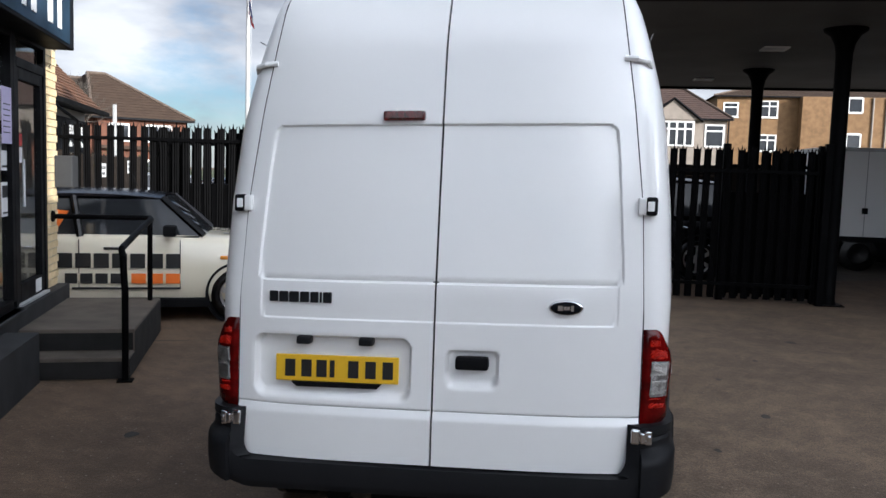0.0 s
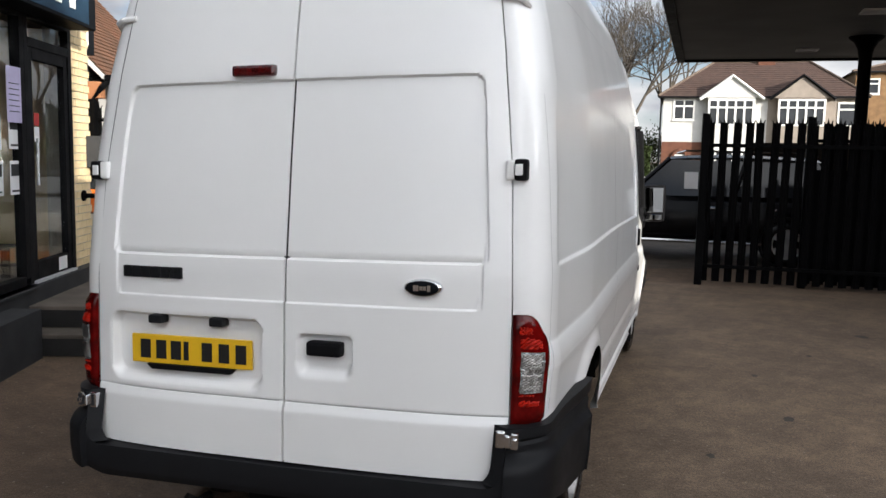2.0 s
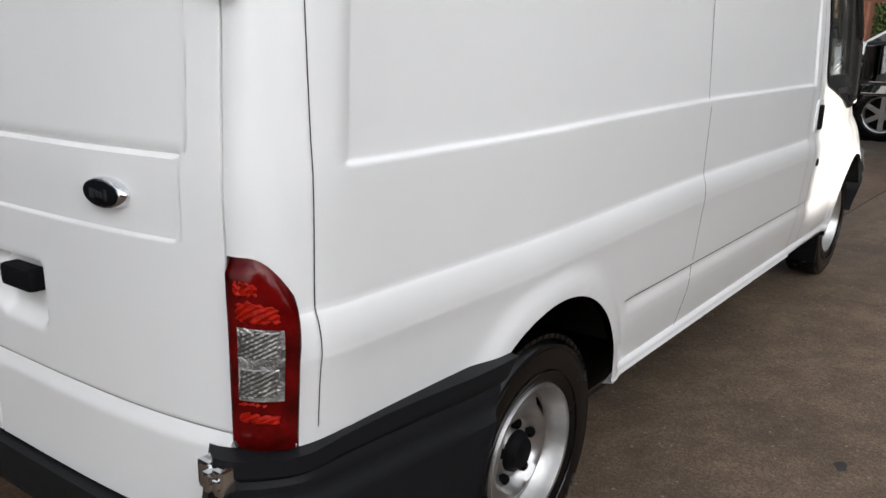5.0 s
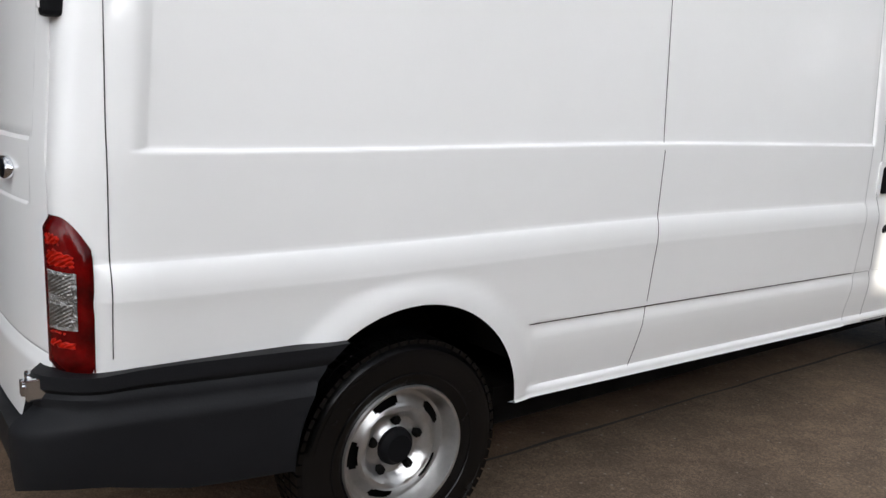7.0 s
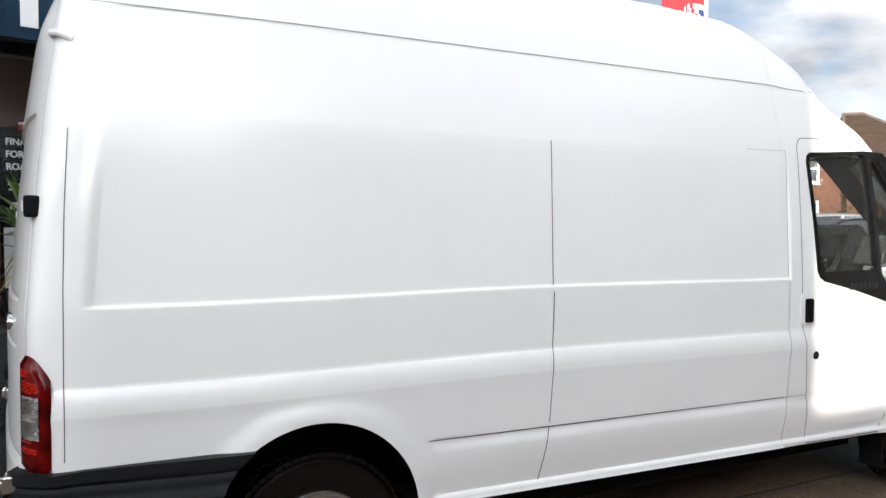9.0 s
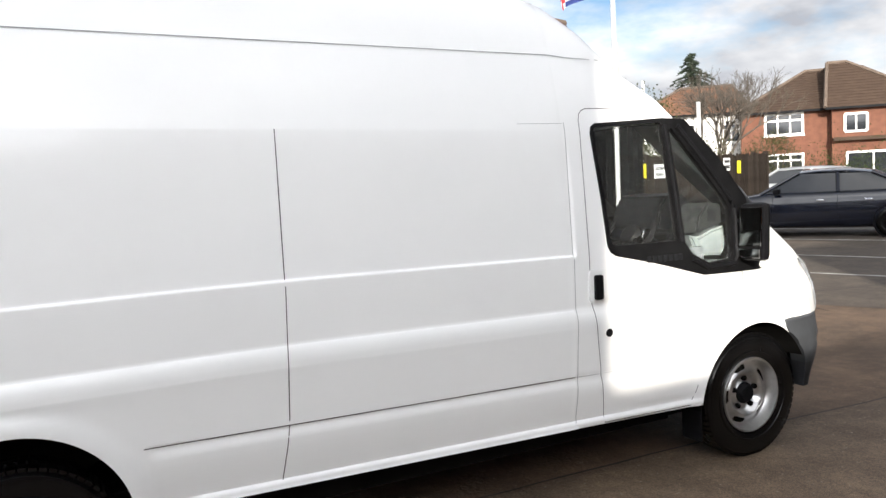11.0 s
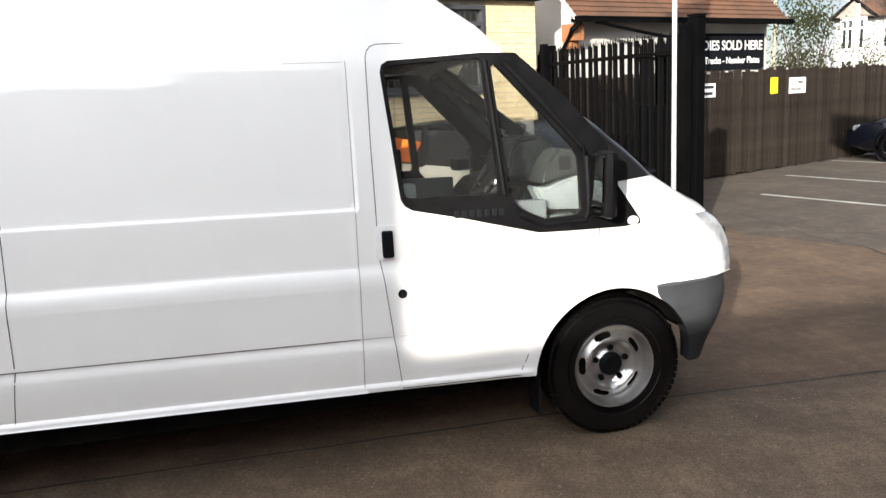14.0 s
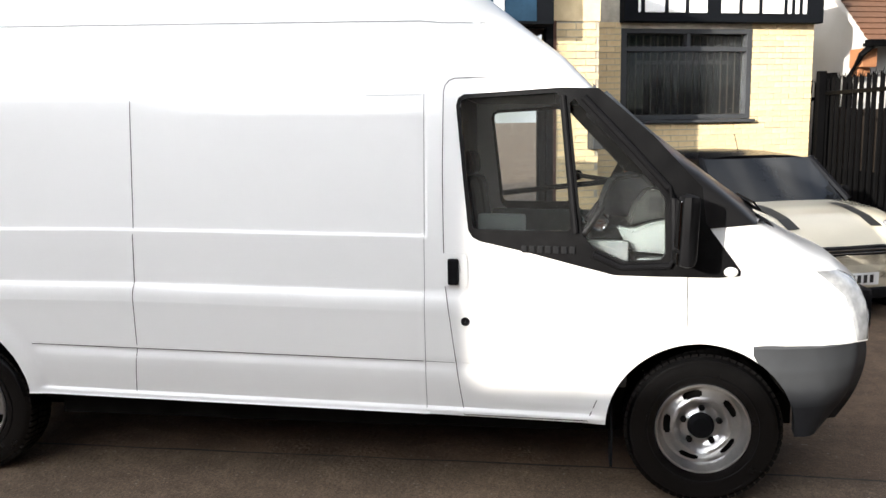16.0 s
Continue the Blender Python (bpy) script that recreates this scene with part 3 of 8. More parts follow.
def both(bm):
    """Mirrors the half that lies at x > 0 and puts the whole at its rake."""
    geom = bm.verts[:] + bm.edges[:] + bm.faces[:]
    bmesh.ops.mirror(bm, geom=geom, axis="X", merge_dist=0.0005)
    bmesh.ops.remove_doubles(bm, verts=bm.verts[:], dist=.0004)
    for v in [v for v in bm.verts if not v.link_faces]:
        bm.verts.remove(v)
    bmesh.ops.recalc_face_normals(bm, faces=bm.faces[:])
    for v in bm.verts:
        v.co = rake(v.co)
    return bm


def raked(bm):
    for v in bm.verts:
        v.co = rake(v.co)
    return bm


def ribbon(bm, pts, normals, width):
    """A narrow strip over a surface: points and their outward normals."""
    pts = [Vector(p) for p in pts]
    rows = []
    for i, p in enumerate(pts):
        d = (pts[min(i + 1, len(pts) - 1)] - pts[max(i - 1, 0)]).normalized()
        s = d.cross(Vector(normals[i])).normalized() * width / 2
        rows.append([p - s, p + s])
    grid(bm, rows)
    return bm


# opening for the door glass and its black surround, as (y, z) outlines
SURROUND = [(3.722, 1.293), (3.690, 1.312), (3.672, 1.345), (3.619, 1.905), (3.628, 1.940), (3.655, 1.957), (4.09, 1.987), (4.255, 1.985), (4.50, 1.775), (4.715, 1.55), (4.735, 1.39), (4.897, 1.172), (4.895, 1.150), (4.80, 1.142), (4.33, 1.150), (3.95, 1.245)]
MAIN_PANE = [(3.722, 1.346), (3.700, 1.352), (3.690, 1.372), (3.636, 1.905), (3.643, 1.928), (3.664, 1.938), (4.068, 1.964), (4.082, 1.952), (4.137, 1.362), (4.124, 1.347)]
QUARTER_PANE = [(4.186, 1.335), (4.128, 1.920), (4.148, 1.936), (4.525, 1.540), (4.552, 1.495), (4.558, 1.25), (4.538, 1.222), (4.37, 1.212), (4.24, 1.27)]


def inside(poly, y, z):
    hit, n = False, len(poly)
    for i in range(n):
        (y0, z0), (y1, z1) = poly[i], poly[(i + 1) % n]
        if (z0 > z) != (z1 > z) and y < (y1 - y0) * (z - z0) / (z1 - z0) + y0:
            hit = not hit
    return hit


def steps(a, b, d):
    n = max(1, round((b - a) / d))
    return [a + (b - a) * i / n for i in range(n)]


def plate_with_holes(outer, holes, at, depth):
    """A thick sheet over the (y, z) outline, laid on the surface at(y, z)."""
    bm = bmesh.new()
    edges = []
    for loop in [outer, *holes]:
        fine = []
        for (a, b) in zip(loop, loop[1:] + loop[:1]):
            n = max(1, int(math.dist(a, b) / .06))
            fine += [(a[0] + (b[0] - a[0]) * i / n, a[1] + (b[1] - a[1]) * i / n) for i in range(n)]
        vs = [bm.verts.new((0, y, z)) for y, z in fine]
        edges += [bm.edges.new((a, b)) for a, b in zip(vs, vs[1:] + vs[:1])]
    bmesh.ops.triangle_fill(bm, edges=edges, use_beauty=True)
    for v in bm.verts:
        v.co = at(v.co.y, v.co.z)
    if depth:
        r = bmesh.ops.extrude_face_region(bm, geom=bm.faces[:])
        bmesh.ops.translate(bm, vec=(-depth, 0, 0), verts=[g for g in r["geom"] if isinstance(g, bmesh.types.BMVert)])
    bmesh.ops.recalc_face_normals(bm, faces=bm.faces[:])
    return bm


def flip_x(bm):
    for v in bm.verts:
        v.co.x = -v.co.x
    bmesh.ops.reverse_faces(bm, faces=bm.faces[:])
    return bm


def build_wheel(van, x, y, side):
    """A steel van wheel: tyre with tread blocks, slotted rim, bolts and hub cap."""
    R, rim = .360, .214
    bm = bmesh.new()
    lathe(bm, [(rim - .012, -.06), (rim, -.085), (rim + .03, -.098), (.300, -.104), (.334, -.098), (.351, -.080), (R - .004, -.065), (R - .004, .065), (.351, .080), (.334, .098), (.300, .104), (rim + .03, .098), (rim, .085), (rim - .012, .06)], 64)
    for k in range(64):
        a = k * 2 * math.pi / 64
        for h0, h1 in ((-.084, -.052), (-.046, -.012), (-.006, .028), (.036, .084)):
            m = pose(0, 0, 0, math.degrees(a) + (1.4 if h0 > -.03 else 0))
            box(bm, h0, h1, -.0138, .0138, R - .012, R + .0012, m=m)
    for side_h in (.1045,):
        lathe(bm, [(.252, side_h - .003), (.254, side_h), (.258, side_h), (.260, side_h - .003)], 64)
        lathe(bm, [(.318, side_h - .006), (.320, side_h - .003), (.323, side_h - .003), (.325, side_h - .007)], 64)
    for v in bm.verts:
        v.co = Vector((v.co.x * side, v.co.y, v.co.z)) + Vector((x, y, R))
    tyre = part("tyre", bm, M["rubber"], van, "black rubber van tyre with tread blocks")
    sharp(tyre, 30)
    bm = bmesh.new()
    prof = [(rim + .004, .088), (rim, .097), (rim - .008, .095), (rim - .014, .074), (rim - .022, .046), (.184, .034), (.174, .033), (.169, .035), (.149, .047), (.144, .052), (.134, .057), (.122, .055), (.108, .040), (.097, .026), (.084, .022), (.070, .028), (.062, .034)]

    def slot(i, k):
        return (i == 7 and 5 <= k % 20 <= 13) or (i in (6, 8) and 6 <= k % 20 <= 12)
    lathe(bm, prof, 100, skip=slot)
    for v in bm.verts:
        r = math.hypot(v.co.y, v.co.z)
        v.co.x += .007 * math.cos(5 * (math.atan2(v.co.z, v.co.y) - .3)) * smooth_step(.07, .10, r) * (1 - smooth_step(.112, .140, r))
    lathe(bm, [(rim - .012, .06), (rim - .02, -.06)], 96)
    for v in bm.verts:
        v.co = Vector((v.co.x * side, v.co.y, v.co.z)) + Vector((x, y, R))
    bmesh.ops.recalc_face_normals(bm, faces=bm.faces[:])
    rim_ob = part("rim", bm, M["steel"], tyre, "silver steel rim with oval slots")
    sharp(rim_ob, 40)
    bm = bmesh.new()
    lathe(bm, [(0.001, .012), (.19, .012), (.19, -.03), (.001, -.03)], 40)
    for v in bm.verts:
        v.co = Vector((v.co.x * side, v.co.y, v.co.z)) + Vector((x, y, R))
    part("brake_drum", bm, M["dull"], tyre)
    bm = bmesh.new()
    lathe(bm, [(.064, .028), (.060, .048), (.048, .056), (.044, .066), (.001, .068)], 32)
    for v in bm.verts:
        v.co = Vector((v.co.x * side, v.co.y, v.co.z)) + Vector((x, y, R))
    sharp(part("hub_cap", bm, M["trim"], tyre, "black plastic hub cap"))
    for k in range(5):
        a = k * 2 * math.pi / 5 + .3
        bm = bmesh.new()
        lathe(bm, [(.016, .024), (.015, .046), (.009, .050), (.001, .050)], 6)
        for v in bm.verts:
            v.co = Vector((v.co.x * side, v.co.y + .087 * math.cos(a), v.co.z + .087 * math.sin(a))) + Vector((x, y, R))
        part("wheel_nut", bm, M["dull"], tyre)


def build_van():
    van = thing("van", "white high-roof long panel van with dark plastic bumpers", "van")
    # cargo side with the rear corner, both sides in one shell with the roof
    zs = sorted(set([.46, .462, .468, .474, .479, .484, .50, .525, .55, .575] + steps(.60, .70, .011) + [.700, .704, .708, .712, .716, .725, .74] + steps(.76, .96, .022) + [.95, .955, .96, .966, .972, .979, .99, 1.01, 1.03, 1.036, 1.040, 1.0435, 1.047, 1.06]
                   + steps(1.09, 1.30, .035) + [1.30, 1.306, 1.309, 1.312, 1.315, 1.318, 1.325] + steps(1.36, 1.9, .045) + [1.92, 1.928, 1.937, 1.95, 1.97] + steps(2.0, 2.28, .04)
                   + [2.277, 2.285, 2.288, 2.295, 2.32, 2.36, 2.40, 2.44, 2.48, 2.51, 2.54, 2.57, 2.585, 2.597, 2.605, 2.612, 2.617, 2.62]))
    ys = [.19, .198, .205, .212, .216, .220, .224, .228, .235] + steps(.26, .55, .03) + steps(.55, 1.44, .02) + [1.44, 1.45, 1.46] + steps(1.48, 3.36, .06) + [3.36, 3.38, 3.386, 3.392, 3.398, 3.403, 3.42, 3.449, 3.475]
    bm = bmesh.new()
    cols = [[corner_point(s, z) - Vector((0, 0, line_drop(.19, z))) for z in zs] for s in (0, .08, .18, .28, .38, .48, .58, .68, .78, .88, .95)]
    for y in ys:
        cols.append([cargo_point(y + rear_y(z) * max(0, 1 - (y - .19) / .4), z) for z in zs])
    cols[-1] = [p - Vector((.004, 0, .003 if p.z > 2.3 else 0)) for p in cols[-1]]
    grid(bm, cols)
    snap_arch(bm, None, REAR_ARCH)
    # sill lip, turned under
    lip = [v for v in bm.verts if abs(v.co.z - .46) < .001 and (v.co.y > 1.39 or v.co.y < .56)]
    lip.sort(key=lambda v: v.co.y)
    for a, b in zip(lip, lip[1:]):
        if b.co.y - a.co.y < .1:
            w = [bm.verts.new((v.co.x + o, v.co.y, v.co.z - d)) for v, o, d in ((a, .006, .012), (b, .006, .012))]
            w2 = [bm.verts.new((v.co.x - .03, v.co.y, v.co.z - .02)) for v in (a, b)]
            bm.faces.new((a, b, w[1], w[0]))
            bm.faces.new((w[0], w[1], w2[1], w2[0]))
    sharp(part("cargo_body", both(bm), M["van"], van, "white steel cargo side panels and high roof"), 40)
    # gutter seams under the high roof
    for side in (1, -1):
        bm = bmesh.new()
        pts = [cargo_point(y, 2.288) + Vector((.002, 0, .006)) for y in steps(.22, 3.45, .1) + [3.447]]
        pts += [cab_point(y, 2.286 - (y - 3.447) * .02, .002) for y in (3.55, 3.65, 3.75)]
        ribbon(bm, pts, [(1, 0, .35)] * len(pts), .004)
        part("roof_seam", raked(flip_x(bm) if side < 0 else bm), M["seamgrey"], van)
    # cab shell
    bm = bmesh.new()
    cys = [3.453, 3.462, 3.470, 3.474, 3.478, 3.482, 3.486] + steps(3.495, 4.26, .03) + steps(4.26, 5.38, .024) + [5.38, 5.40, 5.415, 5.425]
    cols, holes = [], []
    for y in cys:
        zt = lerp(TOPZ, y)
        sill = lerp([(3.4, .446), (4.3, .44), (5.47, .44)], y)
        belt = min(1.14, zt - .08)
        low = sorted([sill + (belt - sill) * i / 30 for i in range(30)] + [sill + .02, sill + .03, sill + .04])
        up = sorted([belt + (zt - belt) * (1 - (1 - i / 34) ** 1.7) for i in range(35)] + [min(zt - .03, 1.3075), min(zt - .028, 1.3155)])
        cols.append([cab_point(y, z) for z in low + up])
    grid(bm, cols)
    for f in [f for f in bm.faces if all(inside(SURROUND, v.co.y, v.co.z) for v in f.verts) and f.calc_center_median().x > .5]:
        bm.faces.remove(f)
    # the skin's edge follows the window frame
    for w in bm.verts:
        if w.link_faces and w.co.x > .5 and (inside(MAIN_PANE, w.co.y, w.co.z) or inside(QUARTER_PANE, w.co.y, w.co.z)):
            y, z = w.co.y, w.co.z
            if z > 1.88:
                w.co = cab_point(y, lerp([(3.6, 1.949), (4.09, 1.977), (4.25, 1.973)], y))
            elif y < 3.74 and z > 1.37:
                w.co = cab_point(lerp([(1.345, 3.679), (1.905, 3.627)], z), z)
            elif z < 1.37:
                w.co = cab_point(y, z - .05)
    screen = []
    for f in bm.faces:
        c = f.calc_center_median()
        zt = lerp(TOPZ, min(5.4, c.y))
        f.material_index = 0
        if 4.24 < f.verts[0].co.y and c.y < 5.08 and c.z > 1.36 and c.x < .74:
            screen.append(f)
    snap_arch(bm, None, FRONT_ARCH)
    glassfaces = [[v.co.copy() for v in f.verts] for f in screen if f.is_valid]
    for f in screen:
        if f.is_valid:
            bm.faces.remove(f)
    # bumper region is a separate piece
    cut = [f for f in bm.faces if min(w.co.y for w in f.verts) > 4.94]
    cut += list({e for f in cut for e in f.edges}) + list({w for f in cut for w in f.verts})
    bmesh.ops.bisect_plane(bm, geom=cut, dist=1e-4, plane_co=(0, 0, .838), plane_no=(0, 0, 1))
    for f in [f for f in bm.faces if f.calc_center_median().y > 4.97 and f.calc_center_median().z < .837]:
        bm.faces.remove(f)
    sharp(part("cab_body", both(bm), M["van"], van, "white cab with front doors, wings and sloping bonnet"), 50)
    bm = bmesh.new()
    for q in glassfaces:
        bm.faces.new([bm.verts.new(p + Vector((0, 0, -.004))) for p in q])
    bmesh.ops.remove_doubles(bm, verts=bm.verts[:], dist=.0005)
    ws = part("windscreen", both(bm), M["glass"], van, "sloping clear windscreen", smooth=True)
    ws.visible_shadow = False
    thick = ws.modifiers.new("thickness", "SOLIDIFY")
    thick.thickness, thick.use_rim = .005, False
    # shut lines, plus ribbons that paint the dark of grooves and a recess edge
    def seam(name, yz, at, width=.004, mat="gap"):
        for side in (1, -1):
            bm = bmesh.new()
            pts, nor = [], []
            fine = []
            for a, b in zip(yz, yz[1:]):
                n = max(2, int(math.dist(a, b) / .03))
                fine += [(a[0] + (b[0] - a[0]) * i / n, a[1] + (b[1] - a[1]) * i / n) for i in range(n)]
            fine.append(yz[-1])
            pts = [at(y, z) + Vector((.0016, 0, 0)) for y, z in fine]
            ribbon(bm, pts, [(1, 0, .1)] * len(pts), width)
            part(name, raked(flip_x(bm) if side < 0 else bm), M[mat], van)
    seam("panel_gap", [(1.965, .452), (2.005, .712), (2.012, 1.0), (2.018, 1.05), (2.026, 1.315), (2.035, 1.925)], cargo_point)
    seam("panel_gap", [(.140, .78), (.142, 1.05), (.146, 1.33), (.156, 1.6), (.173, 1.86)], on_corner, .0028)
    seam("panel_gap", [(3.449, .447), (3.449, 1.96)], lambda y, z: cab_point(lerp([(.45, 3.460), (1.96, 3.470)], z), z), .0035, "seamgrey")
    seam("door_gap", [(3.640, .452), (3.608, .70), (3.574, .99), (3.558, 1.1), (3.554, 1.60), (3.560, 1.970), (3.568, 2.000), (3.585, 2.020), (3.610, 2.030), (4.06, 2.042)], cab_point, .0035)
    seam("door_gap", [(3.640, .452), (4.22, .452), (4.26, .56)], cab_point, .004)
    seam("door_gap", [(4.66, 1.145), (4.66, .98), (4.655, .90)], cab_point, .004)
    seam("recess_edge", [(3.20, 1.952), (3.462, 1.955)], cargo_point, .002, "seamgrey")
    seam("sill_groove", [(1.435, .712), (3.449, .712)], cargo_point, .0035)
    seam("sill_groove", [(3.46, .712), (3.60, .712)], cab_point, .0035)
    seam("sill_groove", [(3.635, .712), (3.86, .712)], cab_point, .003, "seamgrey")
    # black surround, panes, handle, lock
    for side in (1, -1):
        flip = flip_x if side < 0 else (lambda b: b)
        bm = plate_with_holes(SURROUND, [MAIN_PANE, QUARTER_PANE], lambda y, z: Vector((lerp(SIDE, z) * tap(y, z) + .009, y, z)), .035)
        fr = part("window_surround", raked(flip(bm)), M["agedtrim"], van, "black plastic door window surround")
        sharp(fr, 30)
        for nm, poly in (("door_glass", MAIN_PANE), ("quarter_glass", QUARTER_PANE)):
            bm = plate_with_holes(poly, [], lambda y, z: Vector((lerp(SIDE, z) * tap(y, z) - .012, y, z)), .004)
            g = part(nm, raked(flip(bm)), M["glass"], fr, "clear side window glass")
            g.visible_shadow = False
        # raised beads round the opening and along the pillar
        bm = bmesh.new()
        pts = [Vector((lerp(SIDE, z) * tap(y, z) + .012, y, z)) for y, z in ((4.10, 1.95), (4.16, 1.34))]
        tube(bm, pts, .012, 8)
        pts = [Vector((lerp(SIDE, z) * tap(y, z) + .013, y, z)) for y, z in ((4.19, 1.945), (4.37, 1.758), (4.565, 1.548), (4.590, 1.50), (4.598, 1.235), (4.575, 1.195), (4.36, 1.187), (4.235, 1.245))]
        tube(bm, pts, .016, 8)
        sharp(part("window_bead", raked(flip(bm)), M["trim"], fr), 40)
        bm = bmesh.new()
        prism(bm, [(-.052, -.078), (.052, -.078), (.06, -.06), (.06, .06), (.05, .078), (-.05, .078), (-.06, .06), (-.06, -.06)], -.004, .004)
        hb = pose(cab_point(3.60, 1.16).x + .003, 3.607, 1.155, 90, 0, 90)
        bmesh.ops.transform(bm, matrix=hb, verts=bm.verts[:])
        dh = part("door_handle", raked(flip(bm)), M["van"], van, "recessed door handle with white surround")
        bm = bmesh.new()
        box(bm, -.026, .026, -.066, .058, -.012, .014, .011, hb @ pose(-.006, -.004, .006))
        part("grip", raked(flip(bm)), M["trim"], dh, "black plastic grip")
        bm = bmesh.new()
        lathe(bm, [(.021, -.004), (.021, .004), (.017, .007), (.012, .004), (.001, .003)], 20, at=(cab_point(3.655, .905).x, 3.655, .915))
        sharp(part("lock", raked(flip(bm)), M["trim"], van, "round black door lock"))
        # pod relief with raised name bars and side repeater
        for i in range(7):
            y, z = 3.93 + i * .036, 1.262
            xb = lerp(SIDE, z) * tap(y, z) + .010
            part("name_bar", raked(flip(boxes((xb - .003, xb + .004, y - .014, y + .010, z - .016, z + .016), bevel=.003))), M["plastic"], fr, "raised black name bar")
        bm = bmesh.new()
        bmesh.ops.create_uvsphere(bm, u_segments=16, v_segments=10, radius=.029)
        bmesh.ops.transform(bm, matrix=Matrix.Translation((lerp(SIDE, 1.165) * tap(4.852, 1.165) + .010, 4.852, 1.168)) @ Matrix.Diagonal((.5, 1.15, .8, 1)), verts=bm.verts[:])
        part("side_repeater", raked(flip(bm)), M["lens"], fr, "clear side indicator", smooth=True)
        # black pillar beside the windscreen
        bm = bmesh.new()
        cols = []
        for y in steps(4.235, 4.96, .0125) + [4.96]:
            lo = lerp([(4.235, 1.975), (4.255, 1.97), (4.50, 1.745), (4.62, 1.60), (4.70, 1.36), (4.96, 1.385)], y)
            hi = max(lo + .004, lerp(TOPZ, y) - .004)
            cols.append([cab_point(y, lo + (hi - lo) * i / 10) + Vector((.006, 0, .024 * (i / 10) ** 2)) for i in range(11)])
        grid(bm, cols)
        bmesh.ops.recalc_face_normals(bm, faces=bm.faces[:])
        sharp(part("windscreen_pillar", raked(flip(bm)), M["pillar"], van, "black windscreen pillar trim"), 40)
        # door mirror
        bm = bmesh.new()
        box(bm, .955, 1.135, 4.590, 4.672, 1.21, 1.525, .036)
        for v in bm.verts:
            k = (v.co.z - 1.2) / .325
            v.co.y += .012 * k
            if v.co.y > 4.64:
                v.co.x = 1.045 + (v.co.x - 1.045) * .8
        mir = part("door_mirror", raked(flip(bm)), M["trim"], van, "tall black door mirror housing")
        sharp(mir, 50)
        bm = bmesh.new()
        box(bm, .970, 1.120, 4.584, 4.594, 1.29, 1.50, .004)
        for v in bm.verts:
            v.co.y += .012 * (v.co.z - 1.21) / .315
        part("mirror_glass", raked(flip(bm)), M["mirror"], mir, "silver mirror glass")
        bm = bmesh.new()
        box(bm, .975, 1.115, 4.583, 4.592, 1.225, 1.275, .004)
        part("lower_mirror_glass", raked(flip(bm)), M["mirror"], mir)
        bm = bmesh.new()
        tube(bm, [(.86, 4.63, 1.26), (.92, 4.62, 1.28), (.99, 4.615, 1.30)], .028, 8)
        tube(bm, [(.86, 4.63, 1.42), (.92, 4.62, 1.42), (.99, 4.615, 1.42)], .024, 8)
        part("mirror_arm", raked(flip(bm)), M["trim"], mir)
    # underside and inner arches
    # the low wide box is added only to cut light beneath the van
    for nm, r in (("floor_pan", (-.86, .86, 1.40, 4.26, .40, .47)), ("underbody", (-.66, .66, .25, 5.2, .32, .47)), ("heat_shield", (-.80, .80, 1.46, 4.20, .30, .398))):
        part(nm, boxes(r), M["dull"], van)
    # plain boxes for unseen underbody parts, added to block light as well
    for name, b in (("chassis_rail", (-.52, -.42, .3, 5.2, .24, .33)), ("chassis_rail", (.42, .52, .3, 5.2, .24, .33)), ("gearbox", (-.38, .30, 1.9, 3.2, .20, .33)), ("spare_wheel_carrier", (-.30, .34, .25, .72, .22, .33)),
                    ("engine_tray", (-.5, .5, 4.2, 5.2, .19, .33)), ("rear_axle", (-.75, .75, .93, 1.06, .26, .40)), ("exhaust_box", (-.80, -.55, 1.5, 4.2, .22, .41)),
                    ("fuel_tank", (.40, .62, 2.30, 3.35, .22, .41)), ("step_well", (.50, .74, 3.40, 4.22, .29, .41))):
        part(name, boxes(b, bevel=.02), M["dull"], van)
    for cy, cz, r, w in ((REAR_ARCH[0], REAR_ARCH[1], REAR_ARCH[2], .97), (FRONT_ARCH[0], FRONT_ARCH[1], FRONT_ARCH[2], .955)):
        for side in (1, -1):
            bm = bmesh.new()
            rows = []
            for k in range(25):
                a = math.radians(26 + 158 * k / 24)
                rows.append([Vector((xx, cy + (r + .004) * math.cos(a), cz + (r + .004) * math.sin(a))) for xx in (.55, w)])
            grid(bm, rows)
            c = bm.verts.new((.55, cy, cz))
            inner = [row[0] for row in [[v for v in bm.verts if abs(v.co.x - .55) < .001 and v is not c]]]
            ring = [v for v in bm.verts if abs(v.co.x - .55) < .001 and v is not c]
            for a, b in zip(ring, ring[1:]):
                bm.faces.new((a, b, c))
            part("wheel_arch_liner", raked(flip_x(bm) if side < 0 else bm), M["dull"], van)
    for y in (.995, 4.752):
        for side in (1, -1):
            build_wheel(van, side * (.838 if y < 2 else .800), y, side)
    for x0 in (.78, -.92):
        part("mud_flap", boxes((x0, x0 + .14, 4.325, 4.338, .17, .52)), M["trim"], van, "black rubber mud flap")
    # front bumper
    for side in (1, -1):
        bm = bmesh.new()
        cols = []
        for y in steps(5.0, 5.39, .03) + [5.39, 5.415, 5.43]:
            f = smooth_step(5.05, 5.43, y)
            col = []
            for i in range(15):
                t = i / 14
                z = .415 + .421 * t
                x = lerp([(5.0, .984), (5.08, .974), (5.15, .955), (5.25, .922), (5.33, .870), (5.39, .805), (5.415, .76), (5.43, .70)], y) + .014 * math.sin(math.pi * min(1, t * 1.15)) - .065 * smooth_step(.85, .0, t)
                if .62 < t < .70:
                    x -= .010
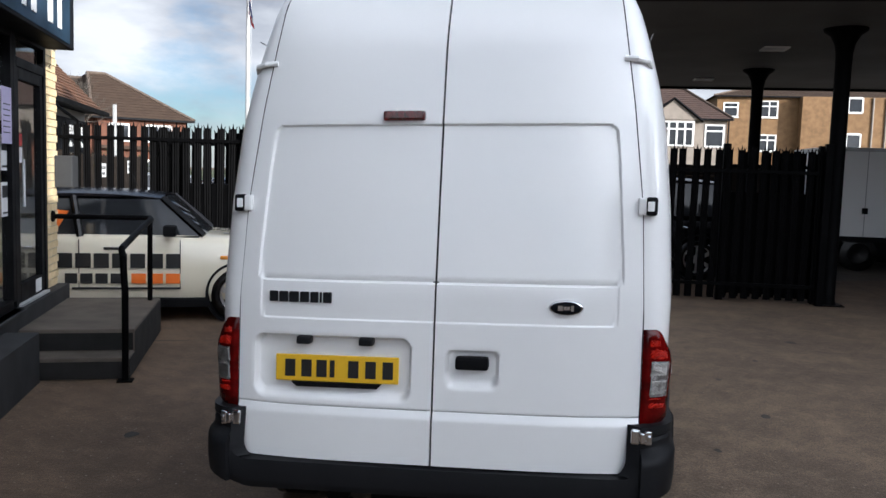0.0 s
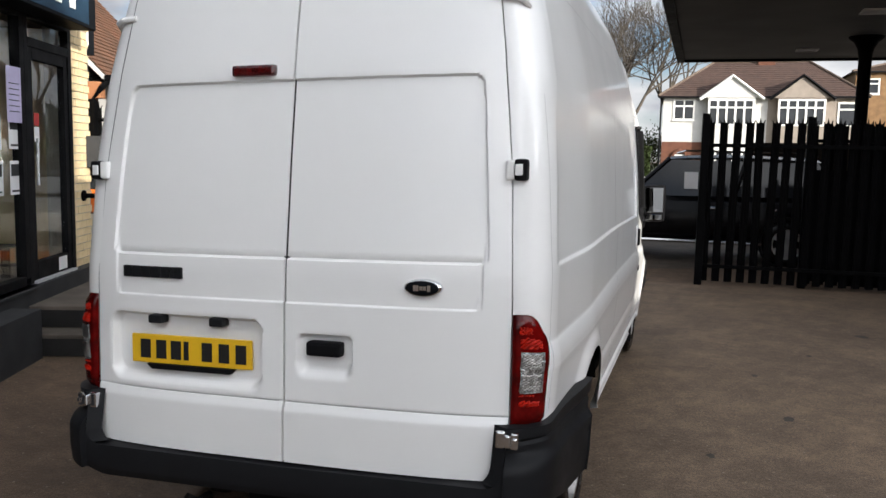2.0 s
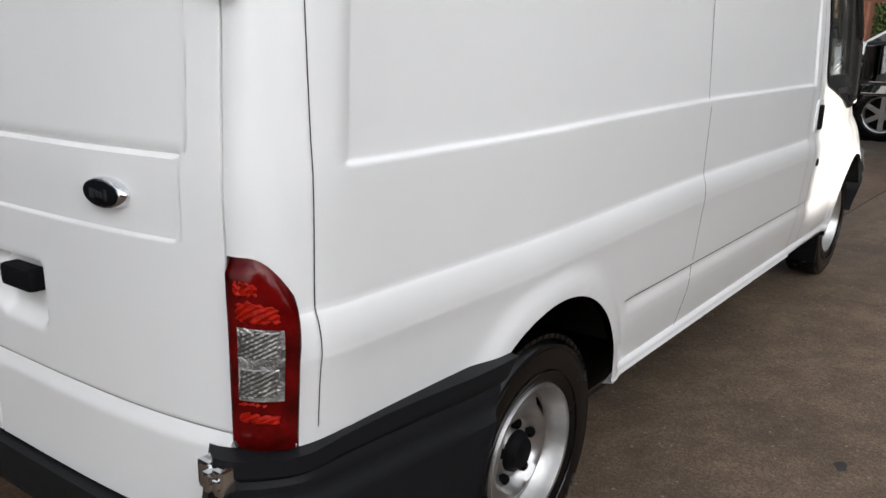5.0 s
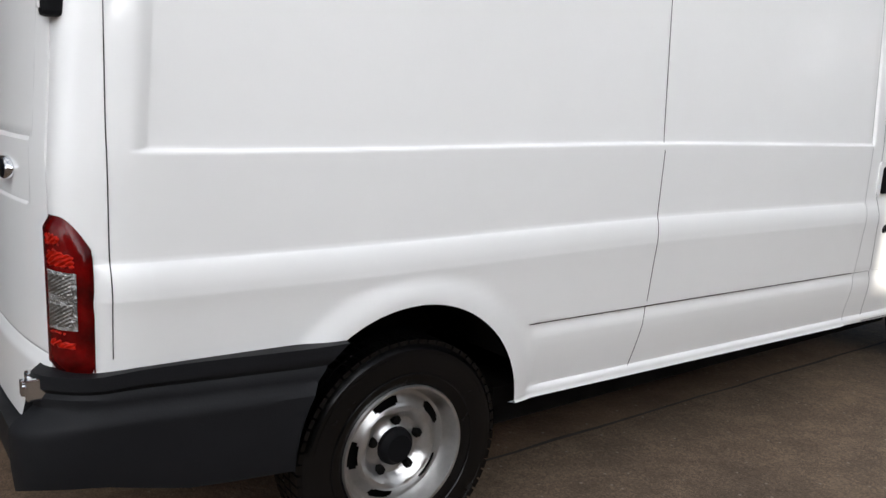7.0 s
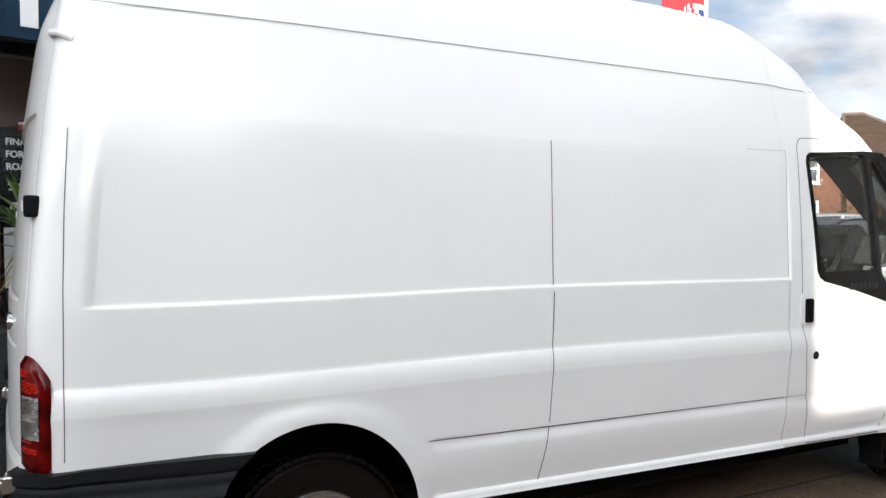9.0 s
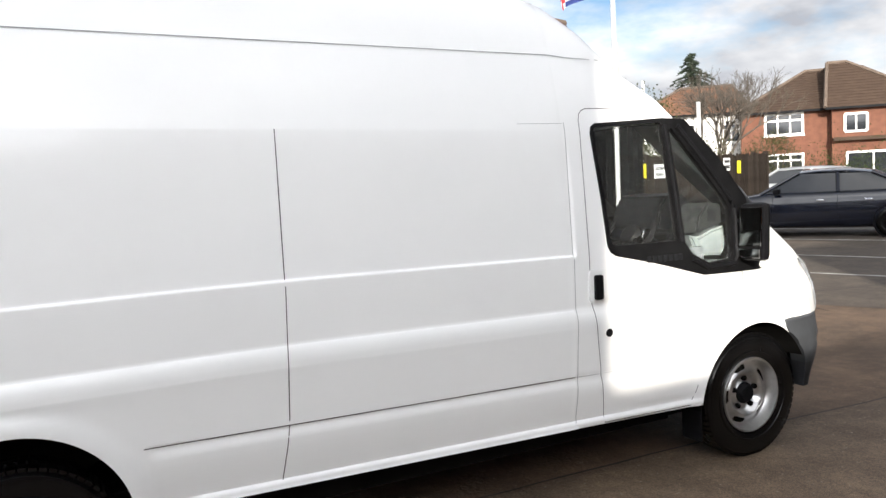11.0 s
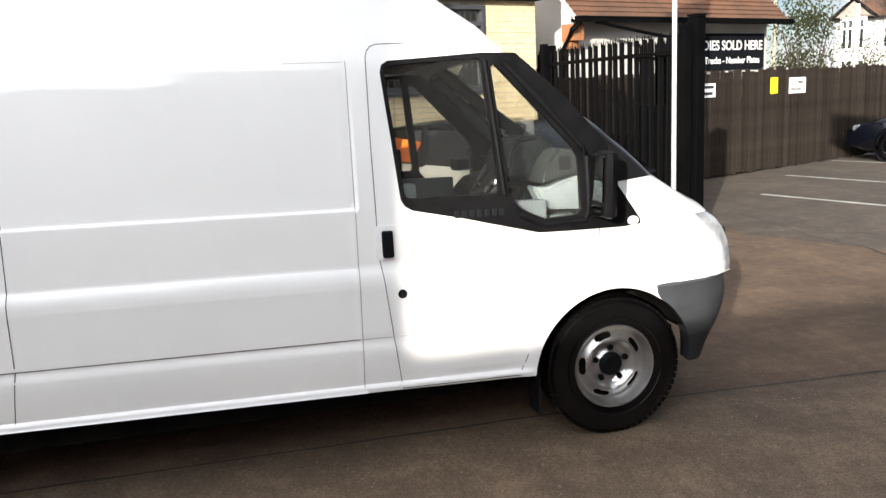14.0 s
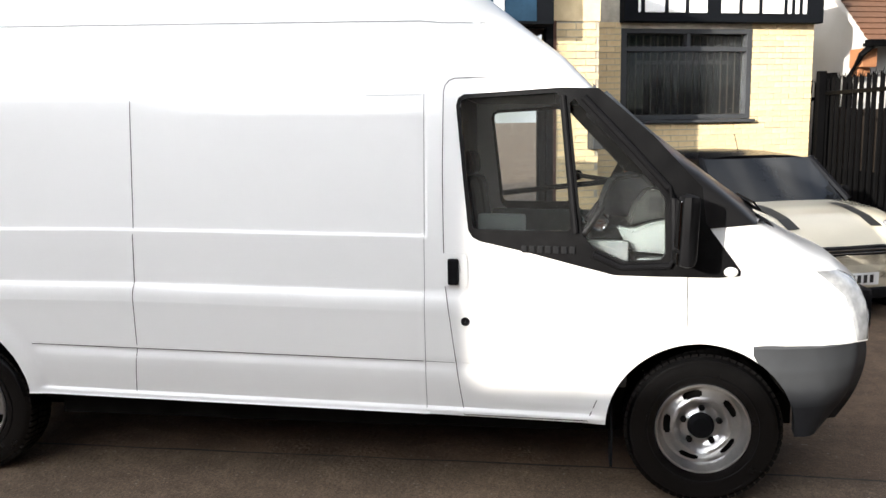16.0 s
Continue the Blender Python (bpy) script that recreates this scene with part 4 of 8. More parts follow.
                col.append(Vector((x, y + .02 * math.sin(math.pi * t) * f - .125 * f * max(0, .86 - t) ** 1.3 + (max(4.945, 4.723 + math.sqrt(max(0.0, .428 ** 2 - (z - .42) ** 2))) - 5.0) * (1 - (y - 5.0) / .43), z)))
            col.append(Vector((col[-1].x - .05, col[-1].y, .850)))
            cols.append(col)
        for i, xx in enumerate((.6, .45, .3, .15, 0)):
            y = 5.45 + .08 * (1 - (xx / .85) ** 2)
            cols.append([Vector((xx, y + .025 * math.sin(math.pi * j / 14) - .125 * max(0, .86 - j / 14) ** 1.3, .415 + .421 * j / 14)) for j in range(15)] + [Vector((xx, y - .05, .850))])
        vs = grid(bm, cols)
        back = [bm.verts.new(p + Vector((-.12, .02, 0))) for p in cols[0]]
        for a, b, c, d in zip(vs[0], vs[0][1:], back[1:], back):
            bm.faces.new((a, d, c, b))
        bmesh.ops.recalc_face_normals(bm, faces=bm.faces[:])
        # the lower half is split off so its shade can be coloured in
        low = bm.copy()
        bmesh.ops.delete(low, geom=[f for f in low.faces if f.calc_center_median().z > .575], context="FACES")
        bmesh.ops.delete(bm, geom=[f for f in bm.faces if f.calc_center_median().z <= .575], context="FACES")
        bp = part("front_bumper", raked(flip_x(bm) if side < 0 else bm), M["greyplastic"], van, "grey plastic front bumper")
        sharp(bp, 40)
        sharp(part("bumper_skirt", raked(flip_x(low) if side < 0 else low), M["skirt"], bp, "lower half of the grey bumper, coloured darker for shade"), 40)
        bm = bmesh.new()
        cols = []
        for k in range(9):
            z = .845 + .325 * k / 8
            ya = lerp([(.845, 5.385), (.95, 5.365), (1.05, 5.33), (1.12, 5.27), (1.17, 5.215)], z)
            yb = lerp([(.845, 5.422), (1.0, 5.412), (1.115, 5.375), (1.17, 5.30)], z)
            cols.append([cab_point(ya + (yb - ya) * i / 10, z) + Vector((.005, .006, .002)) * (0 if i in (0, 10) or k in (0, 8) else 1) + Vector((.002, .002, 0)) for i in range(11)])
        grid(bm, cols)
        bmesh.ops.recalc_face_normals(bm, faces=bm.faces[:])
        hl = part("headlight", raked(flip_x(bm) if side < 0 else bm), M["lampglass"], van, "tall clear glass headlight wrapped round the wing")
        sharp(hl, 50)
    bm = boxes((-.60, .60, 5.36, 5.52, .86, 1.06), bevel=.03)
    part("grille", raked(bm), M["trim"], van, "black front grille")
    # wipers and scuttle
    bm = bmesh.new()
    rows = []
    for xx in (-.70, -.6, -.4, 0, .4, .6, .70):
        rows.append([(xx, yb + smooth_step(4.5, 5.4, yb) * .09 * (1 - (xx / .95) ** 2), lerp(TOPZ, yb) + .020) for yb in (4.93, 4.965, 5.0, 5.035, 5.06)])
    grid(bm, [[Vector(p) for p in r] for r in rows])
    part("scuttle", raked(bm), M["trim"], van, "black plastic scuttle below the windscreen", smooth=True)
    for xx in (.62, -.1):
        bm = bmesh.new()
        tube(bm, [(xx, 5.03, 1.43), (xx + .04, 4.99, 1.47), (xx - .5, 5.02, 1.48)], .006, 6)
        part("wiper", raked(bm), M["trim"], van, "black windscreen wiper")
    build_rear(van)
    build_cabin(van)
    return van


def build_rear(van):
    # doors
    for side in (1, -1):
        seam_x = .008
        zs = sorted(set(steps(.545, .70, .04) + [.70, .715, .725, .732, .739, .747, .755, .760, .764, .767, .7695, .772, .775, .78] + steps(.79, 1.12, .008) + [1.120, 1.124, 1.1265, 1.129, 1.1315, 1.136] + steps(1.16, 1.28, .03) + [1.275, 1.2795, 1.282, 1.2845, 1.287, 1.293, 1.30] + steps(1.32, 1.9, .05) + [1.905, 1.913, 1.921, 1.929, 1.937, 1.95] + steps(1.97, 2.5, .045) + [2.5]))
        us = sorted(set([0, .0015, .006, .012] + steps(.02, .30, .008) + steps(.30, .66, .03) + steps(.66, .69, .01) + steps(.69, .76, .004) + steps(.76, .78, .01) + steps(.78, .826, .012) + [.826, .8305, .832]))

        def relief(x, z):
            """Depth of the door skin: window recess, ledges, plate and handle recesses."""
            d = 0.0
            edge = .752 - (z - 1.285) * .075
            r = .05
            ax, hz = abs(x), 0.0
            cx, cz = edge - r, (1.93 - r if z > 1.6 else 1.285 + r)
            dist = math.hypot(max(0, ax - cx), max(0, (z - cz) if z > 1.6 else (cz - z))) - r
            d += .013 * (1 - smooth_step(-.006, .0, dist))
            if 1.1 < z < 1.30 and ax < .76:
                cz2 = 1.130 + r * .6
                dist = math.hypot(max(0, ax - (.752 - r)), max(0, cz2 - z)) - r * .6 if ax > .752 - r else cz2 - r * .6 - z
                d += .006 * (1 - smooth_step(-.005, 0, dist))
            if z <= 1.12:
                if x < 0:
                    a, b, c, e, dep, rr = -.757, -.085, .795, 1.062, .042, .05
                else:
                    a, b, c, e, dep, rr = .060, .272, .862, 1.022, .030, .03
                mx, mz, hx, hz2 = (a + b) / 2, (c + e) / 2, (b - a) / 2 - rr, (e - c) / 2 - rr
                dist = math.hypot(max(0, abs(x - mx) - hx), max(0, abs(z - mz) - hz2)) - rr
                soft = .012 + .030 * (1 - smooth_step(c + .01, c + .07, z))
                d += dep * (1 - smooth_step(-soft, .004, dist))
                d += lerp([(.5, -.008), (.715, -.010), (.735, -.010), (.764, .001), (.7695, .004), (.7735, 0), (1.2, 0)], z)
            return d
        bm = bmesh.new()
        cols = []
        for u in us:
            col = []
            for z in zs:
                e = door_edge(z) - .0035
                x = seam_x * side + .003 + (u / .832) * (e - .011) if side > 0 else -(-seam_x + .003 + (u / .832) * (e - .003 + seam_x))
                y = rear_y(z) + relief(x, z) - rear_bulge(x, z)
                if u in (us[0], us[-1]):
                    y += .02
                col.append(Vector((x, y, z)))
            cols.append(col)
        grid(bm, cols)
        bmesh.ops.recalc_face_normals(bm, faces=bm.faces[:])
        door = part("rear_door", raked(bm), M["van"], van, "white rear cargo door with a blank recessed window panel")
        sharp(door, 45)
        # grey ribbon that paints the shade in the door's crease
        bm = bmesh.new()
        pts = [Vector((side * x + .004, rear_y(.7695) + relief(side * x, .7695) - .0012 - rear_bulge(x), .7695)) for x in steps(.016, .826, .05) + [.826]]
        ribbon(bm, pts, [(0, -1, .2)] * len(pts), .0028)
        part("crease_line", raked(bm), M["seamgrey"], door)
        # hinges
        for zz, kind in ((1.605, "mid"), (.708, "low"), (2.19, "top")):
            x0 = door_edge(zz) + .008
            bm = bmesh.new()
            if kind == "mid":
                box(bm, x0 - .030, x0 + .002, rear_y(zz) - .026, rear_y(zz) + .02, zz - .034, zz + .034, .009)
                h = part("hinge", raked(flip_x(bm) if side < 0 else bm), M["van"], door, "white door hinge with a black stop")
                bm = bmesh.new()
                box(bm, x0 - .001, x0 + .044, rear_y(zz) - .030, rear_y(zz) + .02, zz - .036, zz + .036, .012)
                part("hinge_stop", raked(flip_x(bm) if side < 0 else bm), M["trim"], h, "black rounded hinge stop")
                bm = bmesh.new()
                box(bm, x0 + .004, x0 + .030, rear_y(zz) - .035, rear_y(zz) - .028, zz - .019, zz + .019, .004)
                part("hinge_pad", raked(flip_x(bm) if side < 0 else bm), M["van"], h, "white pad")
            elif kind == "low":
                box(bm, x0 - .044, x0 - .008, -.034, .05, zz - .030, zz + .030, .008)
                box(bm, x0 - .010, x0 + .012, -.050, .05, zz - .022, zz + .022, .007)
                box(bm, x0 + .010, x0 + .036, -.042, .05, zz - .028, zz + .028, .006)
                box(bm, x0 + .018, x0 + .034, -.050, .05, zz - .010, zz + .012, .005)
                part("hinge", raked(flip_x(bm) if side < 0 else bm), M["chrome"], door, "bare metal lower hinge")
            else:
                tube(bm, [(x0 - .03, rear_y(zz) - .006, zz), (x0 + .02, rear_y(zz) - .012, zz - .004), (x0 + .062, rear_y(zz) + .01, zz - .012), (x0 + .075, rear_y(zz) + .05, zz - .03)], .012, 8)
                part("hinge", raked(flip_x(bm) if side < 0 else bm), M["van"], door, "white upper hinge")
    # dark gaps at the doors' edges
    zz = steps(.53, 2.5, .06) + [2.5]
    for x_at in (lambda z: .008, lambda z: door_edge(z), lambda z: -door_edge(z)):
        bm = bmesh.new()
        grid(bm, [[Vector((x_at(z) + o, rear_y(z) + .016 - rear_bulge(x_at(z), z), z)) for z in zz] for o in (-.012, .012)])
        part("door_gap", raked(bm), M["gap"], van)
    # header above the doors
    bm = bmesh.new()
    cols = []
    for z in (2.488, 2.50, 2.52, 2.54, 2.56, 2.58, 2.60, 2.61, 2.619):
        half = max(.004, door_edge(z))
        cols.append([Vector((half * k / 6, rear_y(z) + (.004 if z < 2.51 else 0), z)) for k in range(-6, 7)])
    grid(bm, cols)
    bmesh.ops.recalc_face_normals(bm, faces=bm.faces[:])
    part("roof_header", raked(bm), M["van"], van, "white roof header above the rear doors", smooth=True)
    # number plate with plain bars, holder and lamps
    bm = bmesh.new()
    box(bm, -.660, -.137, .008, .018, .866, .978, .004)
    pl = part("number_plate", raked(bm), M["yellow"], van, "yellow rear number plate with black bars")
    for i, x in enumerate((-.597, -.527, -.462, -.417, -.327, -.254, -.182)):
        w = .022 if i != 3 else .010
        part("plate_bar", raked(boxes((x - w, x + w, .005, .009, .886, .958))), M["ink"], pl)
    bm = bmesh.new()
    prism(bm, [(-.592, .864), (-.207, .864), (-.227, .844), (-.567, .844)], .002, .020, pose(0, 0, 0, 90) @ Matrix.Diagonal((1, 1, -1, 1)))
    part("plate_holder", raked(bm), M["trim"], pl)
    for x in (-.535, -.272):
        bm = bmesh.new()
        box(bm, x - .030, x + .030, -.022, .03, 1.026, 1.060, .009)
        part("plate_lamp", raked(bm), M["plastic"], van, "black number plate lamp")
    bm = bmesh.new()
    box(bm, .098, .232, -.030, .02, .944, .998, .013)
    part("rear_handle", raked(bm), M["trim"], van, "black rear door handle")
    bm = bmesh.new()
    box(bm, -.236, -.062, rear_y(1.96) - .072, rear_y(1.96) - .02, 1.940, 1.982, .012)
    part("high_brake_light", raked(bm), M["darkred"], van, "dark red high-level brake light")
    # maker's oval and model name as plain shapes
    bm = bmesh.new()
    lathe(bm, [(.001, -.010), (.060, -.010), (.064, -.008), (.069, -.002), (.069, .01)], 40, axis="Y", at=(0, 0, 0))
    bmesh.ops.transform(bm, matrix=Matrix.Translation((.528, rear_y(1.205) - rear_bulge(.528), 1.205)) @ Matrix.Diagonal((1, 1, .45, 1)), verts=bm.verts[:])
    bmesh.ops.recalc_face_normals(bm, faces=bm.faces[:])
    ov = part("maker_badge", raked(bm), M["chrome"], van, "dark oval badge with a chrome rim", smooth=True)
    bm = bmesh.new()
    lathe(bm, [(.001, -.013), (.056, -.012), (.060, -.009)], 40, axis="Y")
    bmesh.ops.transform(bm, matrix=Matrix.Translation((.528, rear_y(1.205) - rear_bulge(.528), 1.205)) @ Matrix.Diagonal((1, 1, .43, 1)), verts=bm.verts[:])
    bmesh.ops.recalc_face_normals(bm, faces=bm.faces[:])
    part("badge_field", raked(bm), M["sign"], ov, smooth=True)
    for dx, w, h in ((-.022, .010, .010), (-.004, .006, .007), (.009, .006, .007), (.024, .006, .011)):
        part("badge_bar", raked(boxes((.528 + dx - w, .528 + dx + w, rear_y(1.205) - rear_bulge(.528) - .0145, rear_y(1.205) - rear_bulge(.528) - .011, 1.205 - h, 1.205 + h))), M["chrome"], ov)
    x = -.690
    for w in (.041, .043, .046, .043, .039, .013, .041):
        part("model_name_bar", raked(boxes((x, x + w - .005, rear_y(1.22) - rear_bulge(x) - .006, rear_y(1.22), 1.199, 1.243), bevel=.004)), M["plastic"], van, "dark chrome bar of the model name")
        x += w + .0015
    # tail lamps on the corners
    for side in (1, -1):
        flip = flip_x if side < 0 else (lambda b: b)
        lamp = None
        for nm, z0, z1, mat, lab in (("tail_lamp", 0.742, 1.122, M["red"], "tall red and clear tail lamp"), ("reversing_lens", .856, 1.000, M["clear"], "clear ribbed lens"), ("dividing_rib", .926, .934, M["chrome"], "")):
            bm = bmesh.new()
            ss = [.0 + .60 * i / 14 for i in range(15)]
            cols = []
            for s in ss:
                out = (.016 if lamp is None else .0185) * (1 if 0.01 < s < .595 else .0)
                top = z1 - (.075 * max(0, (s - .20) / .40) ** 2.2 if lamp is None else .012 * s)
                if lamp is not None and not (.09 < s < .50):
                    continue
                zz = [z0 + (top - z0) * i / 14 for i in range(15)]
                cols.append([corner_point(s, z, out * (1 if lamp is not None or 0 < i < 14 else 0)) for i, z in enumerate(zz)])
            grid(bm, cols)
            bmesh.ops.recalc_face_normals(bm, faces=bm.faces[:])
            ob = part(nm, raked(flip(bm)), mat, lamp or van, lab, smooth=True)
            lamp = lamp or ob
        for z0, z1, s1 in ((1.004, 1.050, .47), (1.053, 1.088, .32), (.842, .854, .36), (.806, .836, .46)):
            bm = bmesh.new()
            nz = max(2, round((z1 - z0) / .007))
            grid(bm, [[corner_point(.10 + (s1 - .10) * k / 9 + random.uniform(-.006, .006), z0 + (z1 - z0) * (i / nz) * (1 - .05 * abs(k - 3)) + random.uniform(-.002, .002), (.0135 if k in (0, 9) or i in (0, nz) else .0165 + .0035 * ((i + k) % 2) + random.uniform(-.0012, .0012))) for i in range(nz + 1)] for k in range(10)])
            part("bulb_reflector", raked(flip(bm)), M["brightred"], lamp, "bright red faceted reflector")
        for z0, z1 in ((.862, .922), (.938, .994)):
            bm = bmesh.new()
            grid(bm, [[corner_point(.115 + .03 * i / 12 + .30 * k / 18, z0 + (z1 - z0) * i / 12, (.0170 if k in (0, 18) or i in (0, 12) else .0190 + .0014 * ((i + k // 2) % 2) + random.uniform(-.0005, .0005))) for i in range(13)] for k in range(19)])
            part("lamp_reflector", raked(flip(bm)), M["facet"], lamp, "clear faceted reversing reflector")
    # rear bumper: corners, middle step and side pieces
    for side in (1, -1):
        flip = flip_x if side < 0 else (lambda b: b)
        bm = bmesh.new()
        cols = []
        path = []
        for xx in (0, .2, .4, .6, .70, .74, .765, .785, .80, .812, .822, .829, .833, .8345, .836):
            path.append((xx, -.055, lerp([(0, .535), (.765, .540), (.785, .543), (.80, .549), (.812, .557), (.822, .570), (.829, .584), (.833, .598), (.8345, .612), (.836, .745)], xx)))
        for k in range(1, 9):
            a = k / 9 * math.pi / 2
            path.append((.836 + .127 * math.sin(a), -.055 + .20 * (1 - math.cos(a)), .745))
        for y in (.2, .3, .4, .5, .56, .60, .64, .68, .72, .76):
            path.append((.968 + .050 * smooth_step(.2, .72, y), y, .750 + .01 * y))
        for xx, yy, top in path:
            col = []
            n = Vector((0, -1, 0)) if xx < .83 else None
            for i in range(25):
                t = i / 24
                zb = .420 + .055 * smooth_step(.74, .94, xx) * (1 - smooth_step(.05, .35, yy))
                z = zb + (top - zb) * t
                o = .0
                if top > .7:
                    o = .026 if z < .63 else (.026 - .022 * (z - .63) / .03 if z < .66 else (.004 if z < .69 else (-.004 if z < .705 else .006)))
                else:
                    o = .004 * math.sin(math.pi * t)
                o -= .03 * max(0, .22 - t)
                if xx < .83:
                    col.append(Vector((xx, yy - o, z)))
                else:
                    c = Vector((xx - .80, min(0, yy - .12), 0))
                    c = c.normalized() if c.length else Vector((1, 0, 0))
                    zz = z
                    yk = yy
                    if yy > .5:
                        yk = min(yy, .985 - math.sqrt(max(0.0, .412 ** 2 - (z - .425) ** 2)))
                    col.append(Vector((xx, yk, zz)) + c * o)
            if xx > .75 and yy < .12:
                for p in col:
                    p.y += .038 * smooth_step(.60, .665, p.z) * (1 - smooth_step(-.03, .12, yy))
            e = col[-1]
            inn = Vector((0, .10, 0)) if xx < .8 else Vector((-.05, .03 if yy < .1 else 0, 0))
            col.append(e + inn + Vector((0, 0, .002)))
            cols.append(col)
        grid(bm, cols)
        bmesh.ops.recalc_face_normals(bm, faces=bm.faces[:])
        ob = part("rear_bumper", raked(flip(bm)), M["plastic"], van, "charcoal plastic rear bumper with a step")
        sharp(ob, 35)
    bm = bmesh.new()
    tube(bm, [(-.33, .02, .36), (-.33, -.06, .36), (-.36, -.09, .39)], .018, 8)
    part("towing_eye", raked(bm), M["dull"], van)


def build_cabin(van):
    # bulkhead, floor, dash, seats, wheel, door cards
    bm = boxes((-.90, .90, 3.50, 3.52, .5, 2.0))
    part("bulkhead", raked(bm), M["bulkhead"], van, "grey cab bulkhead")
    bm = boxes((-.88, .88, 3.52, 4.26, .5, .56))
    part("cab_floor", raked(bm), M["dull"], van)
    bm = boxes((-.78, .78, 3.55, 4.05, 1.99, 2.01))
    part("headlining", raked(bm), M["bulkhead"], van)
    bm = bmesh.new()
    cols = []
    for x in (-.84, -.6, -.3, 0, .18, .32, .62, .76, .84):
        hump = .05 if .2 < x < .72 else 0
        pts = [(4.62, .62), (4.50, .80), (4.40, .98), (4.38, 1.12), (4.40, 1.24 + hump * .6), (4.46, 1.30 + hump), (4.60, 1.34 + hump * .5), (4.78, 1.37), (5.02, 1.40)]
        cols.append([Vector((x, y, z)) for y, z in pts])
    grid(bm, cols)
    sharp(part("dashboard", raked(bm), M["dash"], van, "dark moulded dashboard"), 40)
    bm = boxes((.10, .28, 4.32, 4.46, .85, 1.20), (-.05, .12, 4.36, 4.46, 1.02, 1.20), bevel=.02)
    part("centre_console", raked(bm), M["dash"], van, "dark centre console")
    # steering wheel
    bm = bmesh.new()
    ring = [(.19 * math.cos(k * math.pi / 16), .19 * math.sin(k * math.pi / 16), 0) for k in range(33)]
    tube(bm, ring, .016, 8, caps=False)
    for a in (0, 120, 240):
        a = math.radians(a + 90)
        tube(bm, [(0, 0, -.03), (.185 * math.cos(a), .185 * math.sin(a), 0)], .016, 6)
    lathe(bm, [(.001, .012), (.06, .01), (.07, -.02), (.05, -.05)], 20, axis="Z")
    bmesh.ops.transform(bm, matrix=pose(.46, 4.25, 1.37, 55), verts=bm.verts[:])
    sharp(part("steering_wheel", raked(bm), M["trim"], van, "black steering wheel"), 40)
    for x0, x1 in ((.26, .74), (-.74, -.27), (-.26, .20)):
        bm = bmesh.new()
        box(bm, x0, x1, 3.66, 4.14, .82, 1.0, .05)
        s = part("seat", raked(bm), M["fabric"], van, "dark grey fabric cab seat")
        bm = bmesh.new()
        box(bm, x0 + .01, x1 - .01, -.07, .07, 0, .56, .055, pose(0, 3.60, .98, 7))
        box(bm, (x0 + x1) / 2 - .12, (x0 + x1) / 2 + .12, -.05, .05, .57, .72, .04, pose(0, 3.60, .98, 7))
        part("backrest", raked(bm), M["fabric"], s)
    for r in ((.18, .27, 3.64, 3.90, 1.26, 1.355), (-.30, -.22, 3.62, 3.84, 1.22, 1.30)):
        part("armrest", raked(boxes(r, bevel=.022)), M["palegrey"], van, "pale grey armrest")
    for side in (1, -1):
        flip = flip_x if side < 0 else (lambda b: b)
        bm = boxes((.86, .90, 3.62, 4.40, .60, 1.30), bevel=.015)
        card = part("door_card", raked(flip(bm)), M["doorcard"], van, "moulded inner door panel")
        sharp(card, 40)
    side_on = Matrix(((0, 0, 1, 0), (1, 0, 0, 0), (0, 1, 0, 0), (0, 0, 0, 1)))
    bm = bmesh.new()
    prism(bm, [(4.345, 1.362), (4.375, 1.31), (4.40, 1.245), (4.60, 1.235), (4.62, 1.30), (4.62, 1.405), (4.50, 1.378), (4.42, 1.345)], .74, .845, side_on)
    bmesh.ops.bevel(bm, geom=bm.edges[:], offset=.012, segments=2, affect="EDGES")
    de = part("dash_end", raked(bm), M["lightgrey"], van, "light grey lower dash beside the door")
    sharp(de, 40)
    bm = bmesh.new()
    prism(bm, [(4.40, 1.365), (4.43, 1.46), (4.49, 1.535), (4.60, 1.525), (4.60, 1.412), (4.50, 1.392)], .50, .838, side_on)
    bmesh.ops.bevel(bm, geom=bm.edges[:], offset=.010, segments=2, affect="EDGES")
    sharp(part("dash_top", raked(bm), M["midgrey"], de, "mid grey dash top beside the door"), 40)
    part("pocket", raked(boxes((.72, .84, 4.44, 4.57, 1.12, 1.212), bevel=.012)), M["lightgrey"], de, "pale grey door pocket")
    part("air_vent", raked(boxes((.836, .842, 4.49, 4.55, 1.43, 1.50), bevel=.001)), M["trim"], de, "black slatted air vent")
    bm = bmesh.new()
    prism(bm, [(4.28, 1.40), (4.297, 1.495), (4.345, 1.58), (4.47, 1.60), (4.54, 1.54), (4.50, 1.38)], .26, .66, side_on)
    bmesh.ops.bevel(bm, geom=bm.edges[:], offset=.016, segments=2, affect="EDGES")
    ih = part("instrument_hood", raked(bm), M["dash"], van, "dark instrument hood behind the steering wheel")
    sharp(ih, 40)
    part("column_cowl", raked(boxes((.41, .53, 4.22, 4.42, 1.24, 1.33), bevel=.03)), M["dash"], van, "dark steering column cowl")
    for a, b in (((.455, 4.29, 1.31), (.62, 4.20, 1.36)), ((.455, 4.29, 1.31), (.29, 4.20, 1.36))):
        part("stalk", raked(tube(bmesh.new(), [a, b], .008, 6)), M["dash"], van, "column stalk")
    for side in (1, -1):
        part("pillar_trim", raked(tube(bmesh.new(), [(side * .73, 4.27, 1.95), (side * .79, 4.52, 1.72), (side * .83, 4.80, 1.46)], .045, 8)), M["doorcard"], van, "grey inner windscreen pillar trim")
    part("gear_lever", raked(tube(bmesh.new(), [(.20, 4.36, 1.06), (.19, 4.25, 1.24)], .012, 6)), M["dash"], van)
    # round dash vent
    bm = bmesh.new()
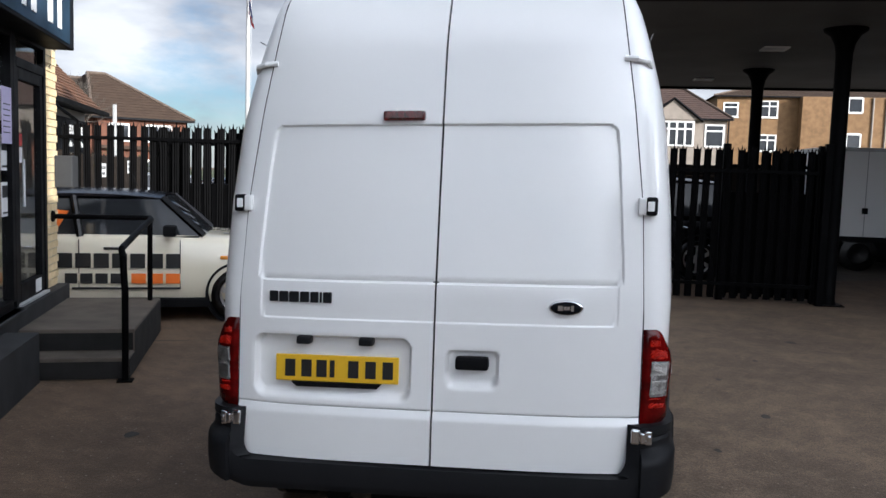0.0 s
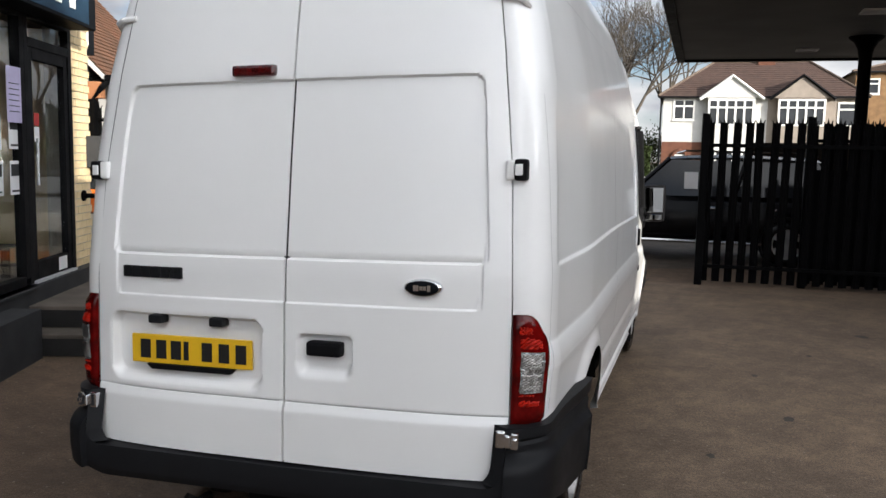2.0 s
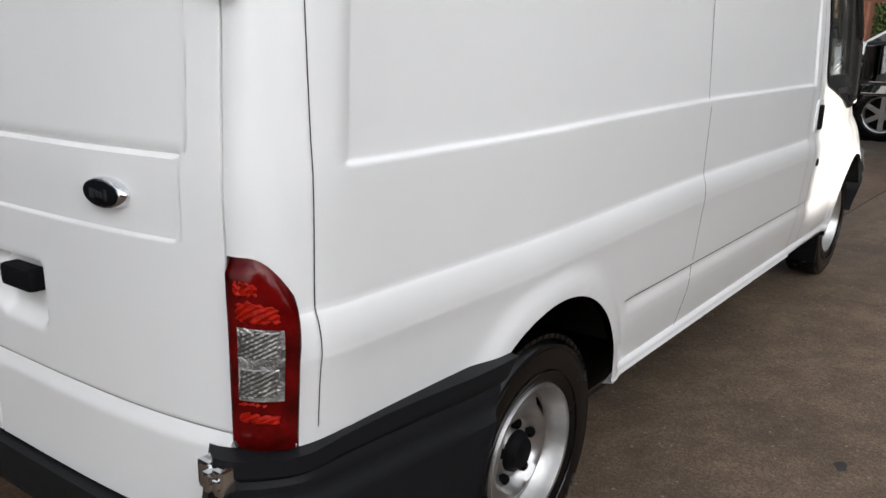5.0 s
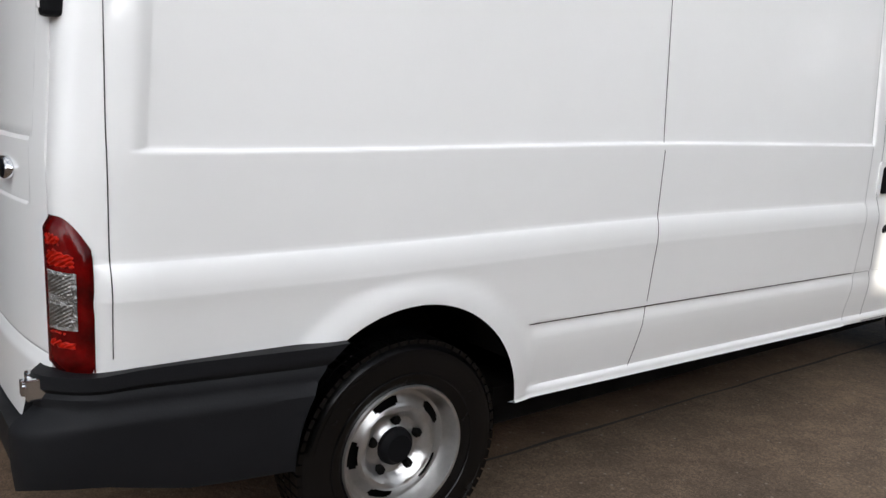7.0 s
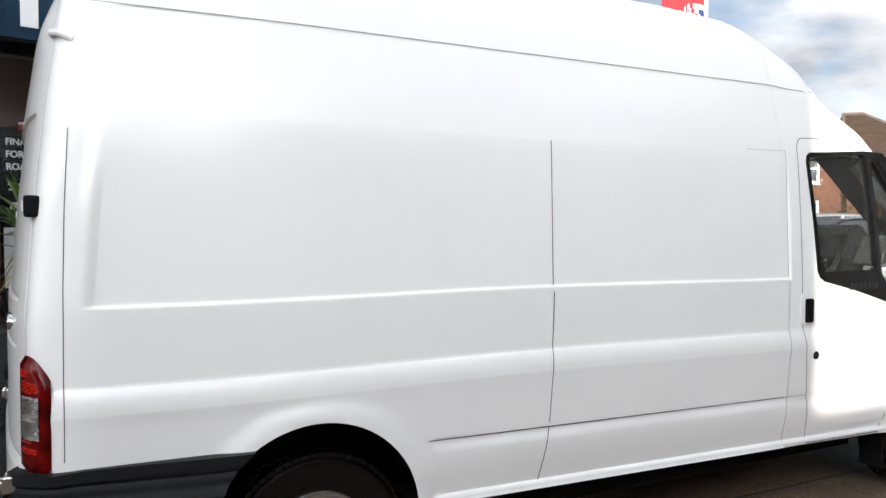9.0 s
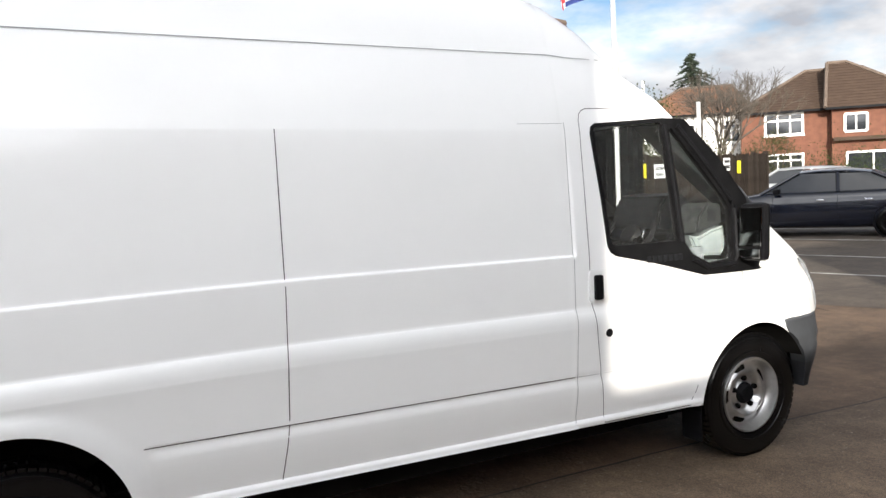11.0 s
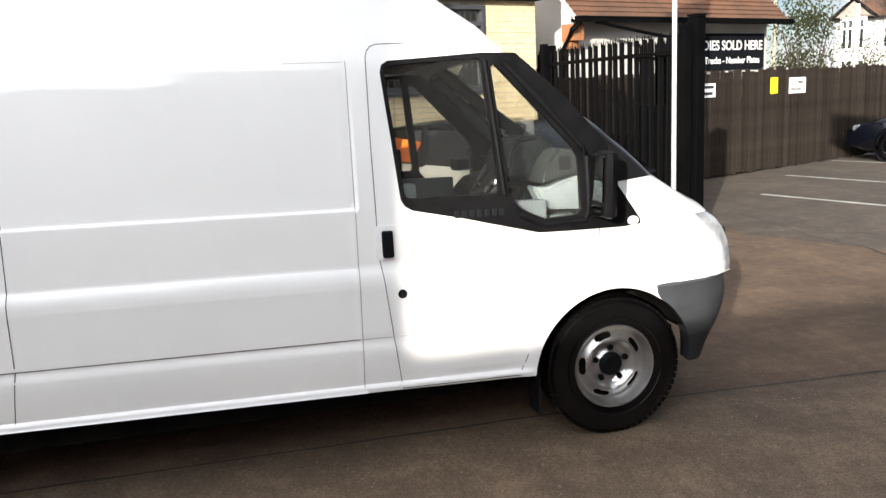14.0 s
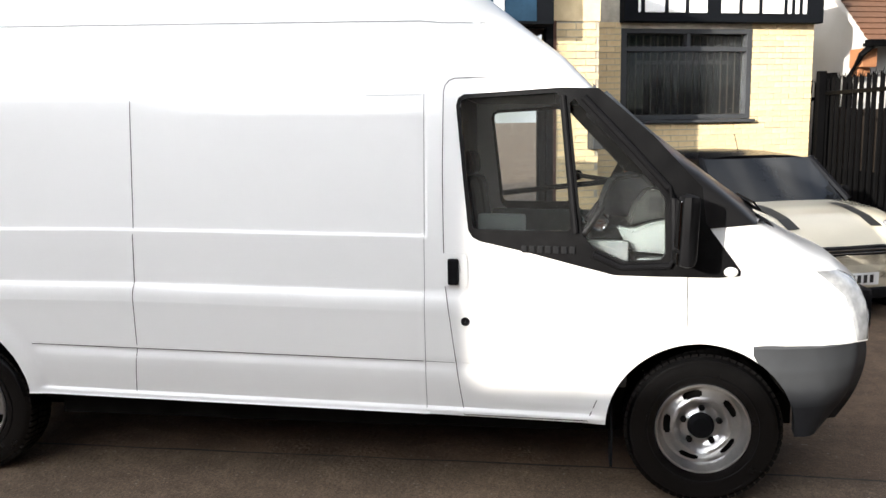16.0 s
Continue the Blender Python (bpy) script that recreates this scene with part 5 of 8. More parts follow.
    lathe(bm, [(.045, .0), (.045, .012), (.036, .016), (.022, .012), (.001, .014)], 24, axis="X", at=(.575, 4.281, 1.354))
    sharp(part("column_cap", raked(bm), M["chrome"], van, "round bright cap on the steering column"))


build_van()


# ---- ground and structure ----
def sheet(name, pts, z, material, label, kind="structure", category=""):
    bm = bmesh.new()
    bm.faces.new([bm.verts.new((x, y, z)) for x, y in pts])
    return tagged(obj(name, bm, material), label, category or name, kind=kind)


bm = bmesh.new()
rings = [0, 12, 30, 80, 200, 700]
prev = None
for r in rings[1:]:
    ring = [bm.verts.new((r * math.cos(a * math.pi / 24), r * math.sin(a * math.pi / 24), 0)) for a in range(48)]
    if prev is None:
        bm.faces.new(ring)
    else:
        for k in range(48):
            bm.faces.new((prev[k], ring[k], ring[(k + 1) % 48], prev[(k + 1) % 48]))
    prev = ring
tagged(obj("ground", bm, M["ground"]), "brown worn concrete forecourt with stains", "ground", kind="structure")
sheet("parking_surface", [(-40, 8.6), (-3.6, 8.6), (14, 16.5), (30, 40), (-60, 90)], .004, M["tarmac"], "grey worn tarmac parking surface")
sheet("concrete_slab", [(.56, -8), (9.6, -8), (9.6, 9.1), (.77, 9.1), (.56, 5.3)], .003, M["slab"], "paler worn concrete slab with exposed aggregate")
sheet("grass_verge", [(-80, 44), (30, 44), (60, 300), (-160, 300)], .010, M["earth"], "rough grass verge before the houses")


def strip(name, a, b, w, z, material, label):
    a, b = Vector((*a, 0)), Vector((*b, 0))
    d = (b - a).normalized()
    s = Vector((-d.y, d.x, 0)) * w / 2
    n = max(2, int((b - a).length / .25))
    bm = bmesh.new()
    rows = []
    for i in range(n + 1):
        p = a + (b - a) * i / n
        j = random.uniform(.75, 1.25)
        o = s.normalized() * random.uniform(-.006, .006)
        rows.append([p - s * j + o + Vector((0, 0, z)), p + s * j + o + Vector((0, 0, z))])
    grid(bm, rows)
    return tagged(obj(name, bm, material), label, "ground marking", kind="structure")


for k, (a, b) in enumerate((((-9.97, 14.79), (-4.6, 16.9)), ((-8.3, 12.5), (-3.2, 14.1)), ((-6.4, 10.68), (-1.6, 12.27)), ((-11.2, 17.2), (-6.2, 19.2)))):
    strip("parking_line", a, b, .09, .010, M["line"], "worn white painted parking bay line")
for a, b in (((.55, -6), (.55, 5.3)), ((.55, 5.3), (.78, 9.4)), ((-9, 2.2), (-1.6, 5.0)), ((5.6, -6), (5.5, 14)), ((-4.9, 9.34), (-3.9, 9.22)), ((-3.9, 9.22), (-3.1, 9.08)), ((-3.1, 9.08), (-2.45, 9.16)), ((-2.45, 9.16), (-1.85, 8.98)), ((-3.45, 9.16), (-2.75, 10.3)), ((-2.75, 10.3), (-2.6, 12.6))):
    strip("ground_joint", a, b, .018, .006, M["joint"], "dark tar-filled concrete joint")
for x, y, r in ((2.05, 3.1, .045), (1.9, 4.2, .03), (2.6, 1.4, .05), (3.0, 6.2, .06), (-2.2, 1.6, .05), (2.4, 5.1, .025), (-3.3, -.2, .04), (1.55, 2.2, .03)):
    bm = bmesh.new()
    bm.faces.new([bm.verts.new((x + r * random.uniform(.6, 1.3) * math.cos(a * .7854), y + 1.5 * r * random.uniform(.6, 1.3) * math.sin(a * .7854), .006)) for a in range(8)])
    tagged(obj("oil_spot", bm, M["joint"]), "dark oil spot on the concrete", "oil stain", kind="structure")

# loose grit scattered over the concrete
bm = bmesh.new()
for k in range(2600):
    x = random.uniform(.6, 3.2) if k % 4 else random.uniform(-3.5, 3.5)
    y = random.uniform(-1.5, 7.5)
    r = .002 + .0045 * random.random() ** 3
    a = random.uniform(0, 3)
    q = [bm.verts.new((x + r * random.uniform(.7, 1.4) * math.cos(a + j * 1.5708), y + r * random.uniform(.7, 1.4) * math.sin(a + j * 1.5708), .001)) for j in range(4)]
    tip = bm.verts.new((x + random.uniform(-.3, .3) * r, y, r * random.uniform(.7, 1.1)))
    for j in range(4):
        bm.faces.new((q[j], q[(j + 1) % 4], tip))
tagged(obj("grit", bm, M["grit"]), "pale and dark loose grit scattered on the concrete", "gravel", kind="stuff")

# closing walls beyond the canopy, outside the view, added to block and shape sunlight
tagged(obj("wall_east", boxes((10, 10.4, -30, -6.3, 0, 7.4), (10, 10.4, -6.3, -2.90, 0, 5.6)), M["redbrick"]), "unseen brick wall, sized to throw the shade on the van", "wall", kind="structure")
tagged(obj("wall_east_low", boxes((10, 10.3, -2.90, 2.2, 0, 3.53)), M["redbrick"]), "unseen low brick wall, its height set to cut the sun patch", "wall", kind="structure")
tagged(obj("wall_east_far", boxes((10, 10.4, 2.2, 17.3, 0, 5.4)), M["redbrick"]), "unseen brick wall, added to shade the gate and canopy", "wall", kind="structure")

# dark closing fence behind the canopy, added to deepen the shade and block light
tagged(obj("wall_canopy_back", boxes((2.35, 10, 17.02, 17.12, 0, 2.12)), M["wood"]), "added dark fence that darkens the space behind the canopy", "fence", kind="structure")
# canopy
bm = boxes((.92, 10.0, 7.3, 17.2, 3.95, 4.02))
tagged(obj("ceiling", bm, M["canopy"]), "grey painted canopy soffit", "ceiling", kind="structure")
bm = boxes((.80, .92, 7.2, 17.3, 3.90, 4.50), (.92, 10.0, 17.2, 17.3, 3.90, 4.50), (.92, 10.0, 7.2, 7.3, 3.9, 4.5), (.92, 10.0, 7.3, 17.2, 4.40, 4.48), (.76, .80, 7.2, 17.3, 3.90, 3.99), (.76, .80, 7.2, 17.3, 4.38, 4.50))
tagged(obj("canopy_fascia", bm, M["black"]), "black canopy edge fascia with a lipped rim", "canopy", kind="structure")
for x, y in ((3.75, 11.2), (3.3, 15.6)):
    cl = thing("ceiling_light", "square recessed canopy light with a white diffuser", "ceiling light", (x, y, 3.95), group="canopy lights")
    part("frame", boxes((-.20, .20, -.20, -.17, -.03, -.002), (-.20, .20, .17, .20, -.03, -.002), (-.20, -.17, -.17, .17, -.03, -.002), (.17, .20, -.17, .17, -.03, -.002)), M["white"], cl)
    part("diffuser", boxes((-.17, .17, -.17, .17, -.018, -.004)), M["paper"], cl, "white diffuser")
for x, y in ((4.30, 9.42), (4.10, 13.98)):
    pl = thing("canopy_pillar", "round black painted steel canopy pillar with a flared head", "pillar", (x, y, 0), group="canopy pillars")
    bm = bmesh.new()
    lathe(bm, [(.135, 0), (.135, .02), (.115, .05), (.110, 3.4), (.115, 3.60), (.14, 3.74), (.20, 3.85), (.29, 3.915), (.30, 3.95)], 28, axis="Z")
    sharp(part("shaft", bm, M["black"], pl), 40)
    part("base_plate", boxes((-.2, .2, -.2, .2, 0, .018), bevel=.004), M["black"], pl)
    for a in (-.16, .16):
        for b in (-.16, .16):
            bm = bmesh.new()
            lathe(bm, [(.018, .018), (.018, .034), (.001, .036)], 6, axis="Z", at=(a, b, 0))
            part("bolt", bm, M["dull"], pl)


# ---- palisade fences and gates ----
def pale_mesh():
    """One W-section steel pale with a three-pointed, splayed head."""
    bm = bmesh.new()
    prof = [(-.052, 0), (-.036, .014), (-.015, .004), (0, .011), (.015, .004), (.036, .014), (.052, 0)]
    h = 2.02
    rows = [[Vector((x, y, z)) for x, y in prof] for z in (0, h - .10)]
    rows.append([Vector((x * 1.05, y, h - .05 + (.035 if i in (0, 6) else (.05 if i == 3 else 0)))) for i, (x, y) in enumerate(prof)])
    grid(bm, [[r[i] for r in rows] for i in range(7)])
    tips = [Vector((x * (1.3 if i in (0, 6) else 1), y + (.02 if i in (0, 6) else 0), h + (.02 if i == 3 else -.01))) for i, (x, y) in enumerate(prof) if i in (0, 3, 6)]
    for i, t in zip((0, 3, 6), tips):
        a = prof[max(0, i - 1)]
        b = prof[min(6, i + 1)]
        bm.faces.new([bm.verts.new(p) for p in (Vector((*a, h - .05)), Vector((*b, h - .05)), t)])
    r = bmesh.ops.extrude_face_region(bm, geom=bm.faces[:])
    bmesh.ops.translate(bm, vec=(0, -.004, 0), verts=[g for g in r["geom"] if isinstance(g, bmesh.types.BMVert)])
    me = bpy.data.meshes.new("pale")
    bm.to_mesh(me)
    bm.free()
    me.materials.append(M["black"])
    return me


PALE = pale_mesh()


def palisade(name, label, a, b, height, pitch, lift=.06, posts=(0, 1), rails=(.30, .87), post_h=None, category="fence"):
    """A run of palisade from a to b (x, y) with two rails, end posts and single pales."""
    a, b = Vector((*a, 0)), Vector((*b, 0))
    d, L = (b - a).normalized(), (b - a).length
    f = thing(name, label, category, tuple(a), math.degrees(math.atan2(d.y, d.x)))
    for z in rails:
        part("rail", boxes((0, L, -.030, -.006, height * z - .025, height * z + .025), bevel=.004), M["black"], f)
    for p in posts:
        part("post", boxes((p * L - .05, p * L + .05, -.11, -.01, 0, post_h or height + .06), bevel=.006), M["black"], f, "square black steel post")
    n = int((L - .12) / pitch)
    for i in range(n + 1):
        o = new("pale", PALE)
        o.parent = f
        o.matrix_basis = Matrix.Translation((.07 + i * (L - .14) / n, .002, lift)) @ Matrix.Rotation(random.uniform(-.012, .012), 4, "Y") @ Matrix.Diagonal((1, 1, (height - lift) / 2.02, 1))
    return f


palisade("palisade_gate", "black palisade steel gate with pointed pales, shut", (1.44, 9.19), (4.14, 9.3), 2.26, .155, .05, category="gate", rails=(.115, .84))
rear_leaf = palisade("palisade_gate", "black palisade gate leaf folded back, with an added darkening sheet", (2.78, 9.48), (4.12, 9.54), 2.24, .155, .05, category="gate", rails=(.115, .885))
# black sheet added where deep shade lies behind the gate
part("sheet", boxes((.06, 1.28, -.05, -.036, .10, 1.60), bevel=.003), M["black"], rear_leaf, "black sheet added to darken the gaps")
OW = pose(-4.53, 4.29, 0, 0, 0, 20.5)          # the office's corner; local x runs out of its front, y along it


def off(u, w):
    p = OW @ Vector((w, u, 0))
    return (p.x, p.y)


side_gate = palisade("palisade_gate", "black palisade steel gate beside the brick office", off(3.92, -1.25), off(3.14, 1.95), 2.32, .155, .06, category="gate", rails=(.12, .90))
palisade("palisade_gate", "second black palisade leaf behind the office gate", off(3.98, .45), off(3.62, 1.75), 2.28, .16, .0, posts=(), category="gate", rails=(.12, .90))
gsheet = bmesh.new()
box(gsheet, .1, 2.16, .016, .022, .22, 1.13, .002)
box(gsheet, 2.20, 3.16, .016, .150, .26, 1.49, .004)
part("sheet", gsheet, M["black"], side_gate, "black sheet added to darken the gaps closing the lower gate")
gp = thing("gate_post", "heavy square black steel gate post", "post", (-3.84, 8.02, 0), 20.5)
part("shaft", boxes((-.068, .068, -.068, .068, 0, 2.46), bevel=.008), M["black"], gp)
part("cap", boxes((-.076, .076, -.076, .076, 2.46, 2.48), bevel=.006), M["black"], gp)
part("latch_box", boxes((-.15, -.068, -.05, .05, .95, 1.25), bevel=.01), M["black"], gp)
palisade("palisade_fence", "black palisade fence behind the parked small car", off(3.98, -1.30), off(3.98, -6.0), 2.3, .15, .05, rails=(.15, .88))
# flagpole and flag
fp = thing("flagpole", "tall white painted flagpole with a union flag", "flagpole", (-3.93, 7.80, 0))
bm = bmesh.new()
tube(bm, [(0, 0, 0), (0, 0, 3), (0, 0, 6.6)], .03, 14, radii=[.029, .027, .022])
sharp(part("pole", bm, M["polewhite"], fp))
bm = bmesh.new()
tube(bm, [(.04, 0, 1.1), (.045, 0, 3.0), (.04, 0, 6.4)], .003, 6)
part("halyard", bm, M["polewhite"], fp)
bm = bmesh.new()
bmesh.ops.create_uvsphere(bm, u_segments=12, v_segments=8, radius=.06, matrix=Matrix.Translation((0, 0, 6.64)))
part("finial", bm, M["polewhite"], fp, smooth=True)


def flag_point(s, t):
    """Cloth that hangs from the pole: s along the fly, t down the hoist."""
    x = .04 + 1.15 * s
    z = 4.74 - .95 * t - .36 * s * s
    return Vector((x * .42 + .06 * math.sin(5 * s + 2 * t) * s, -x * .907 + .10 * math.sin(9 * s + 3 * t) * s, z))


for nm, mat, test in (("cloth", M["flagblue"], lambda s, t: 0), ("white_cross", M["letter"], 1), ("red_cross", M["flagred"], 2)):
    bm = bmesh.new()
    for i in range(24):
        for j in range(16):
            s, t = (i + .5) / 24, (j + .5) / 16
            cross = min(abs(s - .5) * 1.9, abs(t - .5))
            diag = min(abs((s - .5) - (t - .5)), abs((s - .5) + (t - .5)))
            k = 2 if cross < .10 or diag < .035 else (1 if cross < .16 or diag < .11 else 0)
            if k == (0 if nm == "cloth" else test):
                bm.faces.new([bm.verts.new(flag_point(a / 24, b / 16)) for a, b in ((i, j), (i + 1, j), (i + 1, j + 1), (i, j + 1))])
    bmesh.ops.remove_doubles(bm, verts=bm.verts[:], dist=.0005)
    part(nm, bm, mat, fp, smooth=True)


# ---- the office ----
def in_office(ob):
    ob.matrix_basis = OW @ ob.matrix_basis
    return ob


def wall_piece(name, rows, material, label):
    return tagged(in_office(obj(name, boxes(*rows), material)), label, "wall", kind="structure")


# x: out of the front, y: along it, z: up
wall_piece("wall_front_plinth", [(-.25, .10, -9, .20, 0, .50), (-.25, .34, -9, -3.70, .0, .77), (-.25, .34, -3.70, -1.92, .0, .40)], M["plinth"], "dark grey painted masonry plinth of the office")
wall_piece("wall_front_head", [(-.25, 0, -9, .20, 2.84, 3.55)], M["brickstuff"], "yellow brick wall above the shop front")
pil = wall_piece("wall_front_pier", [(-.25, -.012, -.30, .19, .50, 2.84)], M["mortar"], "yellow brick pier beside the office door")
wall_piece("wall_return", [(-1.35, -.25, .0, .18, 0, 3.55)], M["brickstuff"], "yellow brick return wall")
backw = wall_piece("wall_back_set", [(-1.60, -1.362, .18, 1.05, 0, 3.6), (-1.60, -1.362, 2.87, 3.78, 0, 3.6), (-1.60, -1.362, 1.05, 2.87, 0, 1.74), (-1.60, -1.362, 1.05, 2.87, 2.92, 3.6)], M["mortar"], "yellow brick wall with a dark framed window")
wall_piece("wall_office_end", [(-7, -1.6, 3.55, 3.78, 0, 3.6)], M["brickstuff"], "yellow brick end wall")
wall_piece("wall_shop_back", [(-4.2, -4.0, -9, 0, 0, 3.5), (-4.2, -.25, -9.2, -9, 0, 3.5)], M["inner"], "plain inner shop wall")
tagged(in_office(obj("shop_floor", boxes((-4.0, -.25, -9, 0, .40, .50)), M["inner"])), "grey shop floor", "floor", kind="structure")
tagged(in_office(obj("shop_ceiling", boxes((-4.0, -.05, -9, 0, 2.84, 2.9)), M["beige"])), "pale shop ceiling", "ceiling", kind="structure")
tagged(in_office(obj("office_roof", boxes((-7, .1, -9.2, .2, 3.55, 3.62), (-7, -1.3, .2, 3.78, 3.60, 3.66)), M["plinth"])), "flat dark roof of the office", "roof", kind="structure")

# shop front: frames, panes, door
sf = in_office(thing("window_1", "black framed shop window with price sheets", "window", kind="structure"))
for y in (-1.40, -3.4, -5.4, -7.4, -8.95):
    part("window_frame", boxes((-.06, .03, y - .04, y + .04, .56, 2.84), bevel=.006), M["trim"], sf)
for z0, z1 in ((.50, .58), (2.74, 2.84)):
    part("window_frame", boxes((-.06, .03, -8.95, -1.44, z0, z1), bevel=.006), M["trim"], sf)
for y0, y1 in ((-3.36, -1.44), (-5.36, -3.44), (-7.36, -5.44), (-8.91, -7.44)):
    g = part("pane", boxes((-.02, -.014, y0, y1, .58, 2.74)), M["glass"], sf, "clear shop window glass")
    g.visible_shadow = False
part("window_sill", boxes((-.05, .12, -8.95, -1.36, .47, .50), bevel=.006), M["plinth"], sf)
dr = in_office(thing("door_1", "black framed glass office door, shut", "door", kind="structure"))
for r in ((-.06, .03, -1.36, -1.28, .50, 2.84), (-.06, .03, -.42, -.34, .50, 2.84), (-.06, .03, -1.28, -.42, 2.52, 2.60), (-.06, .03, -1.28, -.42, 2.76, 2.84), (-.045, .02, -1.27, -1.19, .52, 2.52), (-.045, .02, -.51, -.43, .52, 2.52), (-.045, .02, -1.19, -.51, 2.42, 2.52), (-.045, .02, -1.19, -.51, .52, .68)):
    part("door_frame", boxes(r, bevel=.005), M["trim"], dr)
for z0, z1 in ((.68, 2.42), (2.60, 2.76)):
    g = part("pane", boxes((-.015, -.009, -1.19, -.51, z0, z1)), M["glass"], dr)
    g.visible_shadow = False
part("threshold", boxes((-.06, .06, -1.30, -.40, .50, .52)), M["galv"], dr, "metal door threshold")
part("door_handle", tube(bmesh.new(), [(.06, -1.22, 1.35), (.06, -1.22, 1.75)], .013, 8), M["galv"], dr)
part("kick_sheet", boxes((.0202, .0215, -.74, -.55, .54, .66)), M["paper"], dr)
tr = tagged(in_office(obj("trim", boxes((-.05, .012, -.335, -.30, .50, 2.84)), M["brownpanel"])), "brown painted timber trim beside the door", "trim", kind="structure")

# price sheets and posters on the panes
for y, z, w, h in ((-1.93, 1.79, .20, .28), (-1.60, 1.80, .20, .29), (-1.92, 1.42, .20, .28), (-1.60, 1.42, .20, .28), (-1.60, 2.19, .17, .27), (-2.25, 1.79, .2, .28), (-2.25, 1.42, .2, .28), (-2.58, 1.79, .2, .28)):
    sh = in_office(thing("price_sheet", "white price sheet with a photo taped to the shop window", "poster", group="window price sheets"))
    part("sheet", boxes((-.009, -.007, y, y + w, z - h / 2, z + h / 2)), M["paper"], sh)
    part("photo", boxes((-.0066, -.006, y + .02, y + w - .02, z + h * .05, z + h * .40)), M["plinth"], sh, "grey printed photo")
    part("text_bar", boxes((-.0066, -.006, y + .03, y + w - .03, z - h * .42, z - h * .36)), M["ink"], sh)
lp = in_office(thing("notice", "pale lilac notice sheet on the shop window", "poster"))
part("sheet", boxes((.031, .033, -1.70, -1.44, 1.87, 2.32)), M["lilac"], lp)
for k in range(6):
    part("text_bar", boxes((.0332, .0338, -1.66, -1.48, 2.18 - k * .045, 2.188 - k * .045)), M["plinth"], lp)
nt = in_office(thing("notice", "small red and white notice on the door", "poster"))
part("red_panel", boxes((-.006, -.004, -1.12, -1.02, 1.86, 1.97)), M["fireengine"], nt)
part("white_panel", boxes((-.006, -.004, -1.12, -1.02, 1.72, 1.85)), M["paper"], nt)


def extinguisher(u, w, z):
    e = thing("fire_extinguisher", "red fire extinguisher standing in the shop", "fire extinguisher", (0, 0, 0), group="fire extinguishers")
    e.matrix_basis = OW @ Matrix.Translation((w, u, z))
    bm = bmesh.new()
    lathe(bm, [(.001, 0), (.075, 0), (.08, .02), (.08, .36), (.06, .42), (.03, .45), (.025, .48), (.001, .48)], 20, axis="Z")
    sharp(part("cylinder", bm, M["fireengine"], e))
    part("label", tube(bmesh.new(), [(0, 0, .14), (0, 0, .26)], .0815, 20), M["paper"], e)
    part("valve", boxes((-.02, .05, -.015, .015, .48, .56), bevel=.006), M["trim"], e)
    part("hose", tube(bmesh.new(), [(.04, 0, .5), (.09, .03, .42), (.09, .02, .16)], .011, 6), M["trim"], e)


extinguisher(-1.72, -.45, .86)
extinguisher(-1.10, -.7, .80)
extinguisher(-1.30, -1.2, .80)
cs = in_office(thing("display_table", "low dark table with cartons inside the shop", "table"))
part("tabletop", boxes((-1.5, -.25, -3.3, -.9, .78, .80), bevel=.006), M["dash"], cs)
for y in (-3.2, -1.0):
    for x in (-1.4, -.35):
        part("leg", boxes((x - .03, x + .03, y - .03, y + .03, .5, .78)), M["dash"], cs)
for y, w, z, s in ((-2.2, -.5, .80, .26), (-2.6, -.8, .80, .34), (-1.95, -.9, .80, .22), (-3.0, -.5, .80, .3)):
    cb = in_office(thing("carton", "brown cardboard carton on the display table", "box", group="cartons in the shop"))
    part("case", boxes((w - s / 2, w + s / 2, y - s / 2, y + s / 2, z, z + s * .8), bevel=.004), M["cardboard"], cb)
    part("tape", boxes((w - s / 2 - .002, w + s / 2 + .002, y - .02, y + .02, z + s * .3, z + s * .802)), M["brightyellow"], cb)
db = in_office(thing("display_board", "tan plywood display board with a grey poster inside the shop", "board"))
part("panel", boxes((-1.05, -1.02, -3.1, -1.75, 1.55, 2.60), bevel=.004), M["cardboard"], db)
for y in (-3.0, -1.85):
    part("upright", boxes((-1.10, -1.05, y - .03, y + .03, .5, 2.60)), M["dash"], db)
part("poster", boxes((-1.018, -1.012, -2.7, -2.1, 1.75, 2.35)), M["plinth"], db, "dark poster")
oc = in_office(thing("office_chair", "black office chair standing in the shop", "chair"))
part("seat", boxes((-2.3, -1.85, -2.1, -1.62, .92, 1.0), bevel=.03), M["fabric"], oc)
part("backrest", boxes((-2.34, -2.26, -2.08, -1.64, 1.05, 1.55), bevel=.03), M["fabric"], oc)
part("column", tube(bmesh.new(), [(-2.08, -1.86, .55), (-2.08, -1.86, .92)], .025, 8), M["dull"], oc)
for k in range(5):
    part("foot", tube(bmesh.new(), [(-2.08, -1.86, .58), (-2.08 + .26 * math.cos(k * 1.2566), -1.86 + .26 * math.sin(k * 1.2566), .53)], .018, 6), M["dull"], oc)
sl = in_office(thing("strip_light", "white fluorescent ceiling strip light, lit", "ceiling light"))
part("housing", boxes((-1.6, -1.5, -3.4, -1.9, 2.79, 2.84)), M["white"], sl)
part("tube", boxes((-1.57, -1.53, -3.35, -1.95, 2.765, 2.79)), M["lamp"], sl)

# sign fascias with plain white bars for the business name
fs = in_office(thing("fascia_sign", "dark blue shop fascia sign with white letters as bars", "sign"))
part("panel", boxes((.06, .30, -9, -.43, 2.77, 3.62), bevel=.01), M["sign"], fs)
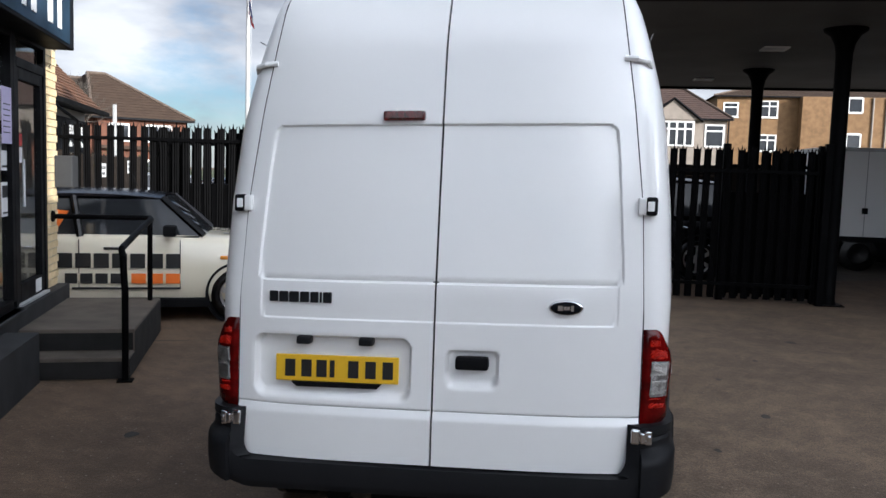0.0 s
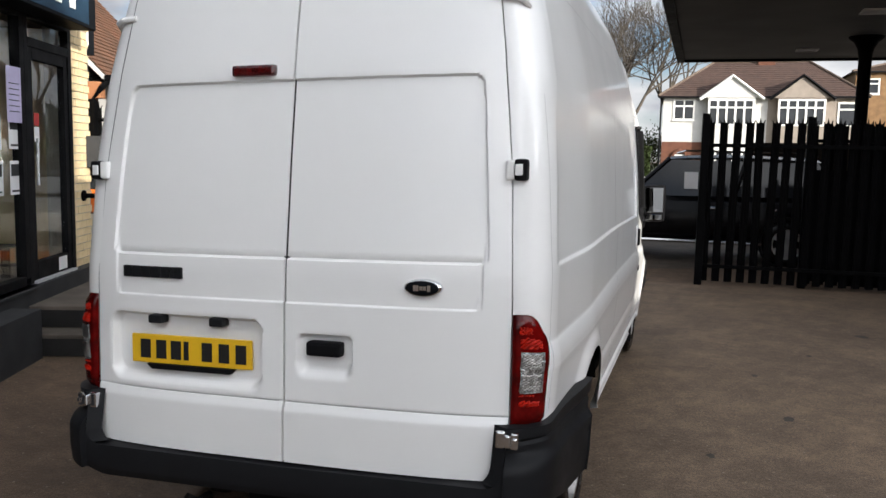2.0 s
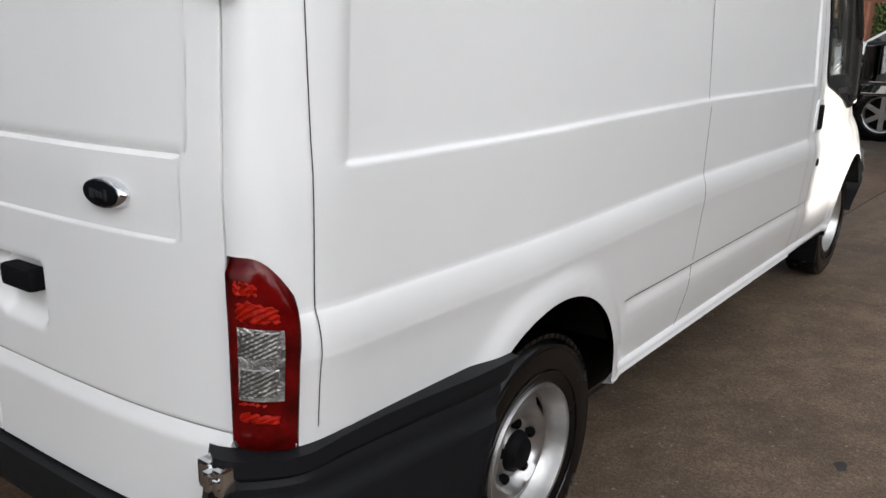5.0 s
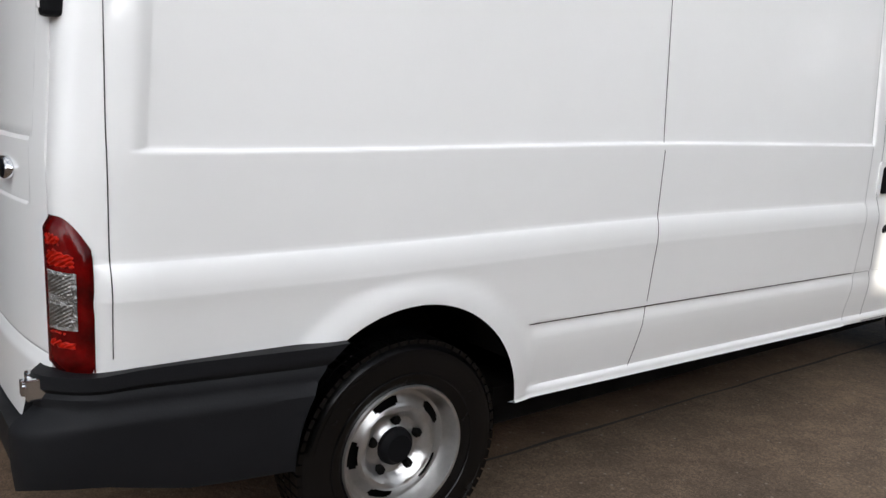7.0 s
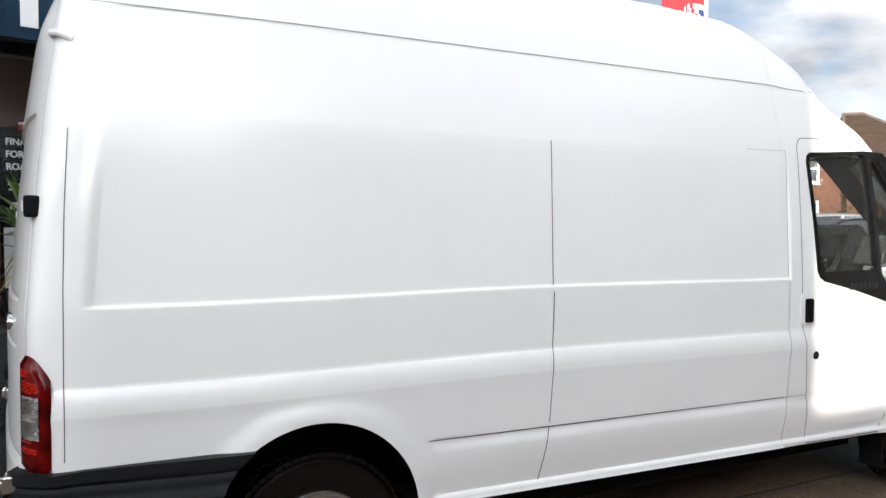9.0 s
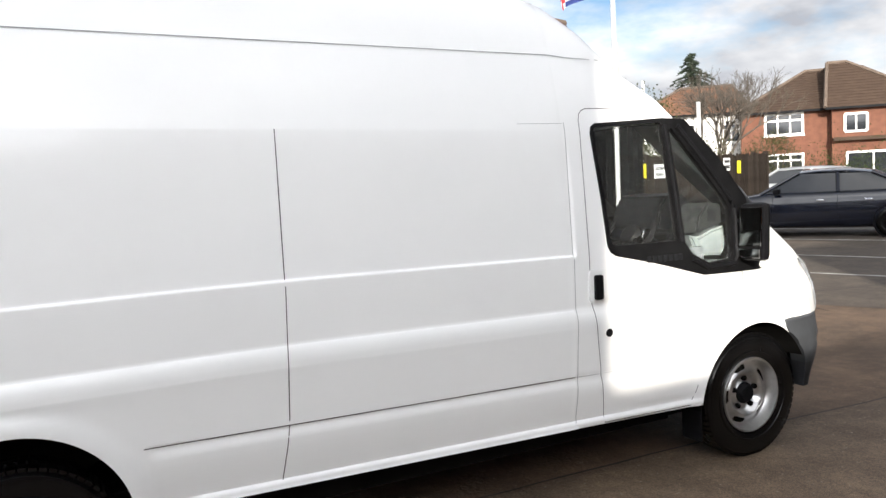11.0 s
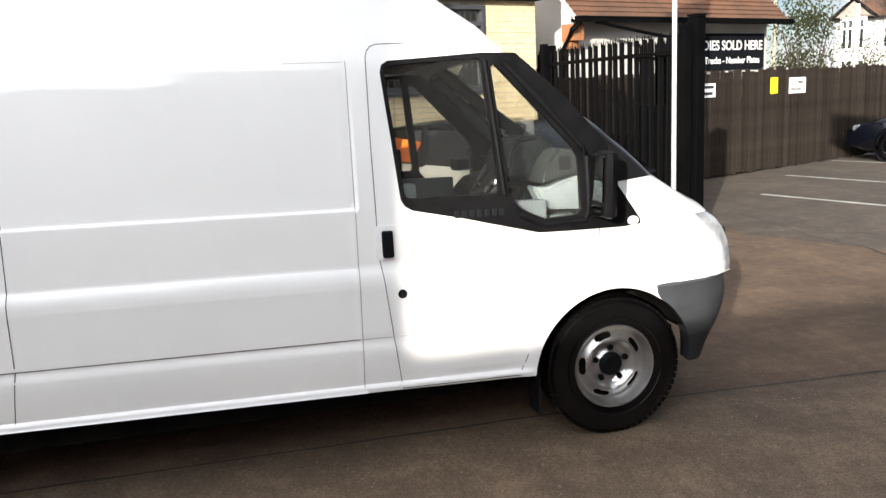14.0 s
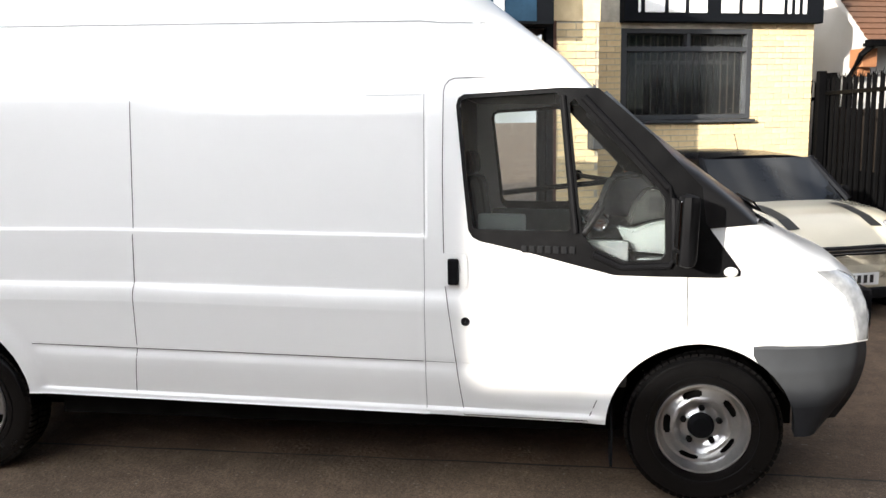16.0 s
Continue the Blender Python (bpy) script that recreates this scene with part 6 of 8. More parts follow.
part("face", boxes((.301, .306, -8.9, -.62, 2.80, 3.60)), M["signblue"], fs, "blue sign face")
y = -7.8
for i in range(26):
    w = (.20, .16, .22, .10, .24)[i % 5]
    if i % 8 != 7 and y < -1.0:
        part("letter_bar", boxes((.306, .318, y, y + w * .55, 2.88, 3.30), bevel=.004), M["letter"], fs)
    y += w + .085
fs2 = in_office(thing("fascia_sign", "black fascia sign with white letters as bars over the window", "sign"))
part("panel", boxes((-1.35, -1.20, 1.02, 3.80, 2.99, 3.62), bevel=.008), M["sign"], fs2)
y = 1.20
for i, w in enumerate((.03, .26, .22, .24, 0, .24, .22, .30, .05, .05, .05)):
    if w:
        part("letter_bar", boxes((-1.20, -1.188, y, y + w, 3.10, 3.42), bevel=.012), M["letter"], fs2)
    y += w + .06 if w else .14

# window in the set-back wall
w2 = in_office(thing("window_2", "dark aluminium framed office window", "window", kind="structure"))
for r in ((-1.46, -1.34, 1.05, 1.12, 1.78, 2.92), (-1.46, -1.34, 2.80, 2.87, 1.78, 2.92), (-1.46, -1.34, 1.12, 2.80, 2.86, 2.92), (-1.46, -1.34, 1.12, 2.80, 1.78, 1.84), (-1.45, -1.35, 1.12, 2.80, 2.64, 2.70), (-1.45, -1.35, 1.95, 2.00, 2.70, 2.86)):
    part("window_frame", boxes(r, bevel=.006), M["greyplastic"], w2, "grey metal frame")
for y0, y1, z0, z1 in ((1.12, 2.80, 1.84, 2.64), (1.12, 1.95, 2.70, 2.86), (2.00, 2.80, 2.70, 2.86)):
    g = part("pane", boxes((-1.41, -1.404, y0, y1, z0, z1)), M["glass"], w2)
    g.visible_shadow = False
part("window_sill", boxes((-1.46, -1.28, 1.00, 2.92, 1.735, 1.775), bevel=.006), M["greyplastic"], w2)
for k in range(17):
    part("blind_slat", boxes((-1.50, -1.495, 1.13 + k * .1, 1.21 + k * .1, 1.85, 2.85)), M["dash"], w2)
part("bars", boxes((-1.414, -1.4115, 1.28, 2.62, 2.48, 2.53)), M["ink"], w2, "dark lettering as a bar")
# thin panel added close behind the pane in place of a dim room
wall_piece("wall_room_back", [(-1.66, -1.62, .3, 3.8, 1.5, 3.0)], M["inner"], "dark panel standing in for the room behind the office window")

# letterbox, steps, handrail
lb = in_office(thing("letterbox", "grey metal letterbox fixed to the brick pier", "letterbox"))
part("case", boxes((.0, .17, .06, .32, 1.48, 1.80), bevel=.012), M["plinth"], lb)
part("flap", boxes((.05, .15, .318, .326, 1.70, 1.76), bevel=.003), M["dull"], lb)
st = in_office(thing("steps", "worn concrete steps with dark risers to the office door", "steps"))
part("landing", boxes((.10, 1.0, -1.60, .12, .0, .36), bevel=.012), M["step"], st)
part("tread", boxes((.10, 1.0, -1.88, -1.60, 0, .18), bevel=.012), M["step"], st)
# thin near-black sheets over the upright faces of the steps
part("riser", boxes((.11, .99, -1.606, -1.601, .185, .33)), M["nosing"], st, "thin dark riser face")
part("riser", boxes((.11, .99, -1.886, -1.881, .01, .15)), M["nosing"], st, "thin dark riser face")
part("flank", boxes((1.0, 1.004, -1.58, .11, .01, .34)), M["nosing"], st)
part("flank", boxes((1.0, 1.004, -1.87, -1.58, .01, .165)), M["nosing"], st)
hr = in_office(thing("handrail", "black tubular handrail beside the steps", "handrail"))
part("front_post", tube(bmesh.new(), [(.98, -1.93, 0), (.98, -1.93, .72), (.96, -1.90, 1.0), (.94, -1.84, 1.06)], .027, 10), M["black"], hr)
part("side_rail", tube(bmesh.new(), [(.94, -1.84, 1.06), (.94, -1.0, 1.13), (.94, -.12, 1.19), (.92, -.05, 1.20)], .027, 10), M["black"], hr)
part("cross_rail", tube(bmesh.new(), [(.0, -.05, 1.20), (.92, -.05, 1.20)], .025, 10), M["black"], hr)
part("back_post", tube(bmesh.new(), [(.92, -.05, .36), (.92, -.05, 1.20)], .025, 10), M["black"], hr)
bm = bmesh.new()
lathe(bm, [(.001, 0), (.055, 0), (.055, .02), (.03, .03)], 14, axis="X", at=(0, -.05, 1.20))
part("wall_flange", bm, M["black"], hr)
part("foot_plate", boxes((.92, 1.04, -1.99, -1.87, 0, .012)), M["black"], hr)

# planter ledge, plant and banner at the far end of the shop window
bn = in_office(thing("banner", "black finance banner with white words in the shop window", "banner"))
part("sheet", boxes((-.30, -.29, -4.52, -3.75, .80, 2.24)), M["sign"], bn)
for k, words in enumerate(("FINANCE", "FOR THE", "ROAD AHEAD")):
    lettering("words", words, .070, facing(-.287, -4.475, 2.105 - k * .094), M["letter"], bn, .002)
for k in range(2):
    part("text_bar", boxes((-.288, -.286, -4.46, -4.0, 1.80 - k * .04, 1.812 - k * .04)), M["paper"], bn)
part("text_bar", boxes((-.288, -.286, -4.45, -3.95, 1.62, 1.67)), M["paper"], bn)
part("blue_bar", boxes((-.288, -.286, -4.45, -3.95, 1.54, 1.57)), M["signblue"], bn)
part("lower_panel", boxes((-.289, -.287, -4.50, -3.77, .82, 1.48)), M["paper"], bn, "white lower panel")
bp = wall_piece("wall_inner_panel", [(-.9, -.8, -6.2, -3.4, .5, 2.84)], M["brownpanel"], "brown panelled wall inside the shop")
py = in_office(thing("potted_yucca", "green yucca with dry lower leaves in a black pot", "plant"))
py.matrix_basis = OW @ Matrix.Translation((.17, -4.54, .77))
bm = bmesh.new()
lathe(bm, [(.001, 0), (.12, 0), (.15, .24), (.16, .25), (.16, .28), (.145, .28), (.14, .25), (.001, .25)], 24, axis="Z")
sharp(part("pot", bm, M["trim"], py, "black plastic pot"))
part("stem", tube(bmesh.new(), [(0, 0, .25), (.01, 0, .5), (0, .02, .85)], .03, 8), M["bark"], py)


def blade(bm, base, az, el, length, width, droop):
    """One arched, tapering leaf."""
    rows = []
    p = Vector(base)
    e = el
    for i in range(6):
        w = width * (1 - (i / 5) ** 2) + .002
        s = Vector((-math.sin(az), math.cos(az), 0)) * w / 2
        rows.append([p - s, p + Vector((0, 0, -.15 * w)), p + s])
        p = p + Vector((math.cos(az) * math.cos(e), math.sin(az) * math.cos(e), math.sin(e))) * length / 5
        e -= droop
    grid(bm, rows)


for i in range(46):
    bm = bmesh.new()
    blade(bm, (0, .01, .55 + .32 * i / 46), i * 2.4, radians(random.uniform(5, 75)), random.uniform(.28, .46), .045, .12)
    part("leaf", bm, M["yucca"], py)
for i in range(26):
    bm = bmesh.new()
    blade(bm, (0, .0, .40 + .2 * i / 26), i * 2.4 + .7, radians(random.uniform(-70, -20)), random.uniform(.22, .36), .022, .1)
    part("dry_leaf", bm, M["straw"], py)

# ---- wooden fence with signs ----
WF = pose(-9.27, 12.83, 0, 0, 0, 21)
wf = thing("wooden_fence", "dark brown close-boarded wooden fence", "fence")
wf.matrix_basis = WF
for y in (-5.6, -2.6, .4, 3.4, 6.4, 7.3):
    part("post", boxes((-.14, -.04, y - .05, y + .05, 0, 1.95)), M["wood"], wf)
for z in (.35, 1.0, 1.7):
    part("rail", boxes((-.06, -.022, -5.6, 7.3, z - .04, z + .04)), M["wood"], wf)
plank = bpy.data.meshes.new("board")
bm = boxes((-.020, .0, -.062, .062, 0, 1.86))
bm.to_mesh(plank)
bm.free()
plank.materials.append(M["wood"])
y = -5.55
while y < 7.3:
    o = new("board", plank)
    o.parent = wf
    o.matrix_basis = pose(random.uniform(-.004, .006), y, random.uniform(.01, .05), random.uniform(-.5, .5), 0, random.uniform(-3, 3)) @ Matrix.Diagonal((1, random.uniform(.84, .96), random.uniform(.985, 1.015), 1))
    y += .124


def sign_on(fr, name, label, w, u0, u1, z0, z1, material, bars=(), words=()):
    s = thing(name, label, "sign")
    s.matrix_basis = fr
    part("board", boxes((w, w + .012, u0, u1, z0, z1)), material, s)
    for a, b, c, d in bars:
        part("text_bar", boxes((w + .0125, w + .0145, a, b, c, d)), M["ink"], s)
    for text, size, u, z in words:
        lettering("words", text, size, facing(w + .0135, u, z), M["ink"], s, .001)


sign_on(WF, "fence_sign", "small yellow sign on the wooden fence", .01, -.04, .18, 1.44, 1.74, M["brightyellow"])
sign_on(WF, "fence_sign", "small white customer parking sign on the fence", .01, .56, 1.10, 1.42, 1.72, M["paper"], words=(("CUSTOMER", .085, .58, 1.60), ("PARKING", .085, .61, 1.47)))
sign_on(WF, "fence_sign", "small white sign with dark bars beside the gate post", .01, -2.06, -1.68, 1.45, 1.69, M["paper"], bars=((-2.01, -1.73, 1.60, 1.65), (-1.98, -1.76, 1.49, 1.54)))
sign_on(WF, "fence_sign", "small white sign with dark words on the fence", .01, 4.20, 4.58, 1.48, 1.80, M["paper"], bars=((4.24, 4.54, 1.68, 1.75), (4.24, 4.54, 1.54, 1.62)))
sign_on(WF, "fence_sign", "small yellow sign near the fence end", .01, 5.06, 5.26, 1.40, 1.72, M["brightyellow"])
ps = thing("white_post", "slim white post behind the wooden fence", "post", (-10.5, 15.7, 0))
part("shaft", boxes((-.035, .035, -.035, .035, 0, 3.15), bevel=.01), M["polewhite"], ps)
ps = thing("yellow_pole", "tall thin cream painted pole", "pole", (-14.5, 16.6, 0))
part("shaft", tube(bmesh.new(), [(0, 0, 0), (0, 0, 5.2)], .045, 8), M["polecream"], ps)


# ---- houses ----
def courses(bm, quad, n, lap=.03):
    """Tile courses on a slope: quad is eave left, eave right, ridge right, ridge left."""
    a, b, c, d = [Vector(p) for p in quad]
    nor = (b - a).cross(d - a).normalized()
    rows = []
    for i in range(n):
        for t, k in ((i / n, 0), (i / n, lap), ((i + 1) / n, .004)):
            if k or not i:
                rows.append([bm.verts.new(a.lerp(d, t) + nor * k), bm.verts.new(b.lerp(c, t) + nor * k)])
    for p, q in zip(rows, rows[1:]):
        bm.faces.new((p[0], p[1], q[1], q[0]))


def house(name, label, at, rz, u0, u1, depth, base, eave, ridge, ru0, ru1, wall_low, wall_up, split, roof, windows, over=.35, n=16):
    """A hip-roofed house. Local x: out of the front, y: along it. Windows: (y0, y1, z0, z1, panes)."""
    h = thing(name, label, "house", (at[0], at[1], 0), rz)
    if split > base:
        part("lower_wall", boxes((-depth, 0, u0, u1, base, split)), wall_low, h)
    part("upper_wall", boxes((-depth - .01, .01, u0 - .01, u1 + .01, split, eave)), wall_up, h)
    bm = bmesh.new()
    e = [(over, u0 - over, eave), (over, u1 + over, eave), (-depth - over, u1 + over, eave), (-depth - over, u0 - over, eave)]
    r0, r1 = (-depth / 2, ru0, ridge), (-depth / 2, ru1, ridge)
    courses(bm, (e[0], e[1], r1, r0), n)
    courses(bm, (e[1], e[2], r1, r1), n)
    courses(bm, (e[2], e[3], r0, r1), n)
    courses(bm, (e[3], e[0], r0, r0), n)
    bm.faces.new([bm.verts.new(p) for p in e[::-1]])
    part("roof", bm, roof, h)
    bm = bmesh.new()
    for p, q in ((e[0], r0), (e[1], r1), (r0, r1)):
        tube(bm, [Vector(p) + Vector((0, 0, .05)), Vector(q) + Vector((0, 0, .05))], .09, 8)
    part("ridge_tiles", bm, M["ridge"], h)
    part("gutter", boxes((over, over + .09, u0 - over, u1 + over, eave - .10, eave + .02)), M["trim"], h)
    for y0, y1, z0, z1, k in windows:
        wv = part("window", boxes((.012, .03, y0, y1, z0, z1)), M["carglass"], h, "dark window glass with white frame")
        fr = bmesh.new()
        for r in ((y0 - .06, y0 + .06, z0 - .06, z1 + .06), (y1 - .06, y1 + .06, z0 - .06, z1 + .06)):
            box(fr, .01, .06, *r)
        for zz in (z0, z1, z0 + (z1 - z0) * .68):
            box(fr, .012, .058, y0 + .06, y1 - .06, zz - .05, zz + .05)
        for i in range(1, k):
            yy = y0 + (y1 - y0) * i / k
            box(fr, .014, .056, yy - .04, yy + .04, z0 + .05, z1 - .05)
        part("frame", fr, M["white"], wv)
        part("sill", boxes((.01, .12, y0 - .1, y1 + .1, z0 - .12, z0 - .06)), M["white"], wv)
    return h


def bay(h, y0, y1, z0, z1, apex, wall, gable, roof, k=5):
    """A two-storey bay with a gable over it."""
    part("bay_wall", boxes((0, .62, y0, y1, z0, z1)), wall, h)
    bm = bmesh.new()
    prism(bm, [(y0 - .35, z1), (y1 + .35, z1), ((y0 + y1) / 2, apex)], .05, .70, Matrix(((0, 0, 1, 0), (1, 0, 0, 0), (0, 1, 0, 0), (0, 0, 0, 1))))
    part("gable", bm, gable, h)
    bm = bmesh.new()
    m = (y0 + y1) / 2
    for s in (-1, 1):
        e = m + s * ((y1 - y0) / 2 + .5)
        courses(bm, ((.8, e, z1 - .1), (-2.5, e, z1 - .1), (-2.5, m, apex + .1), (.8, m, apex + .1)), 8)
        tube(bm, [(.78, e, z1 - .08), (.78, m, apex + .1)], .07, 4)
    part("gable_roof", bm, roof, h)
    part("barge_board", tube(bmesh.new(), [(.80, y0 - .5, z1 - .1), (.80, m, apex + .06), (.80, y1 + .5, z1 - .1)], .10, 4), M["white"] if gable is M["render"] else M["trim"], h)
    for za, zb in ((z1 - 1.75, z1 - .15), (z0 + .8, z0 + 2.4)):
        wv = part("window", boxes((.62, .64, y0 + .1, y1 - .1, za, zb)), M["carglass"], h)
        fr = bmesh.new()
        for i in range(k + 1):
            yy = y0 + .1 + (y1 - y0 - .2) * i / k
            box(fr, .62, .70, yy - .06, yy + .06, za - .05, zb + .05)
        for zz in (za, zb, za + (zb - za) * .7):
            box(fr, .622, .698, y0 + .05, y1 - .05, zz - .05, zz + .05)
        part("frame", fr, M["white"], wv)


M["carglass"] = surface("dark_window", (0.02, 0.022, 0.025), 0.05, 0.1, 3, 30, 0.0, spec=0.45)
# local y of a house that faces -y runs towards +x
h1 = house("semi_detached_house", "pair of semi-detached houses, white and beige, with bay windows", (.5, 56), -90, -1.75, 10.5, 8, 0, 5.95, 8.6, 1.4, 7.6, M["redbrick"], M["render"], 2.95, M["tile"], ((-1.05, .25, 4.45, 5.75, 2),))
part("beige_half", boxes((-.02, .03, 4.85, 10.5, 0, 5.94)), M["beige"], h1, "beige rendered half of the pair")
wv = part("window", boxes((.035, .05, 9.1, 10.3, 4.1, 5.55)), M["carglass"], h1)
part("frame", boxes((.035, .08, 9.05, 9.15, 4.05, 5.6), (.035, .08, 10.25, 10.35, 4.05, 5.6), (.036, .078, 9.1, 10.3, 4.05, 4.15), (.036, .078, 9.1, 10.3, 5.1, 5.2), (.036, .078, 9.1, 10.3, 5.5, 5.6)), M["white"], wv)
bay(h1, 1.1, 4.05, 0, 5.85, 7.2, M["render"], M["render"], M["tile"])
bay(h1, 5.4, 8.3, 0, 5.85, 7.2, M["beige"], M["beige"], M["tile"])
part("chimney", boxes((-4.4, -3.6, 4.3, 5.4, 7.9, 9.7)), M["redbrick"], h1)
part("front_door", boxes((.03, .08, -1.0, -.1, 0, 2.1)), M["white"], h1, "white front door under a brick arch")
part("porch_arch", tube(bmesh.new(), [(.1, -1.15, 0), (.1, -1.15, 1.6), (.1, -.9, 2.2), (.1, -.55, 2.4), (.1, -.2, 2.2), (.1, .05, 1.6), (.1, .05, 0)], .12, 6), M["redbrick"], h1)
for y in (-1.9, 10.6):
    part("downpipe", tube(bmesh.new(), [(.08, y, 0), (.08, y, 5.9)], .06, 6), M["trim"], h1)
house("hipped_house", "hip-roofed house with red brick base and pale render", (-6, 62), -90, -9, 1.45, 9, 0, 5.65, 9.8, -5.4, -4.0, M["redbrick"], M["beige"], 3.75, M["tile"], ((-1.95, .38, 3.85, 5.4, 3), (-7.4, -5.0, 3.85, 5.4, 3), (-1.95, .38, .8, 2.6, 3)))
tb = house("apartment_building", "tan brick apartment building with white windows", (14, 75), -90, -.6, 24, 12, 0, 9.4, 11.2, 5, 19, M["tanbrick"], M["tanbrick"], .0, M["tilebrown"],
           ((9.1, 11.3, 8.3, 9.3, 2), (9.0, 11.3, 4.9, 6.2, 2), (3.2, 4.6, 7.6, 9.0, 2), (3.2, 4.6, 4.6, 6.0, 2), (16, 18, 8.0, 9.3, 2), (16, 18, 4.8, 6.2, 2), (-.0, 1.2, 7.6, 8.8, 1)))
part("projecting_block", boxes((0, 1.2, 6.4, 24, 0, 9.35)), M["tanbrick"], tb)
for y in (12.2, 13.3):
    part("downpipe", tube(bmesh.new(), [(1.26, y, 0), (1.26, y, 9.3)], .10, 6), M["beige"], tb)
for y0, z0, z1 in ((9.1, 8.0, 9.3), (9.1, 4.9, 6.2), (15.5, 8.0, 9.3), (15.5, 4.9, 6.2)):
    wv = part("window", boxes((1.2, 1.22, y0, y0 + 2.2, z0, z1)), M["carglass"], tb)
    part("frame", boxes((1.2, 1.27, y0 - .1, y0 + .02, z0, z1), (1.2, 1.27, y0 + 1.05, y0 + 1.15, z0, z1), (1.2, 1.27, y0 + 2.18, y0 + 2.3, z0, z1), (1.202, 1.268, y0, y0 + 2.2, z1 - .1, z1 + .06), (1.202, 1.268, y0, y0 + 2.2, z0 - .06, z0 + .1)), M["white"], wv)
hs = house("brick_house", "red brick house with a brown hipped roof", (-29, 40.6), -49, -2.3, 7.6, 8, -.6, 4.4, 6.9, 1.3, 4.4, M["redbrick"], M["redbrick"], 0, M["tilebrown"],
           ((-.98, 1.0, 3.1, 4.25, 3), (-.98, 1.0, .9, 1.95, 3), (3.1, 4.2, 3.05, 4.0, 2), (5.2, 6.6, 3.05, 4.0, 2), (3.4, 5.6, .6, 1.9, 3)))
part("porch_roof", boxes((0, 1.3, 2.5, 7.4, 2.55, 2.75)), M["tilebrown"], hs)
part("front_wing", boxes((0, .8, 2.45, 7.6, -.6, 4.38)), M["redbrick"], hs)
bm = bmesh.new()
courses(bm, ((1.15, 2.1, 4.38), (1.15, 7.95, 4.38), (-2.2, 3.4, 7.1), (-2.2, 2.4, 7.1)), 16)
courses(bm, ((-4, 2.1, 4.38), (1.15, 2.1, 4.38), (-2.2, 2.4, 7.1), (-4, 2.4, 7.1)), 16)
courses(bm, ((1.15, 7.95, 4.38), (-6, 7.95, 4.38), (-6, 3.4, 7.1), (-2.2, 3.4, 7.1)), 16)
part("wing_roof", bm, M["tilebrown"], hs)
for p, q in (((1.15, 2.1, 4.42), (-2.2, 2.4, 7.14)), ((1.15, 7.95, 4.42), (-2.2, 3.4, 7.14)), ((-2.2, 2.4, 7.14), (-2.2, 3.4, 7.14))):
    part("ridge_tile_run", tube(bmesh.new(), [p, q], .10, 6), M["ridge"], hs, "pale ridge tiles")
part("wing_gutter", boxes((1.15, 1.24, 2.1, 7.95, 4.28, 4.40)), M["trim"], hs)
for y0, y1, z0, z1 in ((3.1, 4.2, 3.05, 4.0), (5.2, 6.6, 3.05, 4.0), (3.2, 5.8, .6, 1.9)):
    wv = part("window", boxes((.8, .82, y0, y1, z0, z1)), M["carglass"], hs)
    part("frame", boxes((.8, .86, y0 - .06, y0 + .06, z0, z1), (.8, .86, y1 - .06, y1 + .06, z0, z1), (.8, .86, (y0 + y1) / 2 - .04, (y0 + y1) / 2 + .04, z0, z1), (.802, .858, y0, y1, z0 - .06, z0 + .05), (.802, .858, y0, y1, z1 - .05, z1 + .06)), M["white"], wv)
h2 = house("white_house", "white rendered house with a weathered red tile roof", (-36.5, 37), -45, -.6, 6.0, 7, -.6, 4.7, 6.6, 2.1, 5.3, M["render"], M["render"], 0, M["tileaged"], ((4.6, 5.6, 2.9, 4.0, 2), (1.8, 3.0, 3.0, 4.1, 2)))
bay(h2, -.35, 1.0, 0, 4.75, 5.65, M["render"], M["beige"], M["tileaged"], 4)
part("flue", tube(bmesh.new(), [(-3, -.3, 5.5), (-3, -.3, 7.3)], .12, 8), M["galv"], h2)
house("white_house", "far white house with a red hipped roof", (-41, 33), -45, -4.2, .2, 7, -.6, 5.0, 7.0, -2.6, -1.2, M["render"], M["render"], 0, M["tileaged"], ((-3.4, -1.6, 3.2, 4.4, 2),))
bg_ = thing("bungalow", "white rendered workshop with a weathered tiled roof", "house", (-9.55, 12.9, 0), 20.8)
part("wall", boxes((-3.5, 0, -5.05, .0, 0, 2.84)), M["render"], bg_)
upright = Matrix(((1, 0, 0, 0), (0, 0, -1, 0), (0, 1, 0, 0), (0, 0, 0, 1)))
for y0 in (4.85, .002):
    bm = bmesh.new()
    prism(bm, [(0, 2.84), (-1.75, 4.76), (-3.5, 2.84)], y0, y0 + .2, upright)
    part("gable", bm, M["render"], bg_, "white rendered gable")
for xe in (.35, -3.85):
    bm = bmesh.new()
    courses(bm, ((xe, -5.27, 2.78), (xe, .15, 2.78), (-1.75, .15, 4.96), (-1.75, -5.27, 4.96)) if xe > 0 else ((xe, .15, 2.78), (xe, -5.27, 2.78), (-1.75, -5.27, 4.96), (-1.75, .15, 4.96)), 26, .022)
    part("roof_slope", bm, M["tileaged"], bg_, "weathered red brown tiles")
    for y0 in (5.05, -.15):
        bm = bmesh.new()
        prism(bm, [(xe, 2.68), (xe, 2.77), (-1.75, 4.93), (-1.75, 4.76)][::(1 if xe > 0 else -1)], y0, y0 + .2 if y0 > 0 else .0, upright)
        part("verge", bm, M["render"], bg_, "white painted verge under the roof edge")
part("ridge_tile_run", tube(bmesh.new(), [(-1.75, -5.27, 4.97), (-1.75, .15, 4.97)], .09, 8), M["ridge"], bg_)
